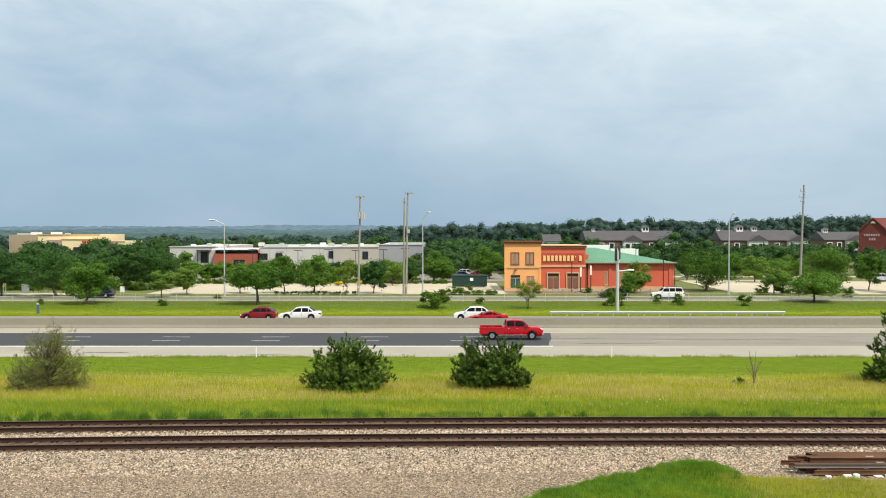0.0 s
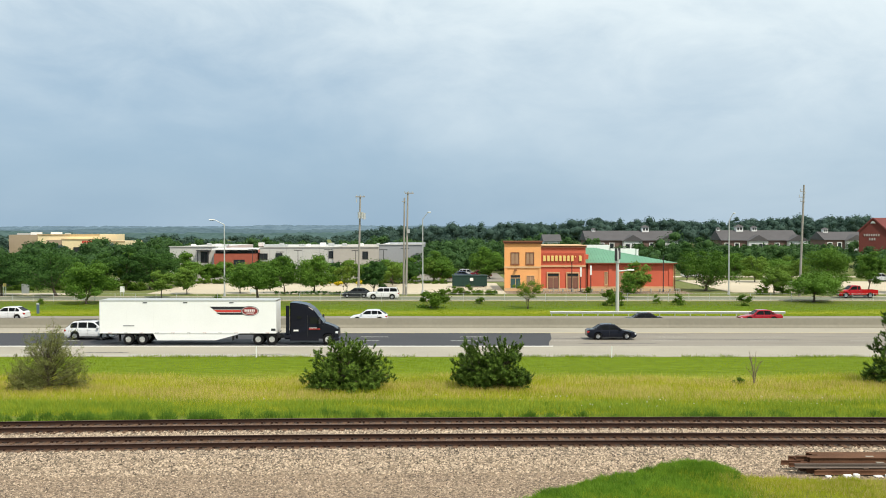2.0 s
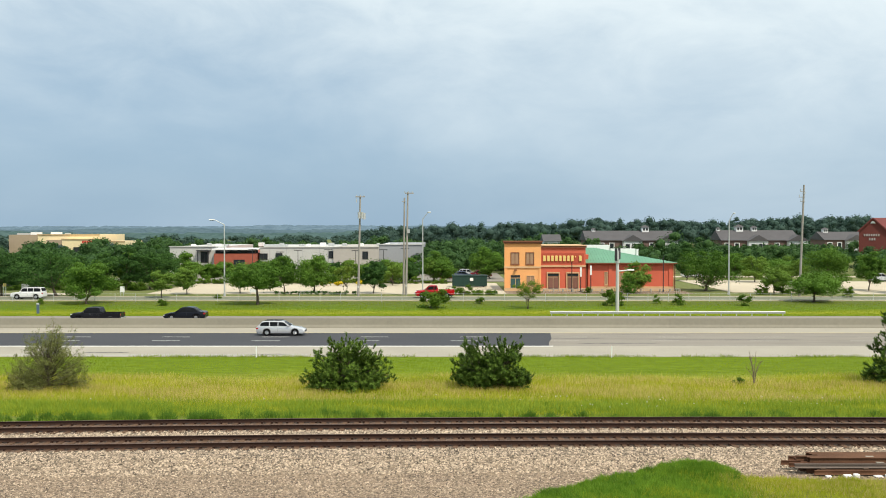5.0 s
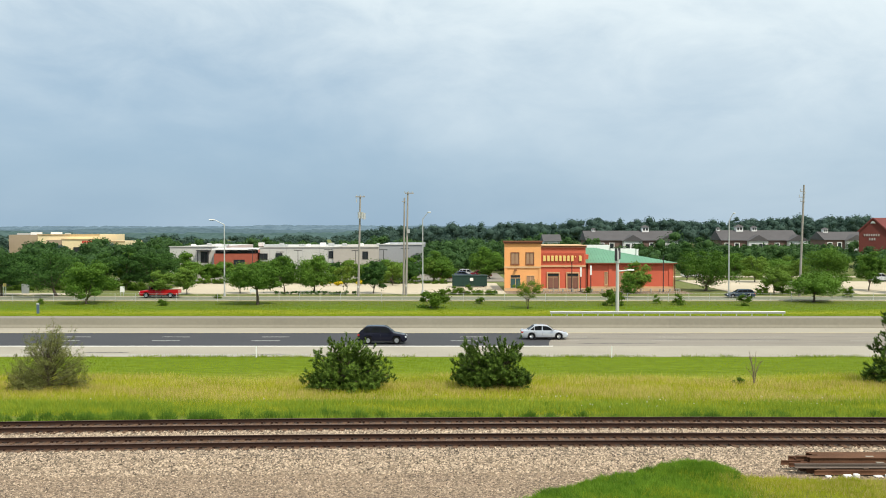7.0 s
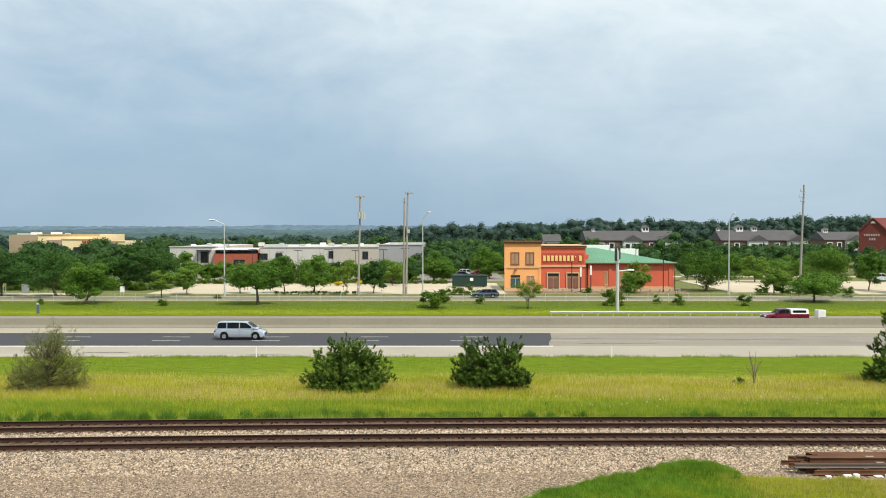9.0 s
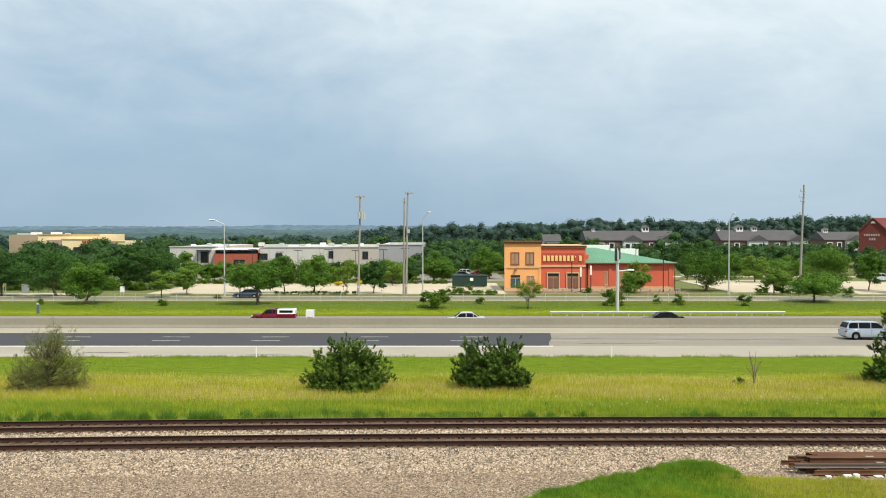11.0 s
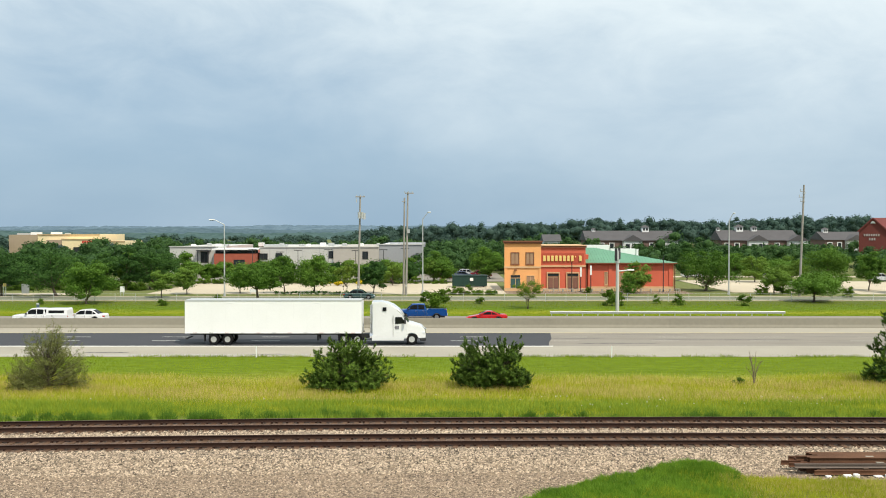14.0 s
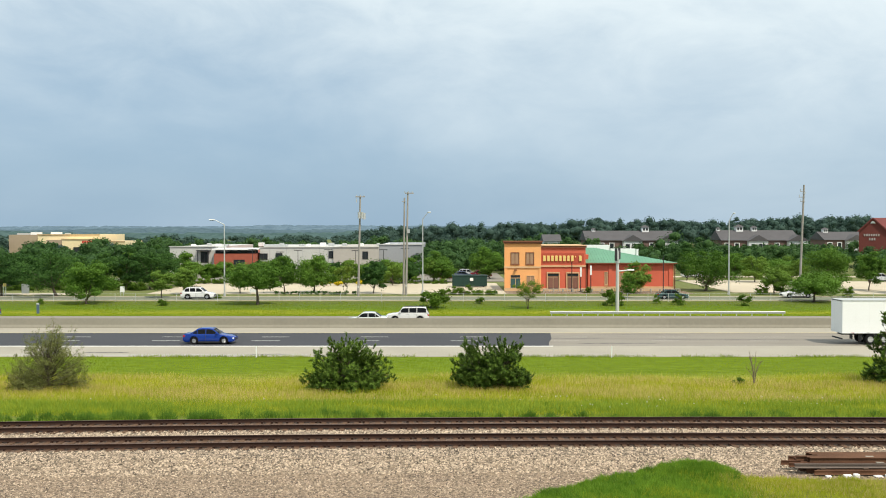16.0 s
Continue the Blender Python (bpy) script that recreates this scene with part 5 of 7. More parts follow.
def utility_pole(x, y, h_, lean=0.0, kind=0):
    p = thing("utility_pole", (x, y, 0), "weathered grey timber utility pole", "utility pole", "utility poles")
    part("pole", tubem((0, 0, -0.1), (lean, 0, h_), 0.20, 0.13, 10), WOODPOLE, p)
    if kind in (0, 1):
        a = part("crossarm", boxm(lean - 0.75 + 0.3 * kind, lean + 0.75 + 0.2 * kind, -0.22, -0.1, h_ - 0.28, h_ - 0.12), WOODPOLE, p)
        for k in (-0.6, 0.0, 0.6):
            part("insulator", tubem((lean + k + 0.1 * kind, -0.16, h_ - 0.12), (lean + k + 0.1 * kind, -0.16, h_ + 0.1), 0.06), GALV, a)
    if kind == 0:
        for k, zz in ((-0.15, 0), (0.30, 0.0), (0.62, -0.15)):
            part("transformer", tubem((lean + k, -0.42, h_ - 3.6 + zz), (lean + k, -0.42, h_ - 2.6 + zz), 0.24, seg=12), GALV, p, "grey transformer can")
        part("cutout", boxm(lean - 0.62, lean - 0.5, -0.3, -0.18, h_ - 1.1, h_ - 0.5), GALV, p)
    if kind == 1:
        part("second_pole", tubem((-0.42, 0.1, -0.1), (lean - 0.55, 0.1, h_ - 0.9), 0.17, 0.12, 10), WOODPOLE, p)
        part("bracket", boxm(lean - 0.95, lean - 0.35, -0.1, 0.0, h_ - 1.6, h_ - 1.5), WOODPOLE, p)
        part("junction_box", boxm(lean - 0.1, lean + 0.3, -0.35, -0.15, h_ - 6.6, h_ - 6.0), GALV, p)
    if kind == 2:
        for zz, w in ((1.0, 0.55), (1.9, 0.8), (2.6, 0.5)):
            part("bracket", boxm(lean - 0.8 * w - 0.2, lean + 0.1, -0.2, -0.1, h_ - zz - 0.08, h_ - zz), WOODPOLE, p)
            part("insulator", tubem((lean - 0.8 * w - 0.15, -0.15, h_ - zz), (lean - 0.8 * w - 0.15, -0.15, h_ - zz + 0.35), 0.06), GALV, p)
        part("guy_clamp", boxm(lean - 0.16, lean + 0.16, -0.2, 0.2, h_ - 1.4, h_ - 1.2), GALV, p)
    part("tag", boxm(-0.07, 0.07, -0.23, -0.2, 1.4, 1.7), WHITE, p)


utility_pole(-13.35, 152.6, 15.9, 0.35, 0)
utility_pole(-5.95, 156.0, 16.6, 0.3, 1)
utility_pole(56.3, 153.0, 17.6, 0.6, 2)

m = thing("camera_mast", (22.5, 125.0, -0.33), "pale concrete roadside mast with detector boxes", "mast")
part("shaft", tubem((0, 0, -0.1), (0, 0, 6.7), 0.24, 0.20, 12), material("pale mast concrete", (0.50, 0.50, 0.48), 0.8, vary=0.06), m)
part("collar", tubem((0, 0, 6.6), (0, 0, 7.0), 0.28, 0.28, 12), GALV, m)
part("detector_box", boxm(-0.36, -0.06, -0.3, 0.1, 6.9, 8.5, bevel=0.03), DARK, m)
part("detector_box", boxm(0.1, 0.36, -0.2, 0.2, 7.1, 8.6, bevel=0.03), DARK, m)
part("panel", boxm(-0.08, 0.14, -0.34, -0.26, 7.0, 8.2), GALV, m)
part("arm", tubem((0.15, 0, 5.55), (2.0, 0, 5.72), 0.10, 0.08), GALV, m)
part("lamp_head", boxm(1.3, 2.15, -0.16, 0.16, 5.6, 5.8, bevel=0.04), WHITE, m)

g = thing("guardrail", (0, 119.3, 0), "galvanised steel guardrail on short posts", "guardrail")
prof = [(0, 0.22), (-0.06, 0.27), (-0.06, 0.32), (0.0, 0.37), (-0.06, 0.43), (-0.06, 0.49), (0, 0.55), (0.02, 0.55), (-0.03, 0.48), (0.03, 0.37), (-0.03, 0.28), (0.02, 0.22)]
for i in range(8):
    part("beam", prismx(bmesh.new(), prof, 13.2 + i * 3.62, 13.2 + (i + 1) * 3.62 + 0.02), GALV, g)
for i in range(16):
    part("post", boxm(13.4 + i * 1.9 - 0.05, 13.4 + i * 1.9 + 0.05, 0.02, 0.16, -0.2, 0.5), GALV, g)


def post(name, x, y, h_, w, mat, label, base=None):
    o = thing(name, (x, y, base if base is not None else land(y)), label, "marker post")
    part("post", boxm(-w / 2, w / 2, -0.04, 0.04, -0.1, h_, bevel=0.01), mat, o)
    part("reflector", boxm(-w / 2 + 0.01, w / 2 - 0.01, -0.05, -0.04, h_ - 0.2, h_ - 0.06), WHITE, o)


for x in (-15.55, 14.05, 44.0, -46.0):
    post("delineator", x, 80.6, 0.95, 0.08, WHITE, "white plastic road delineator post")
post("marker", -52.7, 126.0, 1.4, 0.35, material("blue grey post", (0.08, 0.12, 0.2), 0.6), "blue-grey utility marker post")
for x, y, w, z0, z1, mt, nm, lb in ((-66.6, 154.5, 1.2, 0.4, 1.9, GALV, "cabinet", "grey metal roadside utility cabinet"), (-50.5, 152.5, 0.7, 0.7, 1.6, WHITE, "signboard", "small white roadside sign"),
                                    (-69.0, 152.5, 0.5, 1.6, 2.1, material("pale yellow sign face", (0.75, 0.62, 0.2), 0.5), "signboard", "small yellow roadside warning sign"), (-31.0, 158, 1.1, 0.3, 0.9, WHITE, "signboard", "low white sign by the car park"),
                                    (59.0, 175, 0.8, 1.2, 1.8, WHITE, "signboard", "small pale sign on two legs")):
    o = thing(nm, (x, y, 0), lb, "sign")
    part("board", boxm(-w / 2, w / 2, -0.05, 0.05, z0, z1, bevel=0.01), mt, o)
    for sx_ in (-w / 3, w / 3):
        part("leg", boxm(sx_ - 0.04, sx_ + 0.04, -0.03, 0.03, -0.05, z0), GALV, o)

# chain fence along the frontage road
f = thing("wire_fence", (0, 141.8, 0.0), "thin grey wire fence along the frontage road", "fence")
me = None
for i in range(56):
    if me is None:
        o = part("post", tubem((0, 0, -0.1), (0, 0, 1.25), 0.035, seg=6), GALV, f)
        me = o.data
    else:
        o = new("post", me)
        o.parent = f
    o.location = (-84 + i * 3.0, 0, 0)
for z in (0.35, 0.75, 1.2):
    part("wire", tubem((-84, 0, z), (81, 0, z), 0.009, seg=4), GALV, f)
for x, h_ in ((-23.6, 4.4), (-26.5, 4.0), (-18.7, 4.5), (-31, 4.6), (-9.7, 4.5), (-6.2, 4.8), (-35.5, 4.2), (-14.2, 4.3)):
    p = thing("lot_lamp", (x * 1.35, 213, 0.05), "thin dark car park lamp with twin heads", "lamp post", "car park lamps")
    part("pole", tubem((0, 0, -0.05), (0, 0, h_ + 1.5), 0.08, 0.06), DARK, p)
    part("lamp_heads", boxm(-0.9, 0.9, -0.15, 0.15, h_ + 1.45, h_ + 1.6), DARK, p)

# ---- plants ----
def leafmat(name, a, b, thru=0.25, island=0.9, scale=0.25):
    return material(name, a, 0.6, vary=0.25, tint=b, scale=scale, fine=6, island=island, piece=0.7, through_light=thru, spec=0.08)


LEAF = {
    "oak": leafmat("mid green leaves", (0.032, 0.095, 0.012), (0.165, 0.305, 0.042), 0.2),
    "dark": leafmat("dark green leaves", (0.016, 0.055, 0.017), (0.085, 0.18, 0.036), 0.16),
    "light": leafmat("light olive leaves", (0.070, 0.140, 0.02), (0.21, 0.34, 0.055), 0.24),
    "open": leafmat("thin green leaves", (0.11, 0.18, 0.022), (0.26, 0.36, 0.06), 0.4),
    "bush": leafmat("shrub leaves", (0.055, 0.12, 0.014), (0.15, 0.25, 0.03), 0.3),
    "pine": leafmat("pine needles", (0.022, 0.064, 0.013), (0.165, 0.26, 0.040), 0.14),
    "thin": leafmat("dusty olive foliage", (0.13, 0.155, 0.045), (0.33, 0.34, 0.115), 0.35),
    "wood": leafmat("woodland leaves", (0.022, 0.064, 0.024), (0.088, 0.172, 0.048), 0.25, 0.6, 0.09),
    # bluish leaf colour has the haze of distance painted in
    "wood_hazed": leafmat("haze-tinted far woodland leaves", (0.038, 0.078, 0.066), (0.085, 0.142, 0.112), 0.3, 0.25, 0.05),
}
TREE_COUNT = [0]


def cards(rng, centres, size, out=None, long=1.0, flat=0.0, slim=0.62, lean=2.2):
    """Small pointed leaf shapes at the centres, facing loosely outwards."""
    n = len(centres)
    nrm = rng.normal(size=(n, 3)) + (out if out is not None else 0) * lean + np.array((0, 0, 0.5 + flat))
    nrm /= np.linalg.norm(nrm, axis=1)[:, None]
    ref = rng.normal(size=(n, 3))
    a = np.cross(nrm, ref)
    a /= np.linalg.norm(a, axis=1)[:, None]
    b = np.cross(nrm, a)
    s = size * rng.uniform(0.6, 1.35, (n, 1))
    p = np.stack([centres - a * s * long + b * s * slim, centres - a * s * long - b * s * slim, centres + a * s * long + nrm * s * 0.2], 1)
    return p.reshape(-1, 3)


def leaves(name, pts, mat, parent=None):
    """One mesh of loose pointed leaves, three points each."""
    me = bpy.data.meshes.new(name)
    n = len(pts) // 3
    me.vertices.add(n * 3)
    me.vertices.foreach_set("co", np.asarray(pts, dtype=np.float32).ravel())
    me.loops.add(n * 3)
    me.loops.foreach_set("vertex_index", np.arange(n * 3, dtype=np.int32))
    me.polygons.add(n)
    me.polygons.foreach_set("loop_start", np.arange(0, n * 3, 3, dtype=np.int32))
    me.update(calc_edges=True)
    me.materials.append(mat)
    ob = new(name, me)
    if parent:
        ob.parent = parent
    return ob


def crown_points(rng, w, depth, z0, z1, lobes, per, fill=0.35, cone=0.0, round_=0.0, flat=1.0):
    """Leaf places on and in uneven lobes that fill an egg-shaped crown. Also gives the lobes."""
    h_ = z1 - z0
    c, o, L = [], [], []
    for i in range(lobes):
        for _ in range(30):
            u = rng.uniform(-1, 1, 3)
            if (u ** 2).sum() < 1.15:
                break
        t = (u[2] + 1) / 2
        k = 1.0 - cone * t
        lw = (0.13 + round_ + 0.25 * rng.random()) * (1 - 0.4 * cone * t)
        pos = np.array((u[0] * w / 2 * (0.86 - round_) * k, u[1] * depth / 2 * (0.86 - round_) * k, z0 + h_ * (0.14 + 0.70 * t)))
        rad = np.array((w / 2 * lw, depth / 2 * lw, flat * min(h_ * 0.30, w / 2 * lw * 0.85) * (0.8 + 0.4 * rng.random())))
        L.append((pos, rad))
        d = rng.normal(size=(per, 3))
        d /= np.linalg.norm(d, axis=1)[:, None]
        rr = 1 - fill * rng.random((per, 1)) ** 1.5
        wob = 1 + (0.22 if round_ == 0 else 0.06) * np.sin(d[:, :1] * 5 + i) * np.cos(d[:, 2:] * 6 + i * 2)
        c.append(pos + d * rad * rr * wob)
        o.append(d)
    return np.concatenate(c), np.concatenate(o), L


def limb_mesh(h0, lobes, r, lean, rng, multi=1):
    bm = bmesh.new()
    for q in range(multi):
        off = Vector((rng.uniform(-0.25, 0.25) * (multi > 1), rng.uniform(-0.2, 0.2) * (multi > 1), 0))
        p = Vector((0, 0, -0.15)) + off * 0.3
        top = Vector((lean * 0.5, 0, h0)) + off * 3
        mid = (p + top) / 2 + Vector((rng.uniform(-1, 1) * r, rng.uniform(-1, 1) * r, 0))
        tube(bm, p, mid, r * 1.25, r * 0.9, 8)
        tube(bm, mid, top, r * 0.9, r * 0.65, 8)
        for pos, rad in lobes[q::multi][:9]:
            e = Vector(pos)
            m_ = top.lerp(e, 0.5) + Vector((0, 0, rad[2] * 0.2))
            tube(bm, top, m_, r * 0.5, r * 0.28, 6)
            tube(bm, m_, e, r * 0.28, r * 0.08, 5)
    return bm


TREE_LABEL = {"oak": "leafy mid-green deciduous tree with a rounded crown", "dark": "dense dark green tree with an uneven crown", "light": "light olive-green young tree in full leaf",
              "open": "thin young tree with sparse open leaves", "bush": "low bushy green roadside shrub"}


def tree(kind, x, y, shift, width, top, bottom):
    TREE_COUNT[0] += 1
    rng = np.random.default_rng(100 + TREE_COUNT[0])
    z = land(y)
    shrub = kind == "bush"
    t = thing("shrub" if shrub else "tree", (x, y, z), TREE_LABEL[kind], "shrub" if shrub else "tree", "roadside shrubs" if shrub else "roadside trees")
    top = top - z
    bottom = max(0.05, bottom - z - (0.16 * (top - bottom) if not shrub else 0))
    if shrub:
        bottom = -0.3 * top
    lobes = {"oak": 46, "dark": 38, "light": 34, "open": 22, "bush": 14}[kind]
    vol = width * (top - bottom)
    per = int(min(300, max(110, vol * (22.0 if kind != "open" else 9.0) * 22 / lobes)))
    pts, out, L = crown_points(rng, width, width * 0.9, bottom, top, lobes, per, 0.45 if kind != "open" else 0.95, 0.25 if kind in ("oak", "dark") else 0.0, 0.0, 0.62)
    # loose sprays beyond the lobes
    k = rng.random(len(pts)) < 0.12
    pts[k] += out[k] * rng.uniform(0.1, 0.16 * width ** 0.5 + 0.25, (k.sum(), 1))
    pts[:, 0] += shift
    for pos, rad in L:
        pos[0] += shift
    keep = pts[:, 2] > 0.03
    part("trunk", limb_mesh(max(0.15, bottom + (top - bottom) * (0.12 if not shrub else 0.35)), L, max(0.03, width * (0.022 if kind != "open" else 0.009)), shift, rng, 3 if kind == "open" else 1), BARK, t)
    leaves("crown", cards(rng, pts[keep], 0.08 if kind == "open" else (0.125 if width > 3 else 0.085), out[keep]), LEAF[kind], t)
    return t



# kind, trunk x, y, crown's shift, width, top, bottom
GROVE_WEST = [
    ("dark", -60.5, 151.7, -1.2, 11.7, 8.7, 1.6),
    ("dark", -70.3, 154.3, -0.2, 8.1, 7.6, 1.7),
    ("oak", -50.8, 138.1, 0.3, 8.1, 6.9, 0.9),
    ("dark", -55.2, 168.5, 0.5, 4.4, 8.8, 0.6),
    ("dark", -51.9, 171.6, 1.0, 10.0, 9.2, 1.2),
    ("dark", -75.4, 171.6, 1.0, 7.0, 8.4, 1.7),
    ("dark", -62.2, 178.3, 0.0, 6.2, 7.1, 0.3),
    ("light", -43.4, 149.3, 0.0, 4.0, 4.9, 1.4),
    ("light", -41.9, 158.3, 0.0, 4.1, 5.1, 1.0),
    ("oak", -26.2, 137.0, -0.3, 8.9, 6.3, 2.2),
    ("oak", -26.1, 159.7, -0.3, 6.0, 6.9, 1.7),
    ("light", -33.4, 159.7, 0.0, 4.7, 4.1, 1.3),
]
GROVE_MIDDLE = [
    ("oak", -21.7, 161.1, 0.7, 7.9, 6.9, 1.4),
    ("open", -15.9, 158.3, -0.2, 3.7, 6.1, 1.2),
    ("dark", -11.5, 159.7, 0.3, 5.4, 6.6, 0.7),
    ("light", -9.5, 181.8, 0.2, 4.2, 5.1, 0.6),
    ("oak", -1.6, 197.4, -0.1, 7.8, 6.9, 0.5),
    ("oak", -7.1, 195.3, 0.1, 4.0, 5.8, 0.8),
    ("bush", -1.7, 132.1, 0.4, 4.8, 3.5, 0.2),
    ("oak", 10.1, 206.3, -0.8, 7.9, 7.9, 0.7),
    ("open", 11.5, 131.2, -0.1, 4.7, 4.5, 0.9),
    ("light", 31.5, 160.2, 0.2, 5.2, 5.8, 1.0),
    ("bush", 23.5, 135.0, 0.1, 3.2, 2.6, 0.2),
    ("oak", 28.4, 149.3, 0.2, 2.8, 4.3, 0.3),
]
GROVE_EAST = [
    ("oak", 45.1, 166.9, 0.6, 11.3, 8.7, 1.1),
    ("dark", 50.1, 199.6, 0.6, 5.7, 9.0, 0.8),
    ("light", 54.1, 158.3, 0.0, 4.8, 4.9, 1.2),
    ("oak", 54.0, 141.2, 0.2, 8.1, 4.5, 1.2),
    ("oak", 70.2, 176.5, 0.2, 9.9, 8.3, 0.9),
    ("oak", 73.3, 166.9, 0.4, 5.7, 7.9, 1.3),
    ("oak", 75.0, 159.7, 1.0, 7.3, 8.4, 1.4),
    ("light", 62.1, 193.3, 0.2, 5.6, 6.2, 0.7),
    ("light", 70.9, 197.4, 0.1, 6.7, 5.8, 0.5),
    ("oak", 73.3, 211.0, -0.3, 11.7, 4.9, 0.2),
    ("oak", 63.5, 211.0, 0.0, 7.4, 6.4, 0.2),
]
SHRUBS = [
    ("bush", -39.1, 135.0, 0.0, 1.6, 1.2, 0.2),
    ("bush", 33.1, 136.0, 0.0, 1.7, 2.0, 0.2),
    ("bush", 30.5, 138.1, 0.0, 1.0, 1.5, 0.2),
    ("bush", 41.9, 135.0, -0.0, 2.0, 2.1, 0.2),
    ("bush", 5.3, 138.1, 0.0, 1.4, 1.4, 0.2),
    ("bush", 56.1, 159.7, 0.0, 2.8, 2.2, 0.2),
    ("bush", 52.2, 158.3, -0.0, 2.7, 1.9, 0.2),
    ("bush", 1.2, 158.0, 0.0, 2.6, 1.6, 0.2),
    ("bush", 3.5, 157.8, 0.0, 2.8, 1.9, 0.2),
    ("bush", 5.6, 157.6, 0.0, 2.6, 1.0, 0.2),
    ("bush", 7.6, 157.8, 0.0, 2.4, 0.8, 0.2),
    ("bush", -56.9, 137.0, 0.0, 0.8, 0.9, 0.2),
    ("bush", -34.4, 148.1, 0.0, 1.2, 0.6, 0.2),
    ("bush", 21.2, 161.1, 2.7, 1.7, 1.8, 0.2),
    ("bush", 62.8, 150.5, 0.0, 2.1, 2.2, 0.2),
]
for table in (GROVE_WEST, GROVE_MIDDLE, GROVE_EAST, SHRUBS):
    for row in table:
        tree(*row)


def pine(x, y, width, height, seed, kind="pine", boughs=80, label="", needles=38, peak=1.0, leaf=0.10):
    """A broad bushy conifer: boughs that rise from a low stem, each set with upturned brushes of needles."""
    rng = np.random.default_rng(seed)
    t = thing("pine", (x, y, land(y)), label, "tree", "pines in the meadow")
    bm = bmesh.new()
    tube(bm, (0, 0, -0.15), (0, 0, height * 0.6), width * 0.03, width * 0.012, 8)
    P = []
    for i in range(boughs):
        a = rng.uniform(0, 2 * math.pi)
        el = math.asin(rng.uniform(-0.04, 1.0)) if i % 4 else rng.uniform(0, 0.25)
        reach = (rng.uniform(0.70, 1.0) if i % 3 else rng.uniform(0.86, 1.1))
        # outline: wide low, narrowing to the top
        ex, ez = math.cos(el) ** peak * width / 2, math.sin(el) * height
        tip = Vector((math.cos(a) * ex * reach, math.sin(a) * ex * reach * 0.85, max(0.12, ez * reach + 0.15)))
        root = Vector((0, 0, max(0.05, tip.z * 0.35)))
        mid = root.lerp(tip, 0.6) - Vector((0, 0, 0.12 * width * 0.1))
        tube(bm, root, mid, width * 0.006, width * 0.004, 5)
        tube(bm, mid, tip, width * 0.004, 0.006, 5)
        for k in range(13):
            f = 1.0 if k == 0 else rng.uniform(0.45, 1.0)
            b = root.lerp(tip, f) + Vector(rng.normal(size=3) * 0.05 * width * (0.2 + 0.6 * (k > 0)))
            d = ((tip - root).normalized() * 0.5 + Vector((0, 0, 0.55)) + Vector(rng.normal(size=3) * 0.38)).normalized()
            ln = rng.uniform(0.22, 0.42)
            q = rng.uniform(0, 1, (needles, 1))
            at = np.array(b) + np.array(d) * ln * q
            if kind == "thin":
                at += rng.normal(size=(needles, 3)) * 0.08 * (1.1 - 0.7 * q)
            off = rng.normal(size=(needles, 3))
            off -= (off @ np.array(d))[:, None] * np.array(d)
            off /= np.linalg.norm(off, axis=1)[:, None]
            side = np.cross(off, np.array(d)) * leaf * 0.30
            end = at + (np.array(d) * 0.55 + off * rng.uniform(0.4, 1.0, (needles, 1))) * leaf * 2.0 * rng.uniform(0.7, 1.2, (needles, 1))
            P.append(np.stack([at - side, at + side, end], 1))
    P = np.concatenate(P)
    P = P[P[:, :, 2].min(1) > 0.02]
    part("trunk", bm, BARK, t)
    leaves("crown", P.reshape(-1, 3), LEAF[kind], t)


pine(-6.0, 62.0, 5.35, 2.95, 11, label="dense dark green bushy pine in long grass", boughs=125, peak=0.62)
pine(3.2, 62.5, 5.0, 2.95, 12, label="broad dark green bushy pine in long grass", boughs=120, peak=0.5)
pine(-25.3, 62.0, 5.1, 4.2, 13, "thin", 120, "sparse olive-green ragged tree in the meadow", 22, 1.0, 0.06)
pine(31.1, 64.5, 5.3, 5.2, 14, "pine", 110, "tall dark green pine in the meadow", 42, 0.6)


# bare sapling with a low shrub at its foot
def sapling(x, y, h_, seed):
    rng = np.random.default_rng(seed)
    t = thing("sapling", (x, y, land(y)), "bare spindly grey sapling in the grass", "sapling")
    bm = bmesh.new()
    for i in range(9):
        a = Vector((rng.uniform(-0.05, 0.05), 0, 0))
        b = Vector((rng.uniform(-0.55, 0.5), rng.uniform(-0.3, 0.3), h_ * rng.uniform(0.5, 1.0)))
        m_ = a.lerp(b, 0.45) + Vector((-b.x * 0.2, 0, 0.12))
        tube(bm, a, m_, 0.026, 0.018, 5)
        tube(bm, m_, b, 0.018, 0.010, 5)
        for k in range(6):
            c_ = m_.lerp(b, rng.random())
            tube(bm, c_, c_ + Vector((rng.uniform(-0.22, 0.22), rng.uniform(-0.2, 0.2), rng.uniform(0.08, 0.3))), 0.011, 0.007, 4)
    part("shoot", bm, material("grey twigs", (0.20, 0.16, 0.11), 0.9, vary=0.15), t)
    s_ = thing("shrub", (x - 1.05, y, land(y)), "small olive shrub beside the bare sapling", "shrub")
    pts, out, L = crown_points(rng, 0.95, 0.8, 0.0, 0.55, 7, 90, 0.6)
    part("stem", limb_mesh(0.1, L, 0.015, 0, rng), BARK, s_)
    leaves("crown", cards(rng, pts[pts[:, 2] > 0], 0.045, out[pts[:, 2] > 0]), LEAF["bush"], s_)


sapling(20.6, 64.0, 2.25, 5)


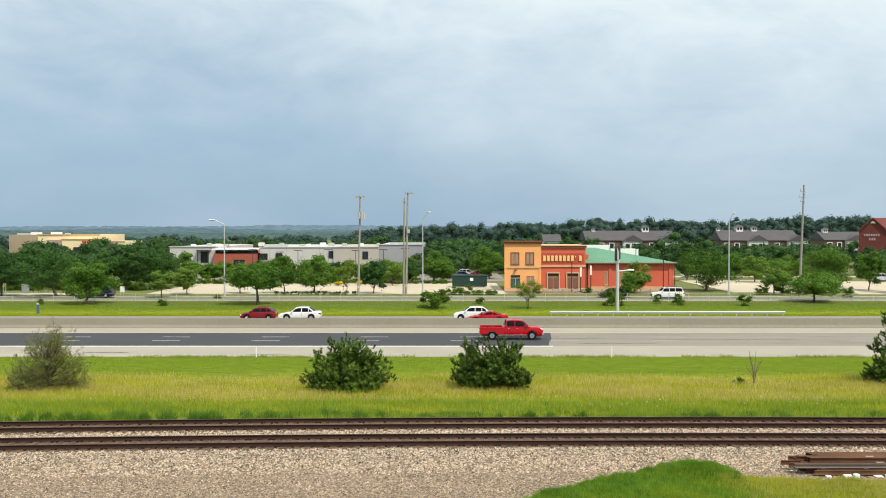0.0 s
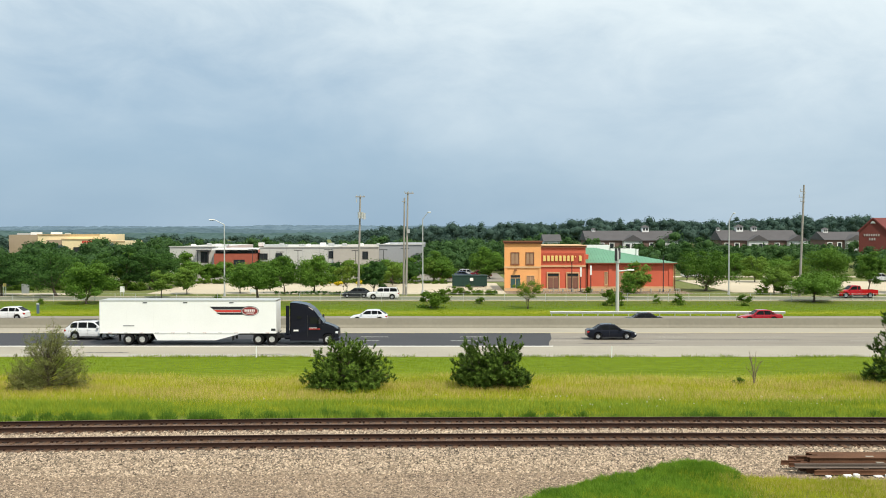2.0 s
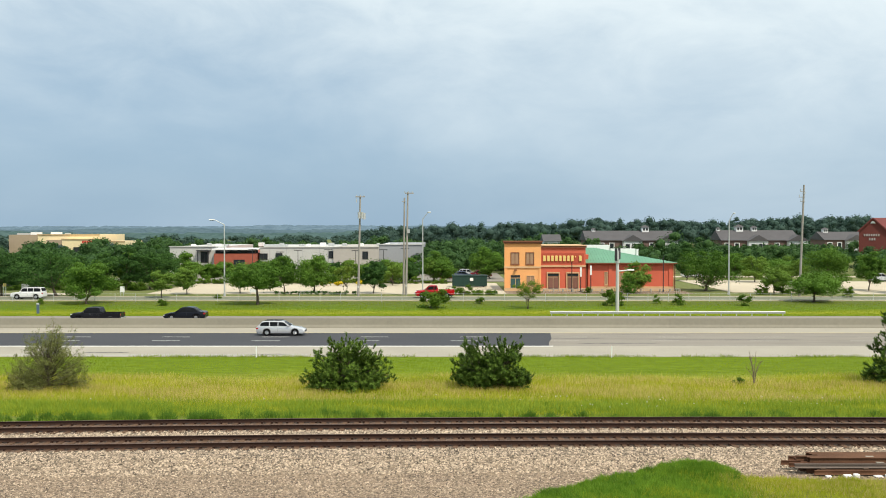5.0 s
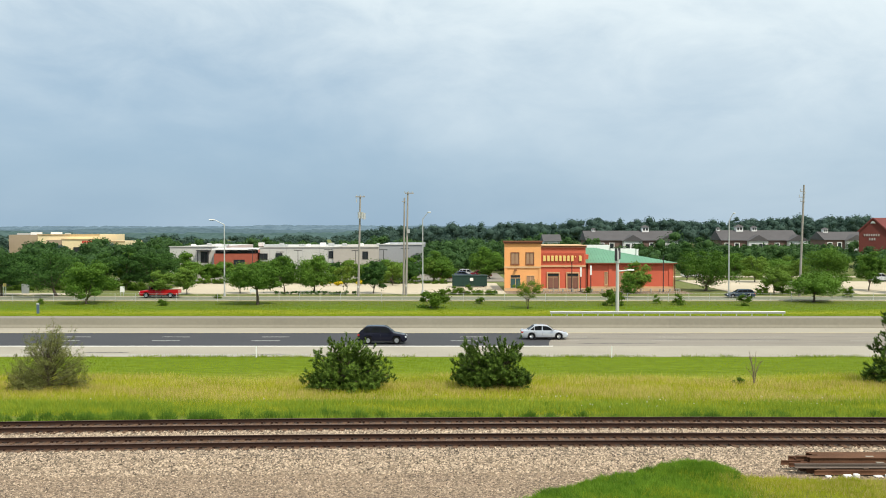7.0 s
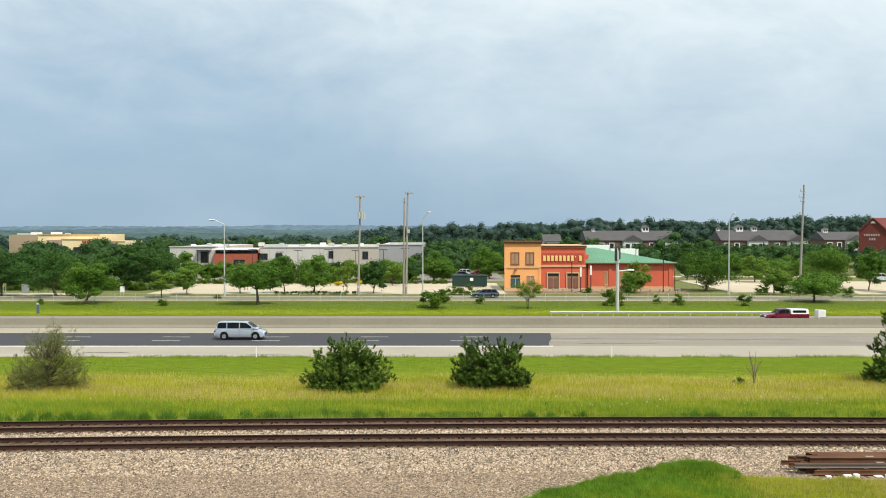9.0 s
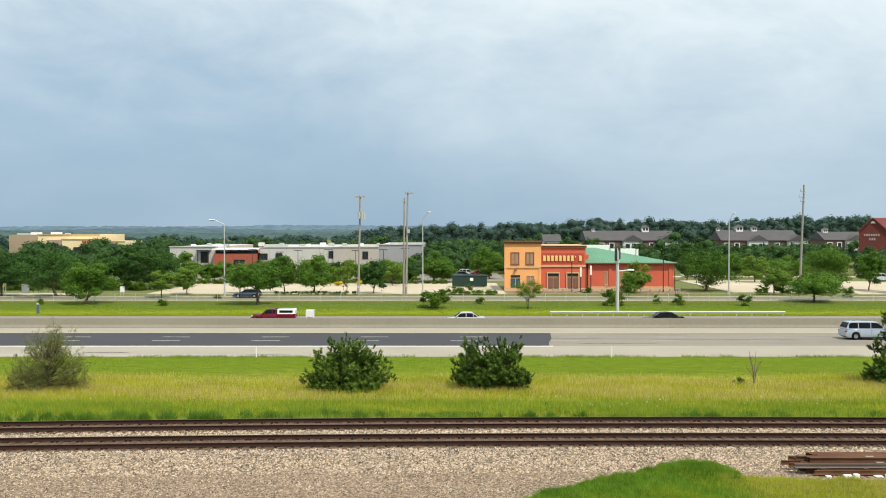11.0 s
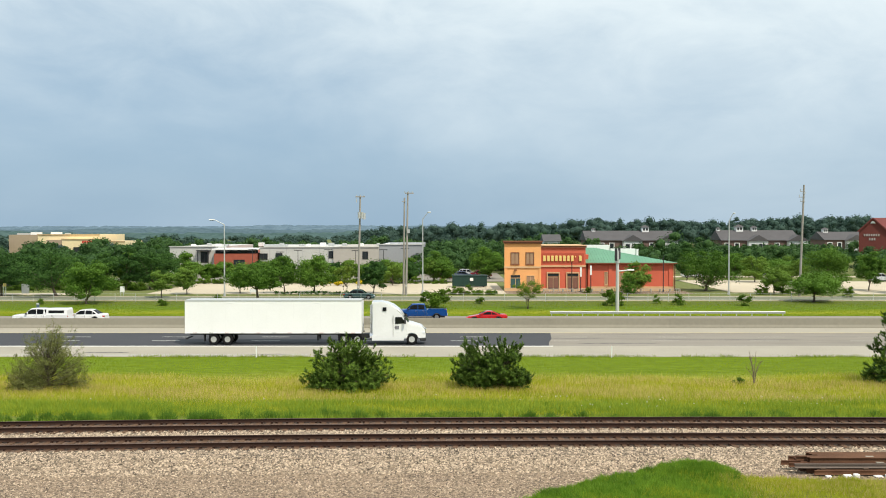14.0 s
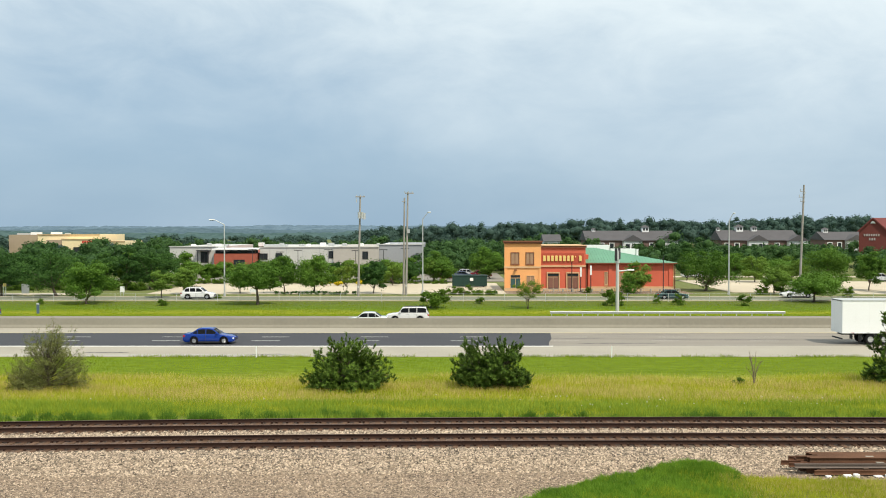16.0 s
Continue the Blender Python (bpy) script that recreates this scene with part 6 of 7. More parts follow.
# ---- grass as loose blades ----
def blades(name, label, x0, x1, y0, y1, count, height, width, mat, seed, z=None, patchy=0.0, edge=None):
    rng = np.random.default_rng(seed)
    x, y = rng.uniform(x0, x1, count), rng.uniform(y0, y1, count)
    if patchy:
        v = np.sin(x * 0.7 + np.sin(y * 1.3) * 1.5) + np.sin(x * 0.23 + 2 + y * 0.9) + np.sin(x * 1.9 + y * 2.1) * 0.6 + rng.normal(size=count) * 0.5
        k = v > patchy - 1.6
        x, y = x[k], y[k]
    if edge:
        k = edge(x, y)
        x, y = x[k], y[k]
    n = len(x)
    zz = np.interp(y, ground_y, ground_z) - 0.02 if z is None else z(x, y) - 0.02
    h_ = height * rng.uniform(0.45, 1.25, n)
    a = rng.uniform(0, 2 * math.pi, n)
    dx, dy = np.cos(a) * width, np.sin(a) * width * 0.6
    lx, ly = rng.normal(size=n) * h_ * 0.35, rng.normal(size=n) * h_ * 0.35
    p = np.stack([np.stack([x - dx, y - dy, zz], 1), np.stack([x + dx, y + dy, zz], 1),
                  np.stack([x + lx, y + ly, zz + h_], 1)], 1)
    ob = leaves(name, p.reshape(-1, 3), mat)
    return tagged(ob, label, "grass", kind="stuff")


def grassmat(name, a, b, scale=0.3):
    return material(name, a, 0.6, vary=0.12, tint=b, scale=scale, fine=5, island=0.45, through_light=0.45, spec=0.08, stretch=(0.6, 1, 1))


G_LAWN = grassmat("verge blades", (0.105, 0.195, 0.003), (0.30, 0.36, 0.008))
G_DRY = grassmat("seeding dry blades", (0.44, 0.36, 0.09), (0.76, 0.62, 0.26))
G_MID = grassmat("meadow blades", (0.24, 0.33, 0.014), (0.56, 0.54, 0.055))
G_LUSH = grassmat("lush bank blades", (0.10, 0.24, 0.020), (0.42, 0.50, 0.065), 0.5)
border = np.random.default_rng(60)


def belt(x, y):
    """How far a place lies beyond the wavering edge of the mown verge."""
    return y - 66.3 - 1.3 * np.sin(x * 0.21 + 1) - 0.9 * np.sin(x * 0.53) - 0.5 * np.sin(x * 1.3 + 2) + border.normal(size=x.shape) * 1.1


blades("verge_grass", "short bright green verge grass", -45, 45, 62, 80.8, 170000, 0.09, 0.013, G_LAWN, 1, edge=lambda x, y: belt(x, y) > -0.5)
blades("verge_grass", "green verge grass beyond the motorway", -66, 66, 119, 142, 110000, 0.13, 0.024, G_LAWN, 2)
blades("meadow_grass", "mixed green and yellow meadow grass", -40, 40, 50.5, 71, 130000, 0.32, 0.018, G_MID, 3, edge=lambda x, y: belt(x, y) < 0.8)
blades("seed_grass", "tall straw-coloured seeding meadow grass", -40, 40, 55.0, 69, 110000, 0.40, 0.011, G_DRY, 4, patchy=1.3, edge=lambda x, y: (belt(x, y) < 0.3) & (belt(x, y) > -9.5))
blades("bank_grass", "lush green grass along the ballast", -34, 34, 47.6, 56, 110000, 0.36, 0.016, G_LUSH, 5, patchy=1.0, edge=lambda x, y: y > 49.2 + 0.026 * x - 0.0011 * x * x)
G_WEED = leafmat("weed blades", (0.07, 0.17, 0.02), (0.20, 0.34, 0.05), 0.4, 0.8)


def tufts(name, label, spots, per, mat, seed, zf=land):
    """Clumps of arching blades, each at (x, y, spread, height)."""
    rng = np.random.default_rng(seed)
    P = []
    for x, y, r, h_ in spots:
        d = rng.normal(size=(per, 2)) * r * 0.5
        z = float(zf(x, y)) if zf is not land else land(y)
        k = h_ * rng.uniform(0.45, 1.1, per) * np.exp(-(d ** 2).sum(1) / (r * r))
        a = rng.uniform(0, 2 * math.pi, per)
        w = 0.014
        root = np.stack([x + d[:, 0], y + d[:, 1], np.full(per, z)], 1)
        side = np.stack([np.cos(a) * w, np.sin(a) * w * 0.6, np.zeros(per)], 1)
        tip = root + np.stack([d[:, 0] * 0.7 + rng.normal(size=per) * 0.06, d[:, 1] * 0.5, k], 1)
        P.append(np.stack([root - side, root + side, tip], 1).reshape(-1, 3))
    return tagged(leaves(name, np.concatenate(P), mat), label, "grass", kind="stuff")


rnd = random.Random(51)
clumps = []
for i in range(120):
    x = rnd.uniform(-24, 27) if i % 3 else rnd.uniform(-24, -4)
    clumps.append((x, 49.55 + 0.026 * x - 0.0011 * x * x + rnd.uniform(0, 1.3), rnd.uniform(0.18, 0.5), rnd.uniform(0.3, 0.72) * (1.0 if x < -3 else 0.7)))
tufts("edge_weeds", "dark green weed clumps at the ballast edge", clumps, 260, G_WEED, 6)


rng = np.random.default_rng(77)
dots = np.stack([np.concatenate([rng.uniform(5, 24, 36), rng.uniform(-22, 5, 8)]), rng.uniform(51.5, 56.5, 44), np.zeros(44)], 1)
dots[:, 2] = np.interp(dots[:, 1], ground_y, ground_z) + rng.uniform(0.35, 0.5, 44)
heads = np.repeat(dots, 6, 0) + rng.normal(size=(264, 3)) * 0.012
tagged(leaves("seed_heads", cards(rng, heads, 0.03), material("pale seed fluff", (0.70, 0.68, 0.58), 0.9)), "pale round seed heads above the grass", "wild flowers", kind="stuff")


blades("kerb_weeds", "ragged green weeds along the shoulder edge", -44, 44, 80.5, 81.15, 7000, 0.26, 0.022, G_LAWN, 15, patchy=1.2)


# ---- grassy mound and rail stack by the path ----
def mound_z(x, y):
    base = np.interp(y - 0.026 * x + 0.0011 * x * x, (22, 33, 37.8, 40.6), (0.72, 0.90, 0.97, 1.16))
    d = ((x - 9.9) / 1.9) ** 2 + ((y - 37.9) / 1.0) ** 2
    e = ((x - 7.5) / 7.5) ** 2 + ((y - 34.8) / 2.2) ** 2
    bumps = 0.035 * np.sin(x * 3.1 + y * 2.0) + 0.03 * np.sin(x * 6.7 - y * 3.3)
    return base + (0.30 + bumps) * np.exp(-d * 1.6) + (0.05 + bumps) * np.exp(-e * 1.4)


def mound_edge(x, y):
    w = 0.30 * np.sin(x * 2.1) + 0.22 * np.sin(x * 5.3 + 1) + 0.12 * np.sin(x * 13.1)
    left = np.interp(x, (2.0, 4.6, 6.0, 7.2, 8.6, 9.6, 10.8, 11.3, 11.8, 13.5, 30), (34.0, 36.0, 37.3, 38.0, 38.5, 39.2, 39.2, 38.2, 37.55, 37.35, 37.3))
    return (y < left + w * 0.35) & (x > 1.0)


gx, gy = np.meshgrid(np.linspace(-4, 26, 60), np.linspace(32.0, 40.0, 28), indexing="ij")
gz = mound_z(gx, gy) + np.where(mound_edge(gx, gy), 0.02, -0.22)
v = np.stack([gx, gy, gz], -1).reshape(-1, 3)
f = [(i * 28 + j, (i + 1) * 28 + j, (i + 1) * 28 + j + 1, i * 28 + j + 1) for i in range(59) for j in range(27)]
tagged(mesh_from("grass_mound", v.tolist(), f, GRASSLAND, smooth=True), "grassy mound of earth beside the gravel", "ground", kind="structure")
G_MOUND = grassmat("mound blades", (0.055, 0.17, 0.012), (0.30, 0.47, 0.05), 0.9)
ragged = np.random.default_rng(40)


def frayed(k):
    return lambda x, y: mound_edge(x, y + ragged.exponential(k, x.shape))


blades("mound_grass", "bright green tufted grass on the mound", 1.0, 12.6, 33, 39.8, 90000, 0.24, 0.015, G_MOUND, 8, z=mound_z, edge=lambda x, y: frayed(0.25)(x, y) & (x < 10.6 + ragged.exponential(0.55, x.shape)))
blades("mound_pale_grass", "lime and yellow grass among the green", 4.0, 16, 33, 38.6, 60000, 0.24, 0.012, G_MID, 10, z=mound_z, patchy=1.5, edge=frayed(0.3))
blades("mound_tuft", "tall green grass tuft on the mound", 8.4, 11.5, 37.4, 39.3, 16000, 0.30, 0.012, G_MOUND, 12, z=mound_z, patchy=0.8, edge=frayed(0.3))
blades("mound_dry_grass", "yellowing dry grass near the gravel", 10.5, 24, 33, 37.6, 42000, 0.19, 0.012, G_DRY, 9, z=mound_z, patchy=0.9, edge=frayed(0.2))
blades("mound_mixed_grass", "thin green grass near the gravel", 10.4, 24, 33, 37.6, 36000, 0.20, 0.012, G_MID, 13, z=mound_z, edge=frayed(0.2))


rnd = random.Random(52)
rim = []
for i in range(90):
    x = rnd.uniform(3.5, 11.5)
    y = float(np.interp(x, (3.5, 6.0, 7.2, 8.6, 9.6, 10.8, 11.5), (35.1, 37.2, 37.9, 38.4, 39.0, 39.0, 37.9))) - rnd.expovariate(2.2)
    rim.append((x, y, rnd.uniform(0.12, 0.3), rnd.uniform(0.18, 0.42)))
tufts("mound_clumps", "uneven clumps of longer grass on the mound", rim[::2], 150, G_WEED, 61, mound_z)
tufts("mound_clumps", "uneven clumps of longer grass on the mound", rim[1::2], 150, G_MOUND, 62, mound_z)


STACK = material("brown rusted used rail", (0.105, 0.052, 0.032), 0.9, spec=0.1, vary=0.5, scale=1.5, island=0.3)


def rail_stack():
    s = thing("rail_stack", (0, 0, 0), "stack of rusty used rails laid on timber blocks", "rail stack")
    prof = [(-0.07, 0), (0.07, 0), (0.07, 0.015), (0.012, 0.04), (0.012, 0.12), (0.036, 0.135), (0.036, 0.17), (-0.036, 0.17), (-0.036, 0.135), (-0.012, 0.12), (-0.012, 0.04), (-0.07, 0.015)]
    rnd = random.Random(3)
    # lit: lighter rust with sunlight put into the colour, for top and front rails
    lit = material("sunlit orange brown rusted rail", (0.125, 0.064, 0.038), 0.9, spec=0.1, vary=0.35, scale=1.2, fine=20)
    grey = material("grey worn rail", (0.13, 0.10, 0.083), 0.75, vary=0.25, scale=1.5)
    for tier, (y0, n, z, step, x0) in enumerate(((37.95, 9, 1.03, 0.17, 14.6), (38.15, 8, 1.245, 0.18, 13.9), (38.42, 7, 1.42, 0.15, 14.6))):
        for i in range(n):
            x = x0 + rnd.uniform(0, 0.5) * (i > 0) - (0.5 if rnd.random() < 0.25 else 0)
            flip = tier == 2
            part("rail", prismx(bmesh.new(), [(y0 + i * step + a, z + (0.17 - b if flip else b)) for a, b in prof], x, x + 11.7),
                 lit if tier == 2 or (tier == 0 and i < 2) else grey if tier == 1 and i == 0 else STACK, s)
    for i in range(7):
        for z in (0.90, 1.20):
            part("block", boxm(14.9 + i * 1.7, 15.1 + i * 1.7, 38.05, 39.5, z, z + (0.13 if z < 1 else 0.045)), TIE, s)
    for i, x in enumerate((15.0, 15.7, 16.1, 16.9, 17.35, 17.8)):
        part("pale_block", boxm(x, x + 0.22 + 0.1 * (i % 2), 37.72, 37.92, 0.93, 1.03 + 0.03 * (i % 3), bevel=0.02), WHITE, s)
    for x, y, z in ((16.9, 38.6, 1.592), (17.9, 38.9, 1.592), (17.2, 38.32, 1.42)):
        part("pale_scale", boxm(x, x + 0.3, y - 0.06, y + 0.06, z, z + 0.012), CONCRETE, s)


rail_stack()

# ---- loose stones on the ballast ----
def stones(name, count, x0, x1, y0, y1, size, seed, mat, zf):
    rng = np.random.default_rng(seed)
    x, y = rng.uniform(x0, x1, count), rng.uniform(y0, y1, count)
    bendv = 0.026 * x - 0.0011 * x * x
    z = zf(y)
    c = np.stack([x, y + bendv, z], 1)
    base = np.array([(1, 0, 0), (0, 1, 0), (-1, 0, 0), (0, -1, 0), (0.1, 0.1, 0.8), (0, 0, -0.5)])
    s = size * rng.uniform(0.5, 1.3, (count, 1, 1)) * rng.uniform(0.6, 1.3, (count, 6, 1))
    a = rng.uniform(0, 6.28, count)
    rot = np.stack([np.stack([np.cos(a), -np.sin(a), a * 0], 1), np.stack([np.sin(a), np.cos(a), a * 0], 1), np.stack([a * 0, a * 0, a * 0 + 1], 1)], 1)
    p = np.einsum("nij,kj->nki", rot, base) * s + c[:, None, :]
    tri = np.array([(0, 1, 4), (1, 2, 4), (2, 3, 4), (3, 0, 4)])
    idx = (tri[None] + np.arange(count)[:, None, None] * 6).reshape(-1)
    me = bpy.data.meshes.new(name)
    me.vertices.add(count * 6)
    me.vertices.foreach_set("co", p.astype(np.float32).ravel())
    me.loops.add(len(idx))
    me.loops.foreach_set("vertex_index", idx.astype(np.int32))
    me.polygons.add(len(idx) // 3)
    me.polygons.foreach_set("loop_start", np.arange(0, len(idx), 3, dtype=np.int32))
    me.update(calc_edges=True)
    me.materials.append(mat)
    return tagged(new(name, me), "loose pale crushed stones", "stones", kind="stuff")


bed_z = lambda y: np.interp(y, BED_Y, BED_Z)
stones("ballast_stones", 34000, -28, 28, 38.3, 41.8, 0.058, 21, STONE, bed_z)
stones("ballast_stones", 13000, -28, 28, 44.1, 45.7, 0.058, 22, STONE, bed_z)
stones("ballast_stones", 9000, -28, 28, 47.9, 49.4, 0.055, 23, STONE, bed_z)
stones("ballast_stones", 5000, -26, 26, 35.6, 38.3, 0.045, 27, STONE, lambda y: np.interp(y, (22, 33, 37.8, 40.62), (0.72, 0.90, 0.97, 1.135)))
stones("path_stones", 22000, -24, 24, 34.0, 38.2, 0.042, 24, STONE_P, lambda y: np.interp(y, (22, 33, 37.8, 40.62), (0.72, 0.90, 0.97, 1.135)))


# ---- woods and hills behind ----
def woods(name, label, spots, per, size, mat, seed, lobes=6):
    """Crowns of small leaves round dense lobed hearts."""
    rng = np.random.default_rng(seed)
    P, O = [], []
    ball = bmesh.new()
    bmesh.ops.create_icosphere(ball, subdivisions=1, radius=1.0)
    unit = [v.co.copy() for v in ball.verts]
    tris = [[v.index for v in f.verts] for f in ball.faces]
    ball.free()
    verts, faces = [], []
    for x, y, w, top in spots:
        a, b, L = crown_points(rng, w, w, top * 0.08, top, lobes, per // lobes, 0.55, 0.0, 0.16)
        a[:, 0] += x
        a[:, 1] += y
        P.append(a)
        O.append(b)
        for pos, rad in L:
            k = len(verts)
            verts += [(x + pos[0] + u.x * rad[0] * 0.66, y + pos[1] + u.y * rad[1] * 0.66, pos[2] + u.z * rad[2] * 0.66) for u in unit]
            faces += [[i + k for i in f] for f in tris]
    pts = leaves(name, cards(rng, np.concatenate(P), size, np.concatenate(O), lean=1.6), mat)
    tagged(mesh_from("woodland_heart", verts, faces, mat, smooth=True), "shaded inner boughs of " + label, "woods", kind="stuff")
    return tagged(pts, label, "woods", kind="stuff")


rnd = random.Random(9)
near_w = []
for i in range(120):
    x = rnd.uniform(-105, 50)
    y = rnd.uniform(285, 360)
    near_w.append((x, y, rnd.uniform(7, 11), rnd.uniform(5.5, 8.5)))
woods("woodland", "band of mixed green woodland behind the store", near_w, 660, 0.34, LEAF["wood"], 31)
mid_w = []
for i in range(110):
    x = rnd.uniform(-4, 24)
    y = rnd.uniform(228, 292)
    mid_w.append((x * y / 200, y, rnd.uniform(5, 9), rnd.uniform(5.0, 8.2)))
for i in range(80):
    mid_w.append((rnd.uniform(44, 130), rnd.uniform(215, 312), rnd.uniform(6, 9), rnd.uniform(4.6, 7.0)))
for i in range(60):
    mid_w.append((rnd.uniform(-135, -65), rnd.uniform(200, 300), rnd.uniform(7, 10), rnd.uniform(5.0, 7.6)))
for x, y, w, t_ in ((74, 318, 14, 9.8), (79, 322, 13, 10.2), (84, 318, 12, 9.0), (40, 318, 12, 9.5), (36, 330, 12, 10.5), (40.5, 303, 7.5, 10.2), (38.5, 296, 6, 8.4), (44.5, 306, 6.5, 8.8), (29.5, 302, 6.5, 8.6), (121, 322, 10, 7.0), (104, 300, 9, 6.5), (109, 305, 8, 5.8), (44, 300, 9, 6.0), (120, 300, 9, 5.5), (130, 310, 9, 7.5), (66, 250, 8, 5.0)):
    mid_w.append((x, y, w, t_))
for i in range(24):
    x = 46 + i * 3.5 + rnd.uniform(-0.8, 0.8)
    if not (57 < x < 63 or 99 < x < 106):
        mid_w.append((x, 316 + rnd.uniform(-3, 3), rnd.uniform(5.5, 7.5), rnd.uniform(5.2, 7.0)))
woods("woodland", "mixed green trees among the buildings", mid_w, 600, 0.32, LEAF["wood"], 32)
far_w = []
for i in range(330):
    y = rnd.uniform(520, 660)
    px = rnd.uniform(-0.09, 0.50)
    crest = float(np.interp(px, (-0.09, -0.05, 0.03, 0.09, 0.155, 0.24, 0.35, 0.46), (9.5, 12.5, 14.5, 15.5, 18.0, 17.5, 19.5, 20.5)))
    far_w.append((px * y, y, rnd.uniform(9, 17), (10.7 + (crest - 10.7) * y / 580) * rnd.uniform(0.76, 1.06)))
woods("far_woodland", "haze-tinted blue-green wooded skyline beyond the town", far_w, 960, 0.43, LEAF["wood_hazed"], 33, 9)
mid_far = []
for i in range(230):
    y = rnd.uniform(400, 760)
    px = rnd.uniform(-0.5, 0.08)
    mid_far.append((px * y, y, rnd.uniform(9, 16), rnd.uniform(3.6, 6.4) + (y - 430) * 0.003))
woods("far_woodland", "distant green haze-tinted woodland on low ground", mid_far, 360, 0.55, LEAF["wood_hazed"], 34)


def canopy(name, label, y0, y1, top, swell, cell, crown, seed, mat):
    """A wooded ridge: rising ground closed over by domed tree crowns."""
    rng = np.random.default_rng(seed)
    half = 0.52 * y1
    nx, ny = int(2 * half / (cell * 0.30)), max(8, int((y1 - y0) / (cell * 0.45)))
    X, Y = np.meshgrid(np.linspace(-half, half, nx), np.linspace(y0, y1, ny), indexing="ij")
    u = (Y - y0) / (y1 - y0)
    rise = np.clip(u / 0.7, 0, 1) ** 0.7 * np.clip((1.25 - u) / 0.3, 0, 1)
    q = X / y1 * 10
    base = (top + swell * (np.sin(q * 1.3 + seed) + 0.6 * np.sin(q * 3.1 + seed * 2) + 0.35 * np.sin(q * 8.3 + seed))) * rise
    ci, cj = np.floor(X / cell).astype(int), np.floor((Y - y0) / cell).astype(int)
    i0, j0 = ci.min() - 1, cj.min() - 1
    shape = (ci.max() - i0 + 2, cj.max() - j0 + 2)
    jx, jy, jr, jh = rng.random(shape), rng.random(shape), rng.uniform(0.5, 0.95, shape), rng.uniform(0.35, 1.0, shape)
    dome = np.zeros_like(X)
    for di in (-1, 0, 1):
        for dj in (-1, 0, 1):
            a, b = ci - i0 + di, cj - j0 + dj
            cx, cy = (ci + di + jx[a, b]) * cell, y0 + (cj + dj + jy[a, b]) * cell
            d2 = ((X - cx) ** 2 + (Y - cy) ** 2) / (jr[a, b] * cell) ** 2
            dome = np.maximum(dome, jh[a, b] * np.sqrt(np.clip(1 - d2, 0, 1)))
    Z = base + crown * dome * np.clip(rise * 2, 0, 1) - 1.0 * (rise < 0.02) + rng.normal(size=X.shape) * crown * 0.05
    v = np.stack([X, Y, Z], -1).reshape(-1, 3)
    f = [(i * ny + j, (i + 1) * ny + j, (i + 1) * ny + j + 1, i * ny + j + 1) for i in range(nx - 1) for j in range(ny - 1)]
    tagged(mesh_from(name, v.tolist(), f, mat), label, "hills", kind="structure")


# haze is painted into each ridge's colours, bluer and paler with distance
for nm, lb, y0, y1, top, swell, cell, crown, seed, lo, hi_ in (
        ("backdrop_hills_far", "distant wooded hills tinted hazy blue", 2500, 3200, 12.5, 2.0, 34, 8.5, 3, (0.085, 0.140, 0.190), (0.145, 0.205, 0.25)),
        ("backdrop_hills_mid", "wooded hills tinted blue-green for haze", 1500, 1850, 4.0, 2.2, 24, 6.5, 5, (0.060, 0.102, 0.130), (0.105, 0.155, 0.178)),
        ("backdrop_hills_near", "low green wooded rise with haze tint", 950, 1200, 1.2, 1.2, 17, 6.0, 8, (0.044, 0.084, 0.086), (0.085, 0.135, 0.126))):
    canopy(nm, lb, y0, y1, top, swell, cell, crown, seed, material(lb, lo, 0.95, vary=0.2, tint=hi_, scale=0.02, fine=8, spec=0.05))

# row of trees between the two car parks
rnd = random.Random(17)
for i in range(17):
    tree(("light", "oak", "oak", "light", "dark")[i % 5], -50 + i * 3.15 + rnd.uniform(-0.8, 0.8), 193 + rnd.uniform(-1, 1), 0.0, rnd.uniform(4.2, 6.0), rnd.uniform(4.0, 5.4), rnd.uniform(0.7, 1.3))
for i in range(16):
    tree("bush", -86 + i * 2.2 + rnd.uniform(-0.6, 0.6), 168.5 + rnd.uniform(-1, 1.5), 0.0, rnd.uniform(2.6, 3.8), rnd.uniform(1.6, 2.8), 0.1)
for i in range(12):
    tree(("dark", "dark", "oak")[i % 3], -92 + i * 4.0 + rnd.uniform(-1, 1), 182 + rnd.uniform(-3, 3), 0.0, rnd.uniform(5.5, 7.5), rnd.uniform(5.5, 7.6), rnd.uniform(0.6, 1.2))

for i in range(30):
    tree("bush", -56 + i * 1.95 + rnd.uniform(-0.5, 0.5), 188.0 + rnd.uniform(-0.6, 0.6), 0.0, rnd.uniform(1.9, 2.8), rnd.uniform(1.0, 1.9), 0.1)

# yellow shrubs in the car park planting and low hedge
for x, y, w in ((-21.8, 181, 2.6), (-19.6, 181.5, 1.8), (-15.5, 181, 1.6)):
    TREE_COUNT[0] += 1
    rng = np.random.default_rng(TREE_COUNT[0])
    t = thing("flowering_shrub", (x, y, 0.05), "bright yellow flowering shrub in the car park", "shrub", "yellow shrubs")
    pts, out, L = crown_points(rng, w, w, 0.0, 1.0, 10, 170, 0.5)
    part("stem", limb_mesh(0.2, L, 0.03, 0, rng), BARK, t)
    leaves("crown", cards(rng, pts[pts[:, 2] > 0], 0.10, out[pts[:, 2] > 0]), leafmat("yellow blossom", (0.75, 0.58, 0.02), (0.9, 0.75, 0.04)), t)
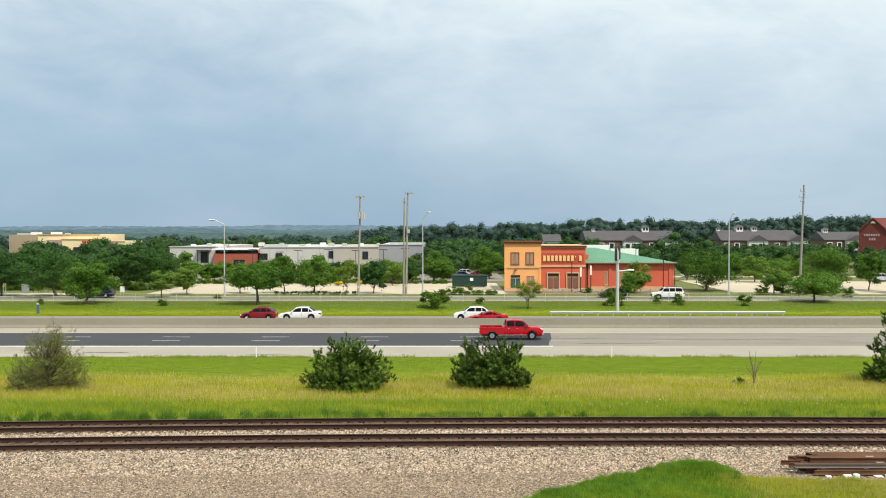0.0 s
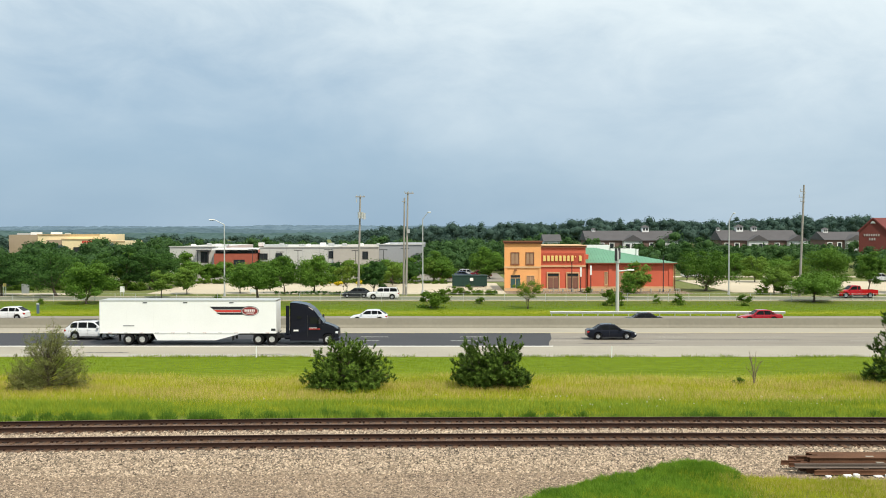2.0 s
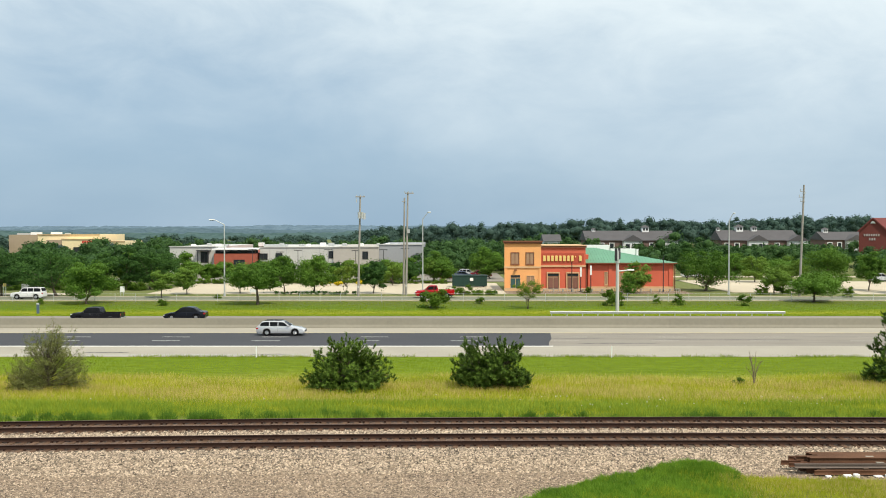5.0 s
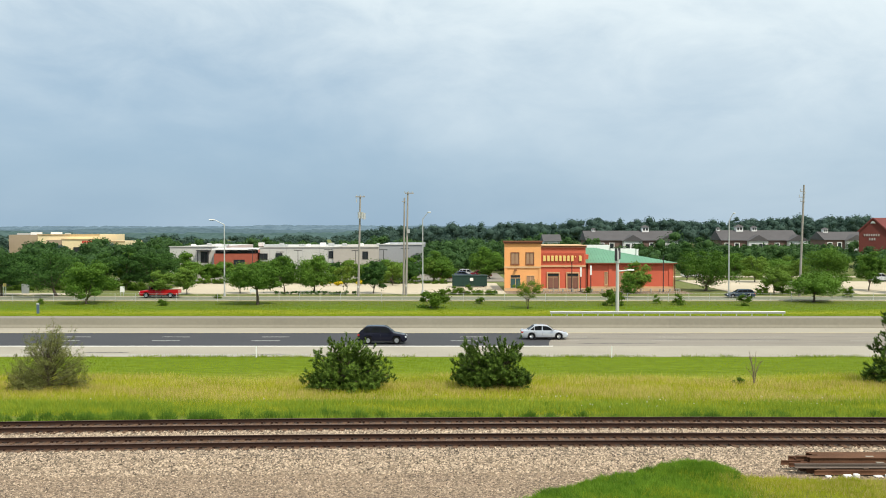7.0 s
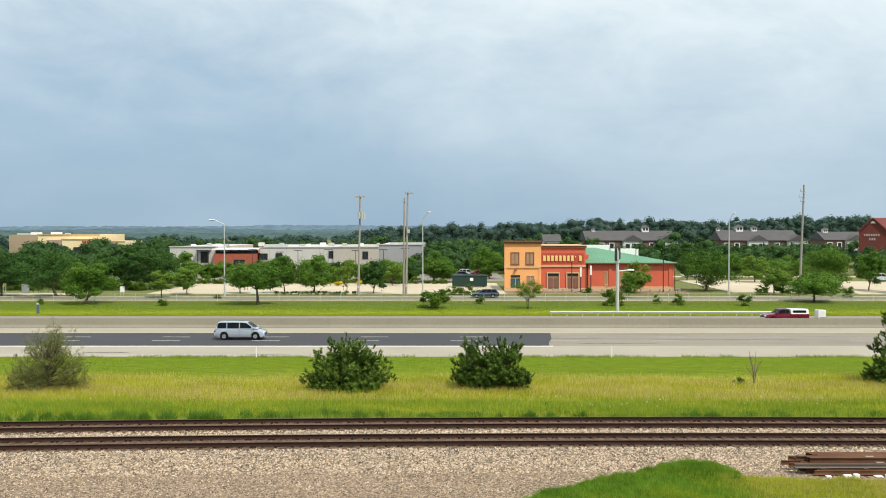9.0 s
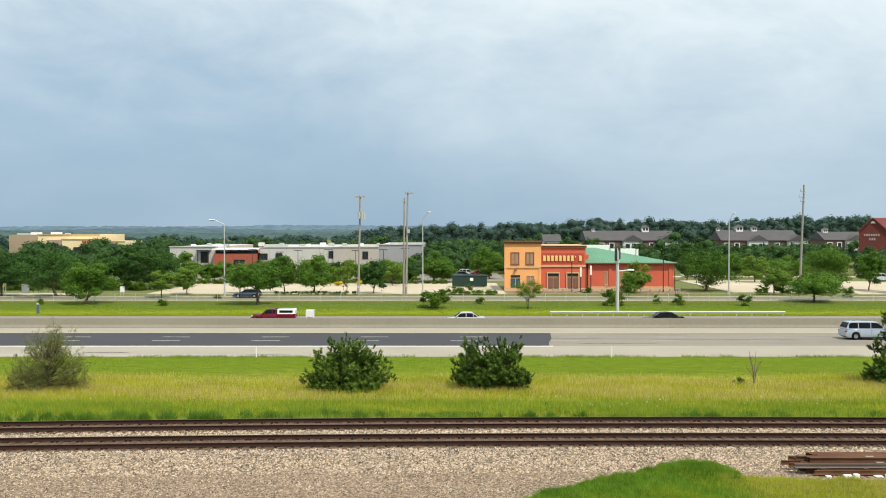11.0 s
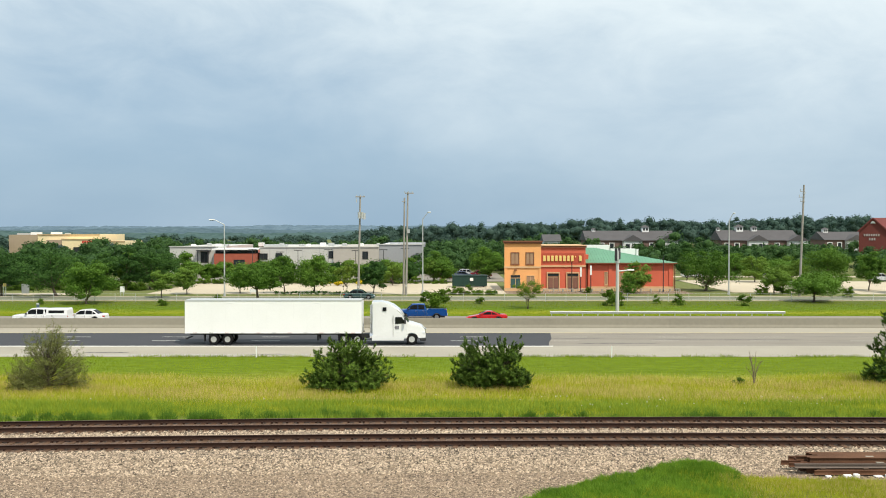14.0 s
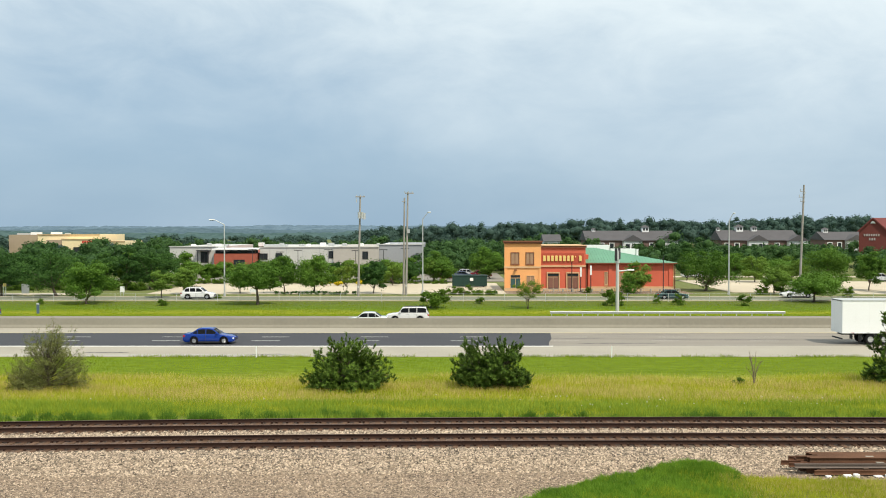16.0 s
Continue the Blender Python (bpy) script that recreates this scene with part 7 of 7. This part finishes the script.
for i in range(16):
    TREE_COUNT[0] += 1
    rng = np.random.default_rng(TREE_COUNT[0])
    x = -27 + i * 1.12 if i < 12 else 4 + i * 0.3
    t = thing("hedge_shrub", (x, 157.6, land(157.6)), "low dark clipped shrub along the car park", "shrub", "car park hedge")
    pts, out, L = crown_points(rng, 1.3, 1.0, 0.0, 0.62, 6, 40, 0.5)
    part("stem", limb_mesh(0.15, L, 0.02, 0, rng), BARK, t)
    leaves("crown", cards(rng, pts[pts[:, 2] > 0], 0.09, out[pts[:, 2] > 0]), LEAF["dark"], t)


# ---- movement ----
# lane centre and (seconds, metres along the road), for each vehicle
ROUTES = {
    "red_pickup": (93.95, [(0, 6.57), (0.5, 23.38), (1, 40.79), (16, 554.09)]),
    "black_sedan": (93.95, [(0, -47.23), (0.5, -31.54), (1, -16.04), (1.5, -0.16), (2, 16.26), (2.5, 33.4), (16, 486.46)]),
    "black_truck": (90.3, [(0, -67.6), (1, -38.7), (1.5, -24.1), (2, -9.3), (2.5, 5.55), (3, 20.9), (3.5, 37.2), (4, 53.4), (4.2, 59.8), (16, 442.0)]),
    "white_crossover": (93.95, [(0, -96.52), (2, -34), (2.5, -18.67), (3, -2.74), (3.5, 13.58), (4, 30.6), (4.2, 37.67), (16, 443.76)]),
    "silver_wagon": (97.4, [(0, -177.45), (4.2, -41.26), (6.3, 26.34), (6.5, 33.32), (16, 341.37)]),
    "silver_sedan": (93.95, [(0, -218.5), (6.3, -13.03), (6.5, -6.46), (7, 9.8), (7.5, 26.88), (16, 310.27)]),
    "black_suv": (90.3, [(0, -227.13), (6.3, -27.78), (6.5, -21.47), (7, -5.63), (7.5, 10.63), (8, 27.73), (16, 294.61)]),
    "silver_minivan": (93.95, [(0, -292.02), (8.5, -34.71), (9, -19.6), (9.2, -13.52), (16, 192.33)]),
    "white_truck": (90.3, [(0, -399.8), (13, -29.75), (13.5, -15.6), (14, -1.45), (14.5, 13.05), (15, 28.2), (15.5, 43.3), (16, 59.0)]),
    "blue_sedan": (90.3, [(0, -449.52), (15.5, -35.05), (16, -21.68)]),
    "maroon_suv": (113.9, [(0, -21.64), (0.5, -36.57), (1, -51.24), (16, -495.24)]),
    "white_sedan": (113.9, [(0, -16.79), (0.5, -28.61), (1, -40.09), (16, -389.59)]),
    "white_wagon": (113.9, [(0, 3.45), (0.5, -10.62), (1, -24.16), (16, -438.31)]),
    "red_coupe": (110.6, [(0, 5.09), (0.5, -10.51), (1, -26.04), (16, -492.99)]),
    "white_hatch": (110.6, [(0, 52.53), (0.5, 37.06), (1, 21.33), (1.5, 6.12), (2, -8.44), (2.5, -22.69), (3, -36.67), (3.5, -50.53), (16, -398.53)]),
    "grey_sedan": (107.6, [(0, 91.89), (1.5, 39.88), (3, -12.92), (3.5, -29.47), (4, -45.9), (16, -441.66)]),
    "red_sedan": (110.6, [(0, 98.89), (2, 36.16), (2.5, 19.85), (3.5, -10.89), (4, -25.52), (4.2, -31.32), (16, -375.71)]),
    "black_pickup": (110.6, [(0, 123.81), (2.5, 40.99), (3, 24.62), (3.5, 7.86), (4, -7.73), (4.2, -14.05), (16, -383.39)]),
    "black_saloon": (113.9, [(0, 132.47), (2.5, 48.85), (3, 31.93), (3.5, 15.4), (4, 0), (4.2, -6.04), (16, -367.46)]),
    "maroon_pickup": (110.6, [(0, 299.52), (9, 38.99), (9.2, 32.74), (11.3, -27.59), (11.5, -33.13), (12, -46.66), (16, -155.63)]),
    "silver_saloon": (107.6, [(0, 397.34), (11.3, -8.65), (11.5, -15.93), (12, -33.8), (16, -177.51)]),
    "black_coupe": (107.6, [(0, 365.06), (11.3, 14.92), (11.5, 8.65), (12, -6.77), (12.5, -21.88), (13, -36.62), (16, -126.17)]),
    "white_saloon": (110.6, [(0, 425.02), (11.3, 44.21), (11.5, 37.32), (12, 20.62), (12.5, 3.93), (14, -40.86), (16, -102.34)]),
    "white_pickup": (107.6, [(0, 463.08), (11.5, 43.33), (12, 25.27), (12.5, 6.83), (13, -10.79), (14, -44.46), (16, -112.85)]),
    "blue_pickup": (113.9, [(0, 428.83), (12.5, 42.21), (13, 26.28), (13.5, 11.28), (14, -2.59), (14.5, -16.66), (15, -29.6), (15.5, -42.55), (16, -55.49)]),
    "red_convertible": (110.6, [(0, 520.3), (13, 41.77), (13.5, 22.62), (14, 4.96), (14.5, -12.37), (15, -28.94), (15.5, -45.7), (16, -62.37)]),
    "pale_sedan": (107.6, [(0, 546.67), (14.5, 43.52), (15.5, 8.03), (16, -8.53)]),
    "silver_suv": (110.6, [(0, 581.76), (15, 32.61), (15.5, 13.92), (16, -4)]),
    "white_suv": (146.5, [(0, 33.89), (0.5, 22.71), (1, 11.78), (1.5, 1.45), (2, -9.05), (2.5, -19.29), (3, -29.28), (3.5, -38.93), (4, -48.32), (4.2, -51.22), (16, -258.39)]),
    "grey_hatchback": (150.0, [(0, 26.17), (0.5, 16.26), (1.5, -4.63), (2, -13.46), (3, -33.13), (16, -280.13)]),
    "red_truck": (149.6, [(0, 110.81), (2, 63.73), (2.5, 51.96), (3, 40.19), (4, 17.78), (4.2, 14.04), (6.3, -29.55), (6.5, -34.26), (7, -43.68), (7.5, -52.05), (8, -61.72), (16, -206.04)]),
    "dark_wagon": (149.6, [(0, 198.42), (6.3, 61.55), (7, 45.86), (7.5, 35.48), (8.5, 16.22), (9, 6.45), (9.2, 2.09), (11.3, -35.05), (11.5, -38.27), (12, -45.51), (12.5, -52.22), (16, -101.04)]),
    "teal_sedan": (146.4, [(0, -329.23), (12.5, -45.56), (13.5, -23.8), (15.5, 22.52), (16, 34.64)]),
    "navy_suv": (149.6, [(0, -53.09), (0.5, -63.82), (16, -396.45)]),
    "white_frontage_sedan": (146.4, [(0, -379.66), (15, -58.36), (15.5, -47.78), (16, -36.94)]),
    "white_compact": (149.6, [(0, 265.38), (15, 67.83), (15.5, 61.46), (16, 54.66)]),
    "lot_pickup": (216.0, [(0, 184.08), (13, 79.3), (13.5, 75.4), (14, 71.24), (14.5, 68.1), (15, 65.33), (15.5, 62.06), (16, 58.66)]),
}


def roll(ob, lane, rows):
    """Turn a vehicle's wheels while it passes; five like spokes repeat every 72 degrees, so whole repeats are left out."""
    ts, xs = [t for t, _ in rows], [abs(x - rows[0][1]) for _, x in rows]
    at = [x for _, x in rows]
    times = [i / 10 for i in range(161) if abs(np.interp(i / 10, ts, at)) < lane * 0.5]
    if not times:
        return
    for w in [c for c in ob.children if c.name.startswith("wheel")]:
        r = w["radius"]
        x, y, z = w.location
        keys, turn, last = [], 0.0, 0.0
        for t in sorted({0.0, *times, 16.0}):
            go = math.degrees(float(np.interp(t, ts, xs)) / (r * ob.scale.x))
            turn += (go - last) % 72 if t in times else 0.0
            last = go
            keys.append((t, pose(x, y, z, 0, turn, 0)))
        walk(w, keys)


def motions():
    for key, (lane, rows) in ROUTES.items():
        ob = FLEET[key]
        way = 0 if rows[-1][1] > rows[0][1] else 180
        z = 0.024 if lane > 200 else 0.062 if lane > 140 else (0.004 if lane > 100 else 0.014)
        walk(ob, [(t, pose(x, lane, z, 0, 0, way)) for t, x in rows])
        roll(ob, lane, rows)
        if key == "maroon_pickup":
            walk(FLEET["trailer_box"], [(t, pose(x + 4.1, lane, z, 0, 0, way)) for t, x in rows])
            roll(FLEET["trailer_box"], lane, rows)


motions()
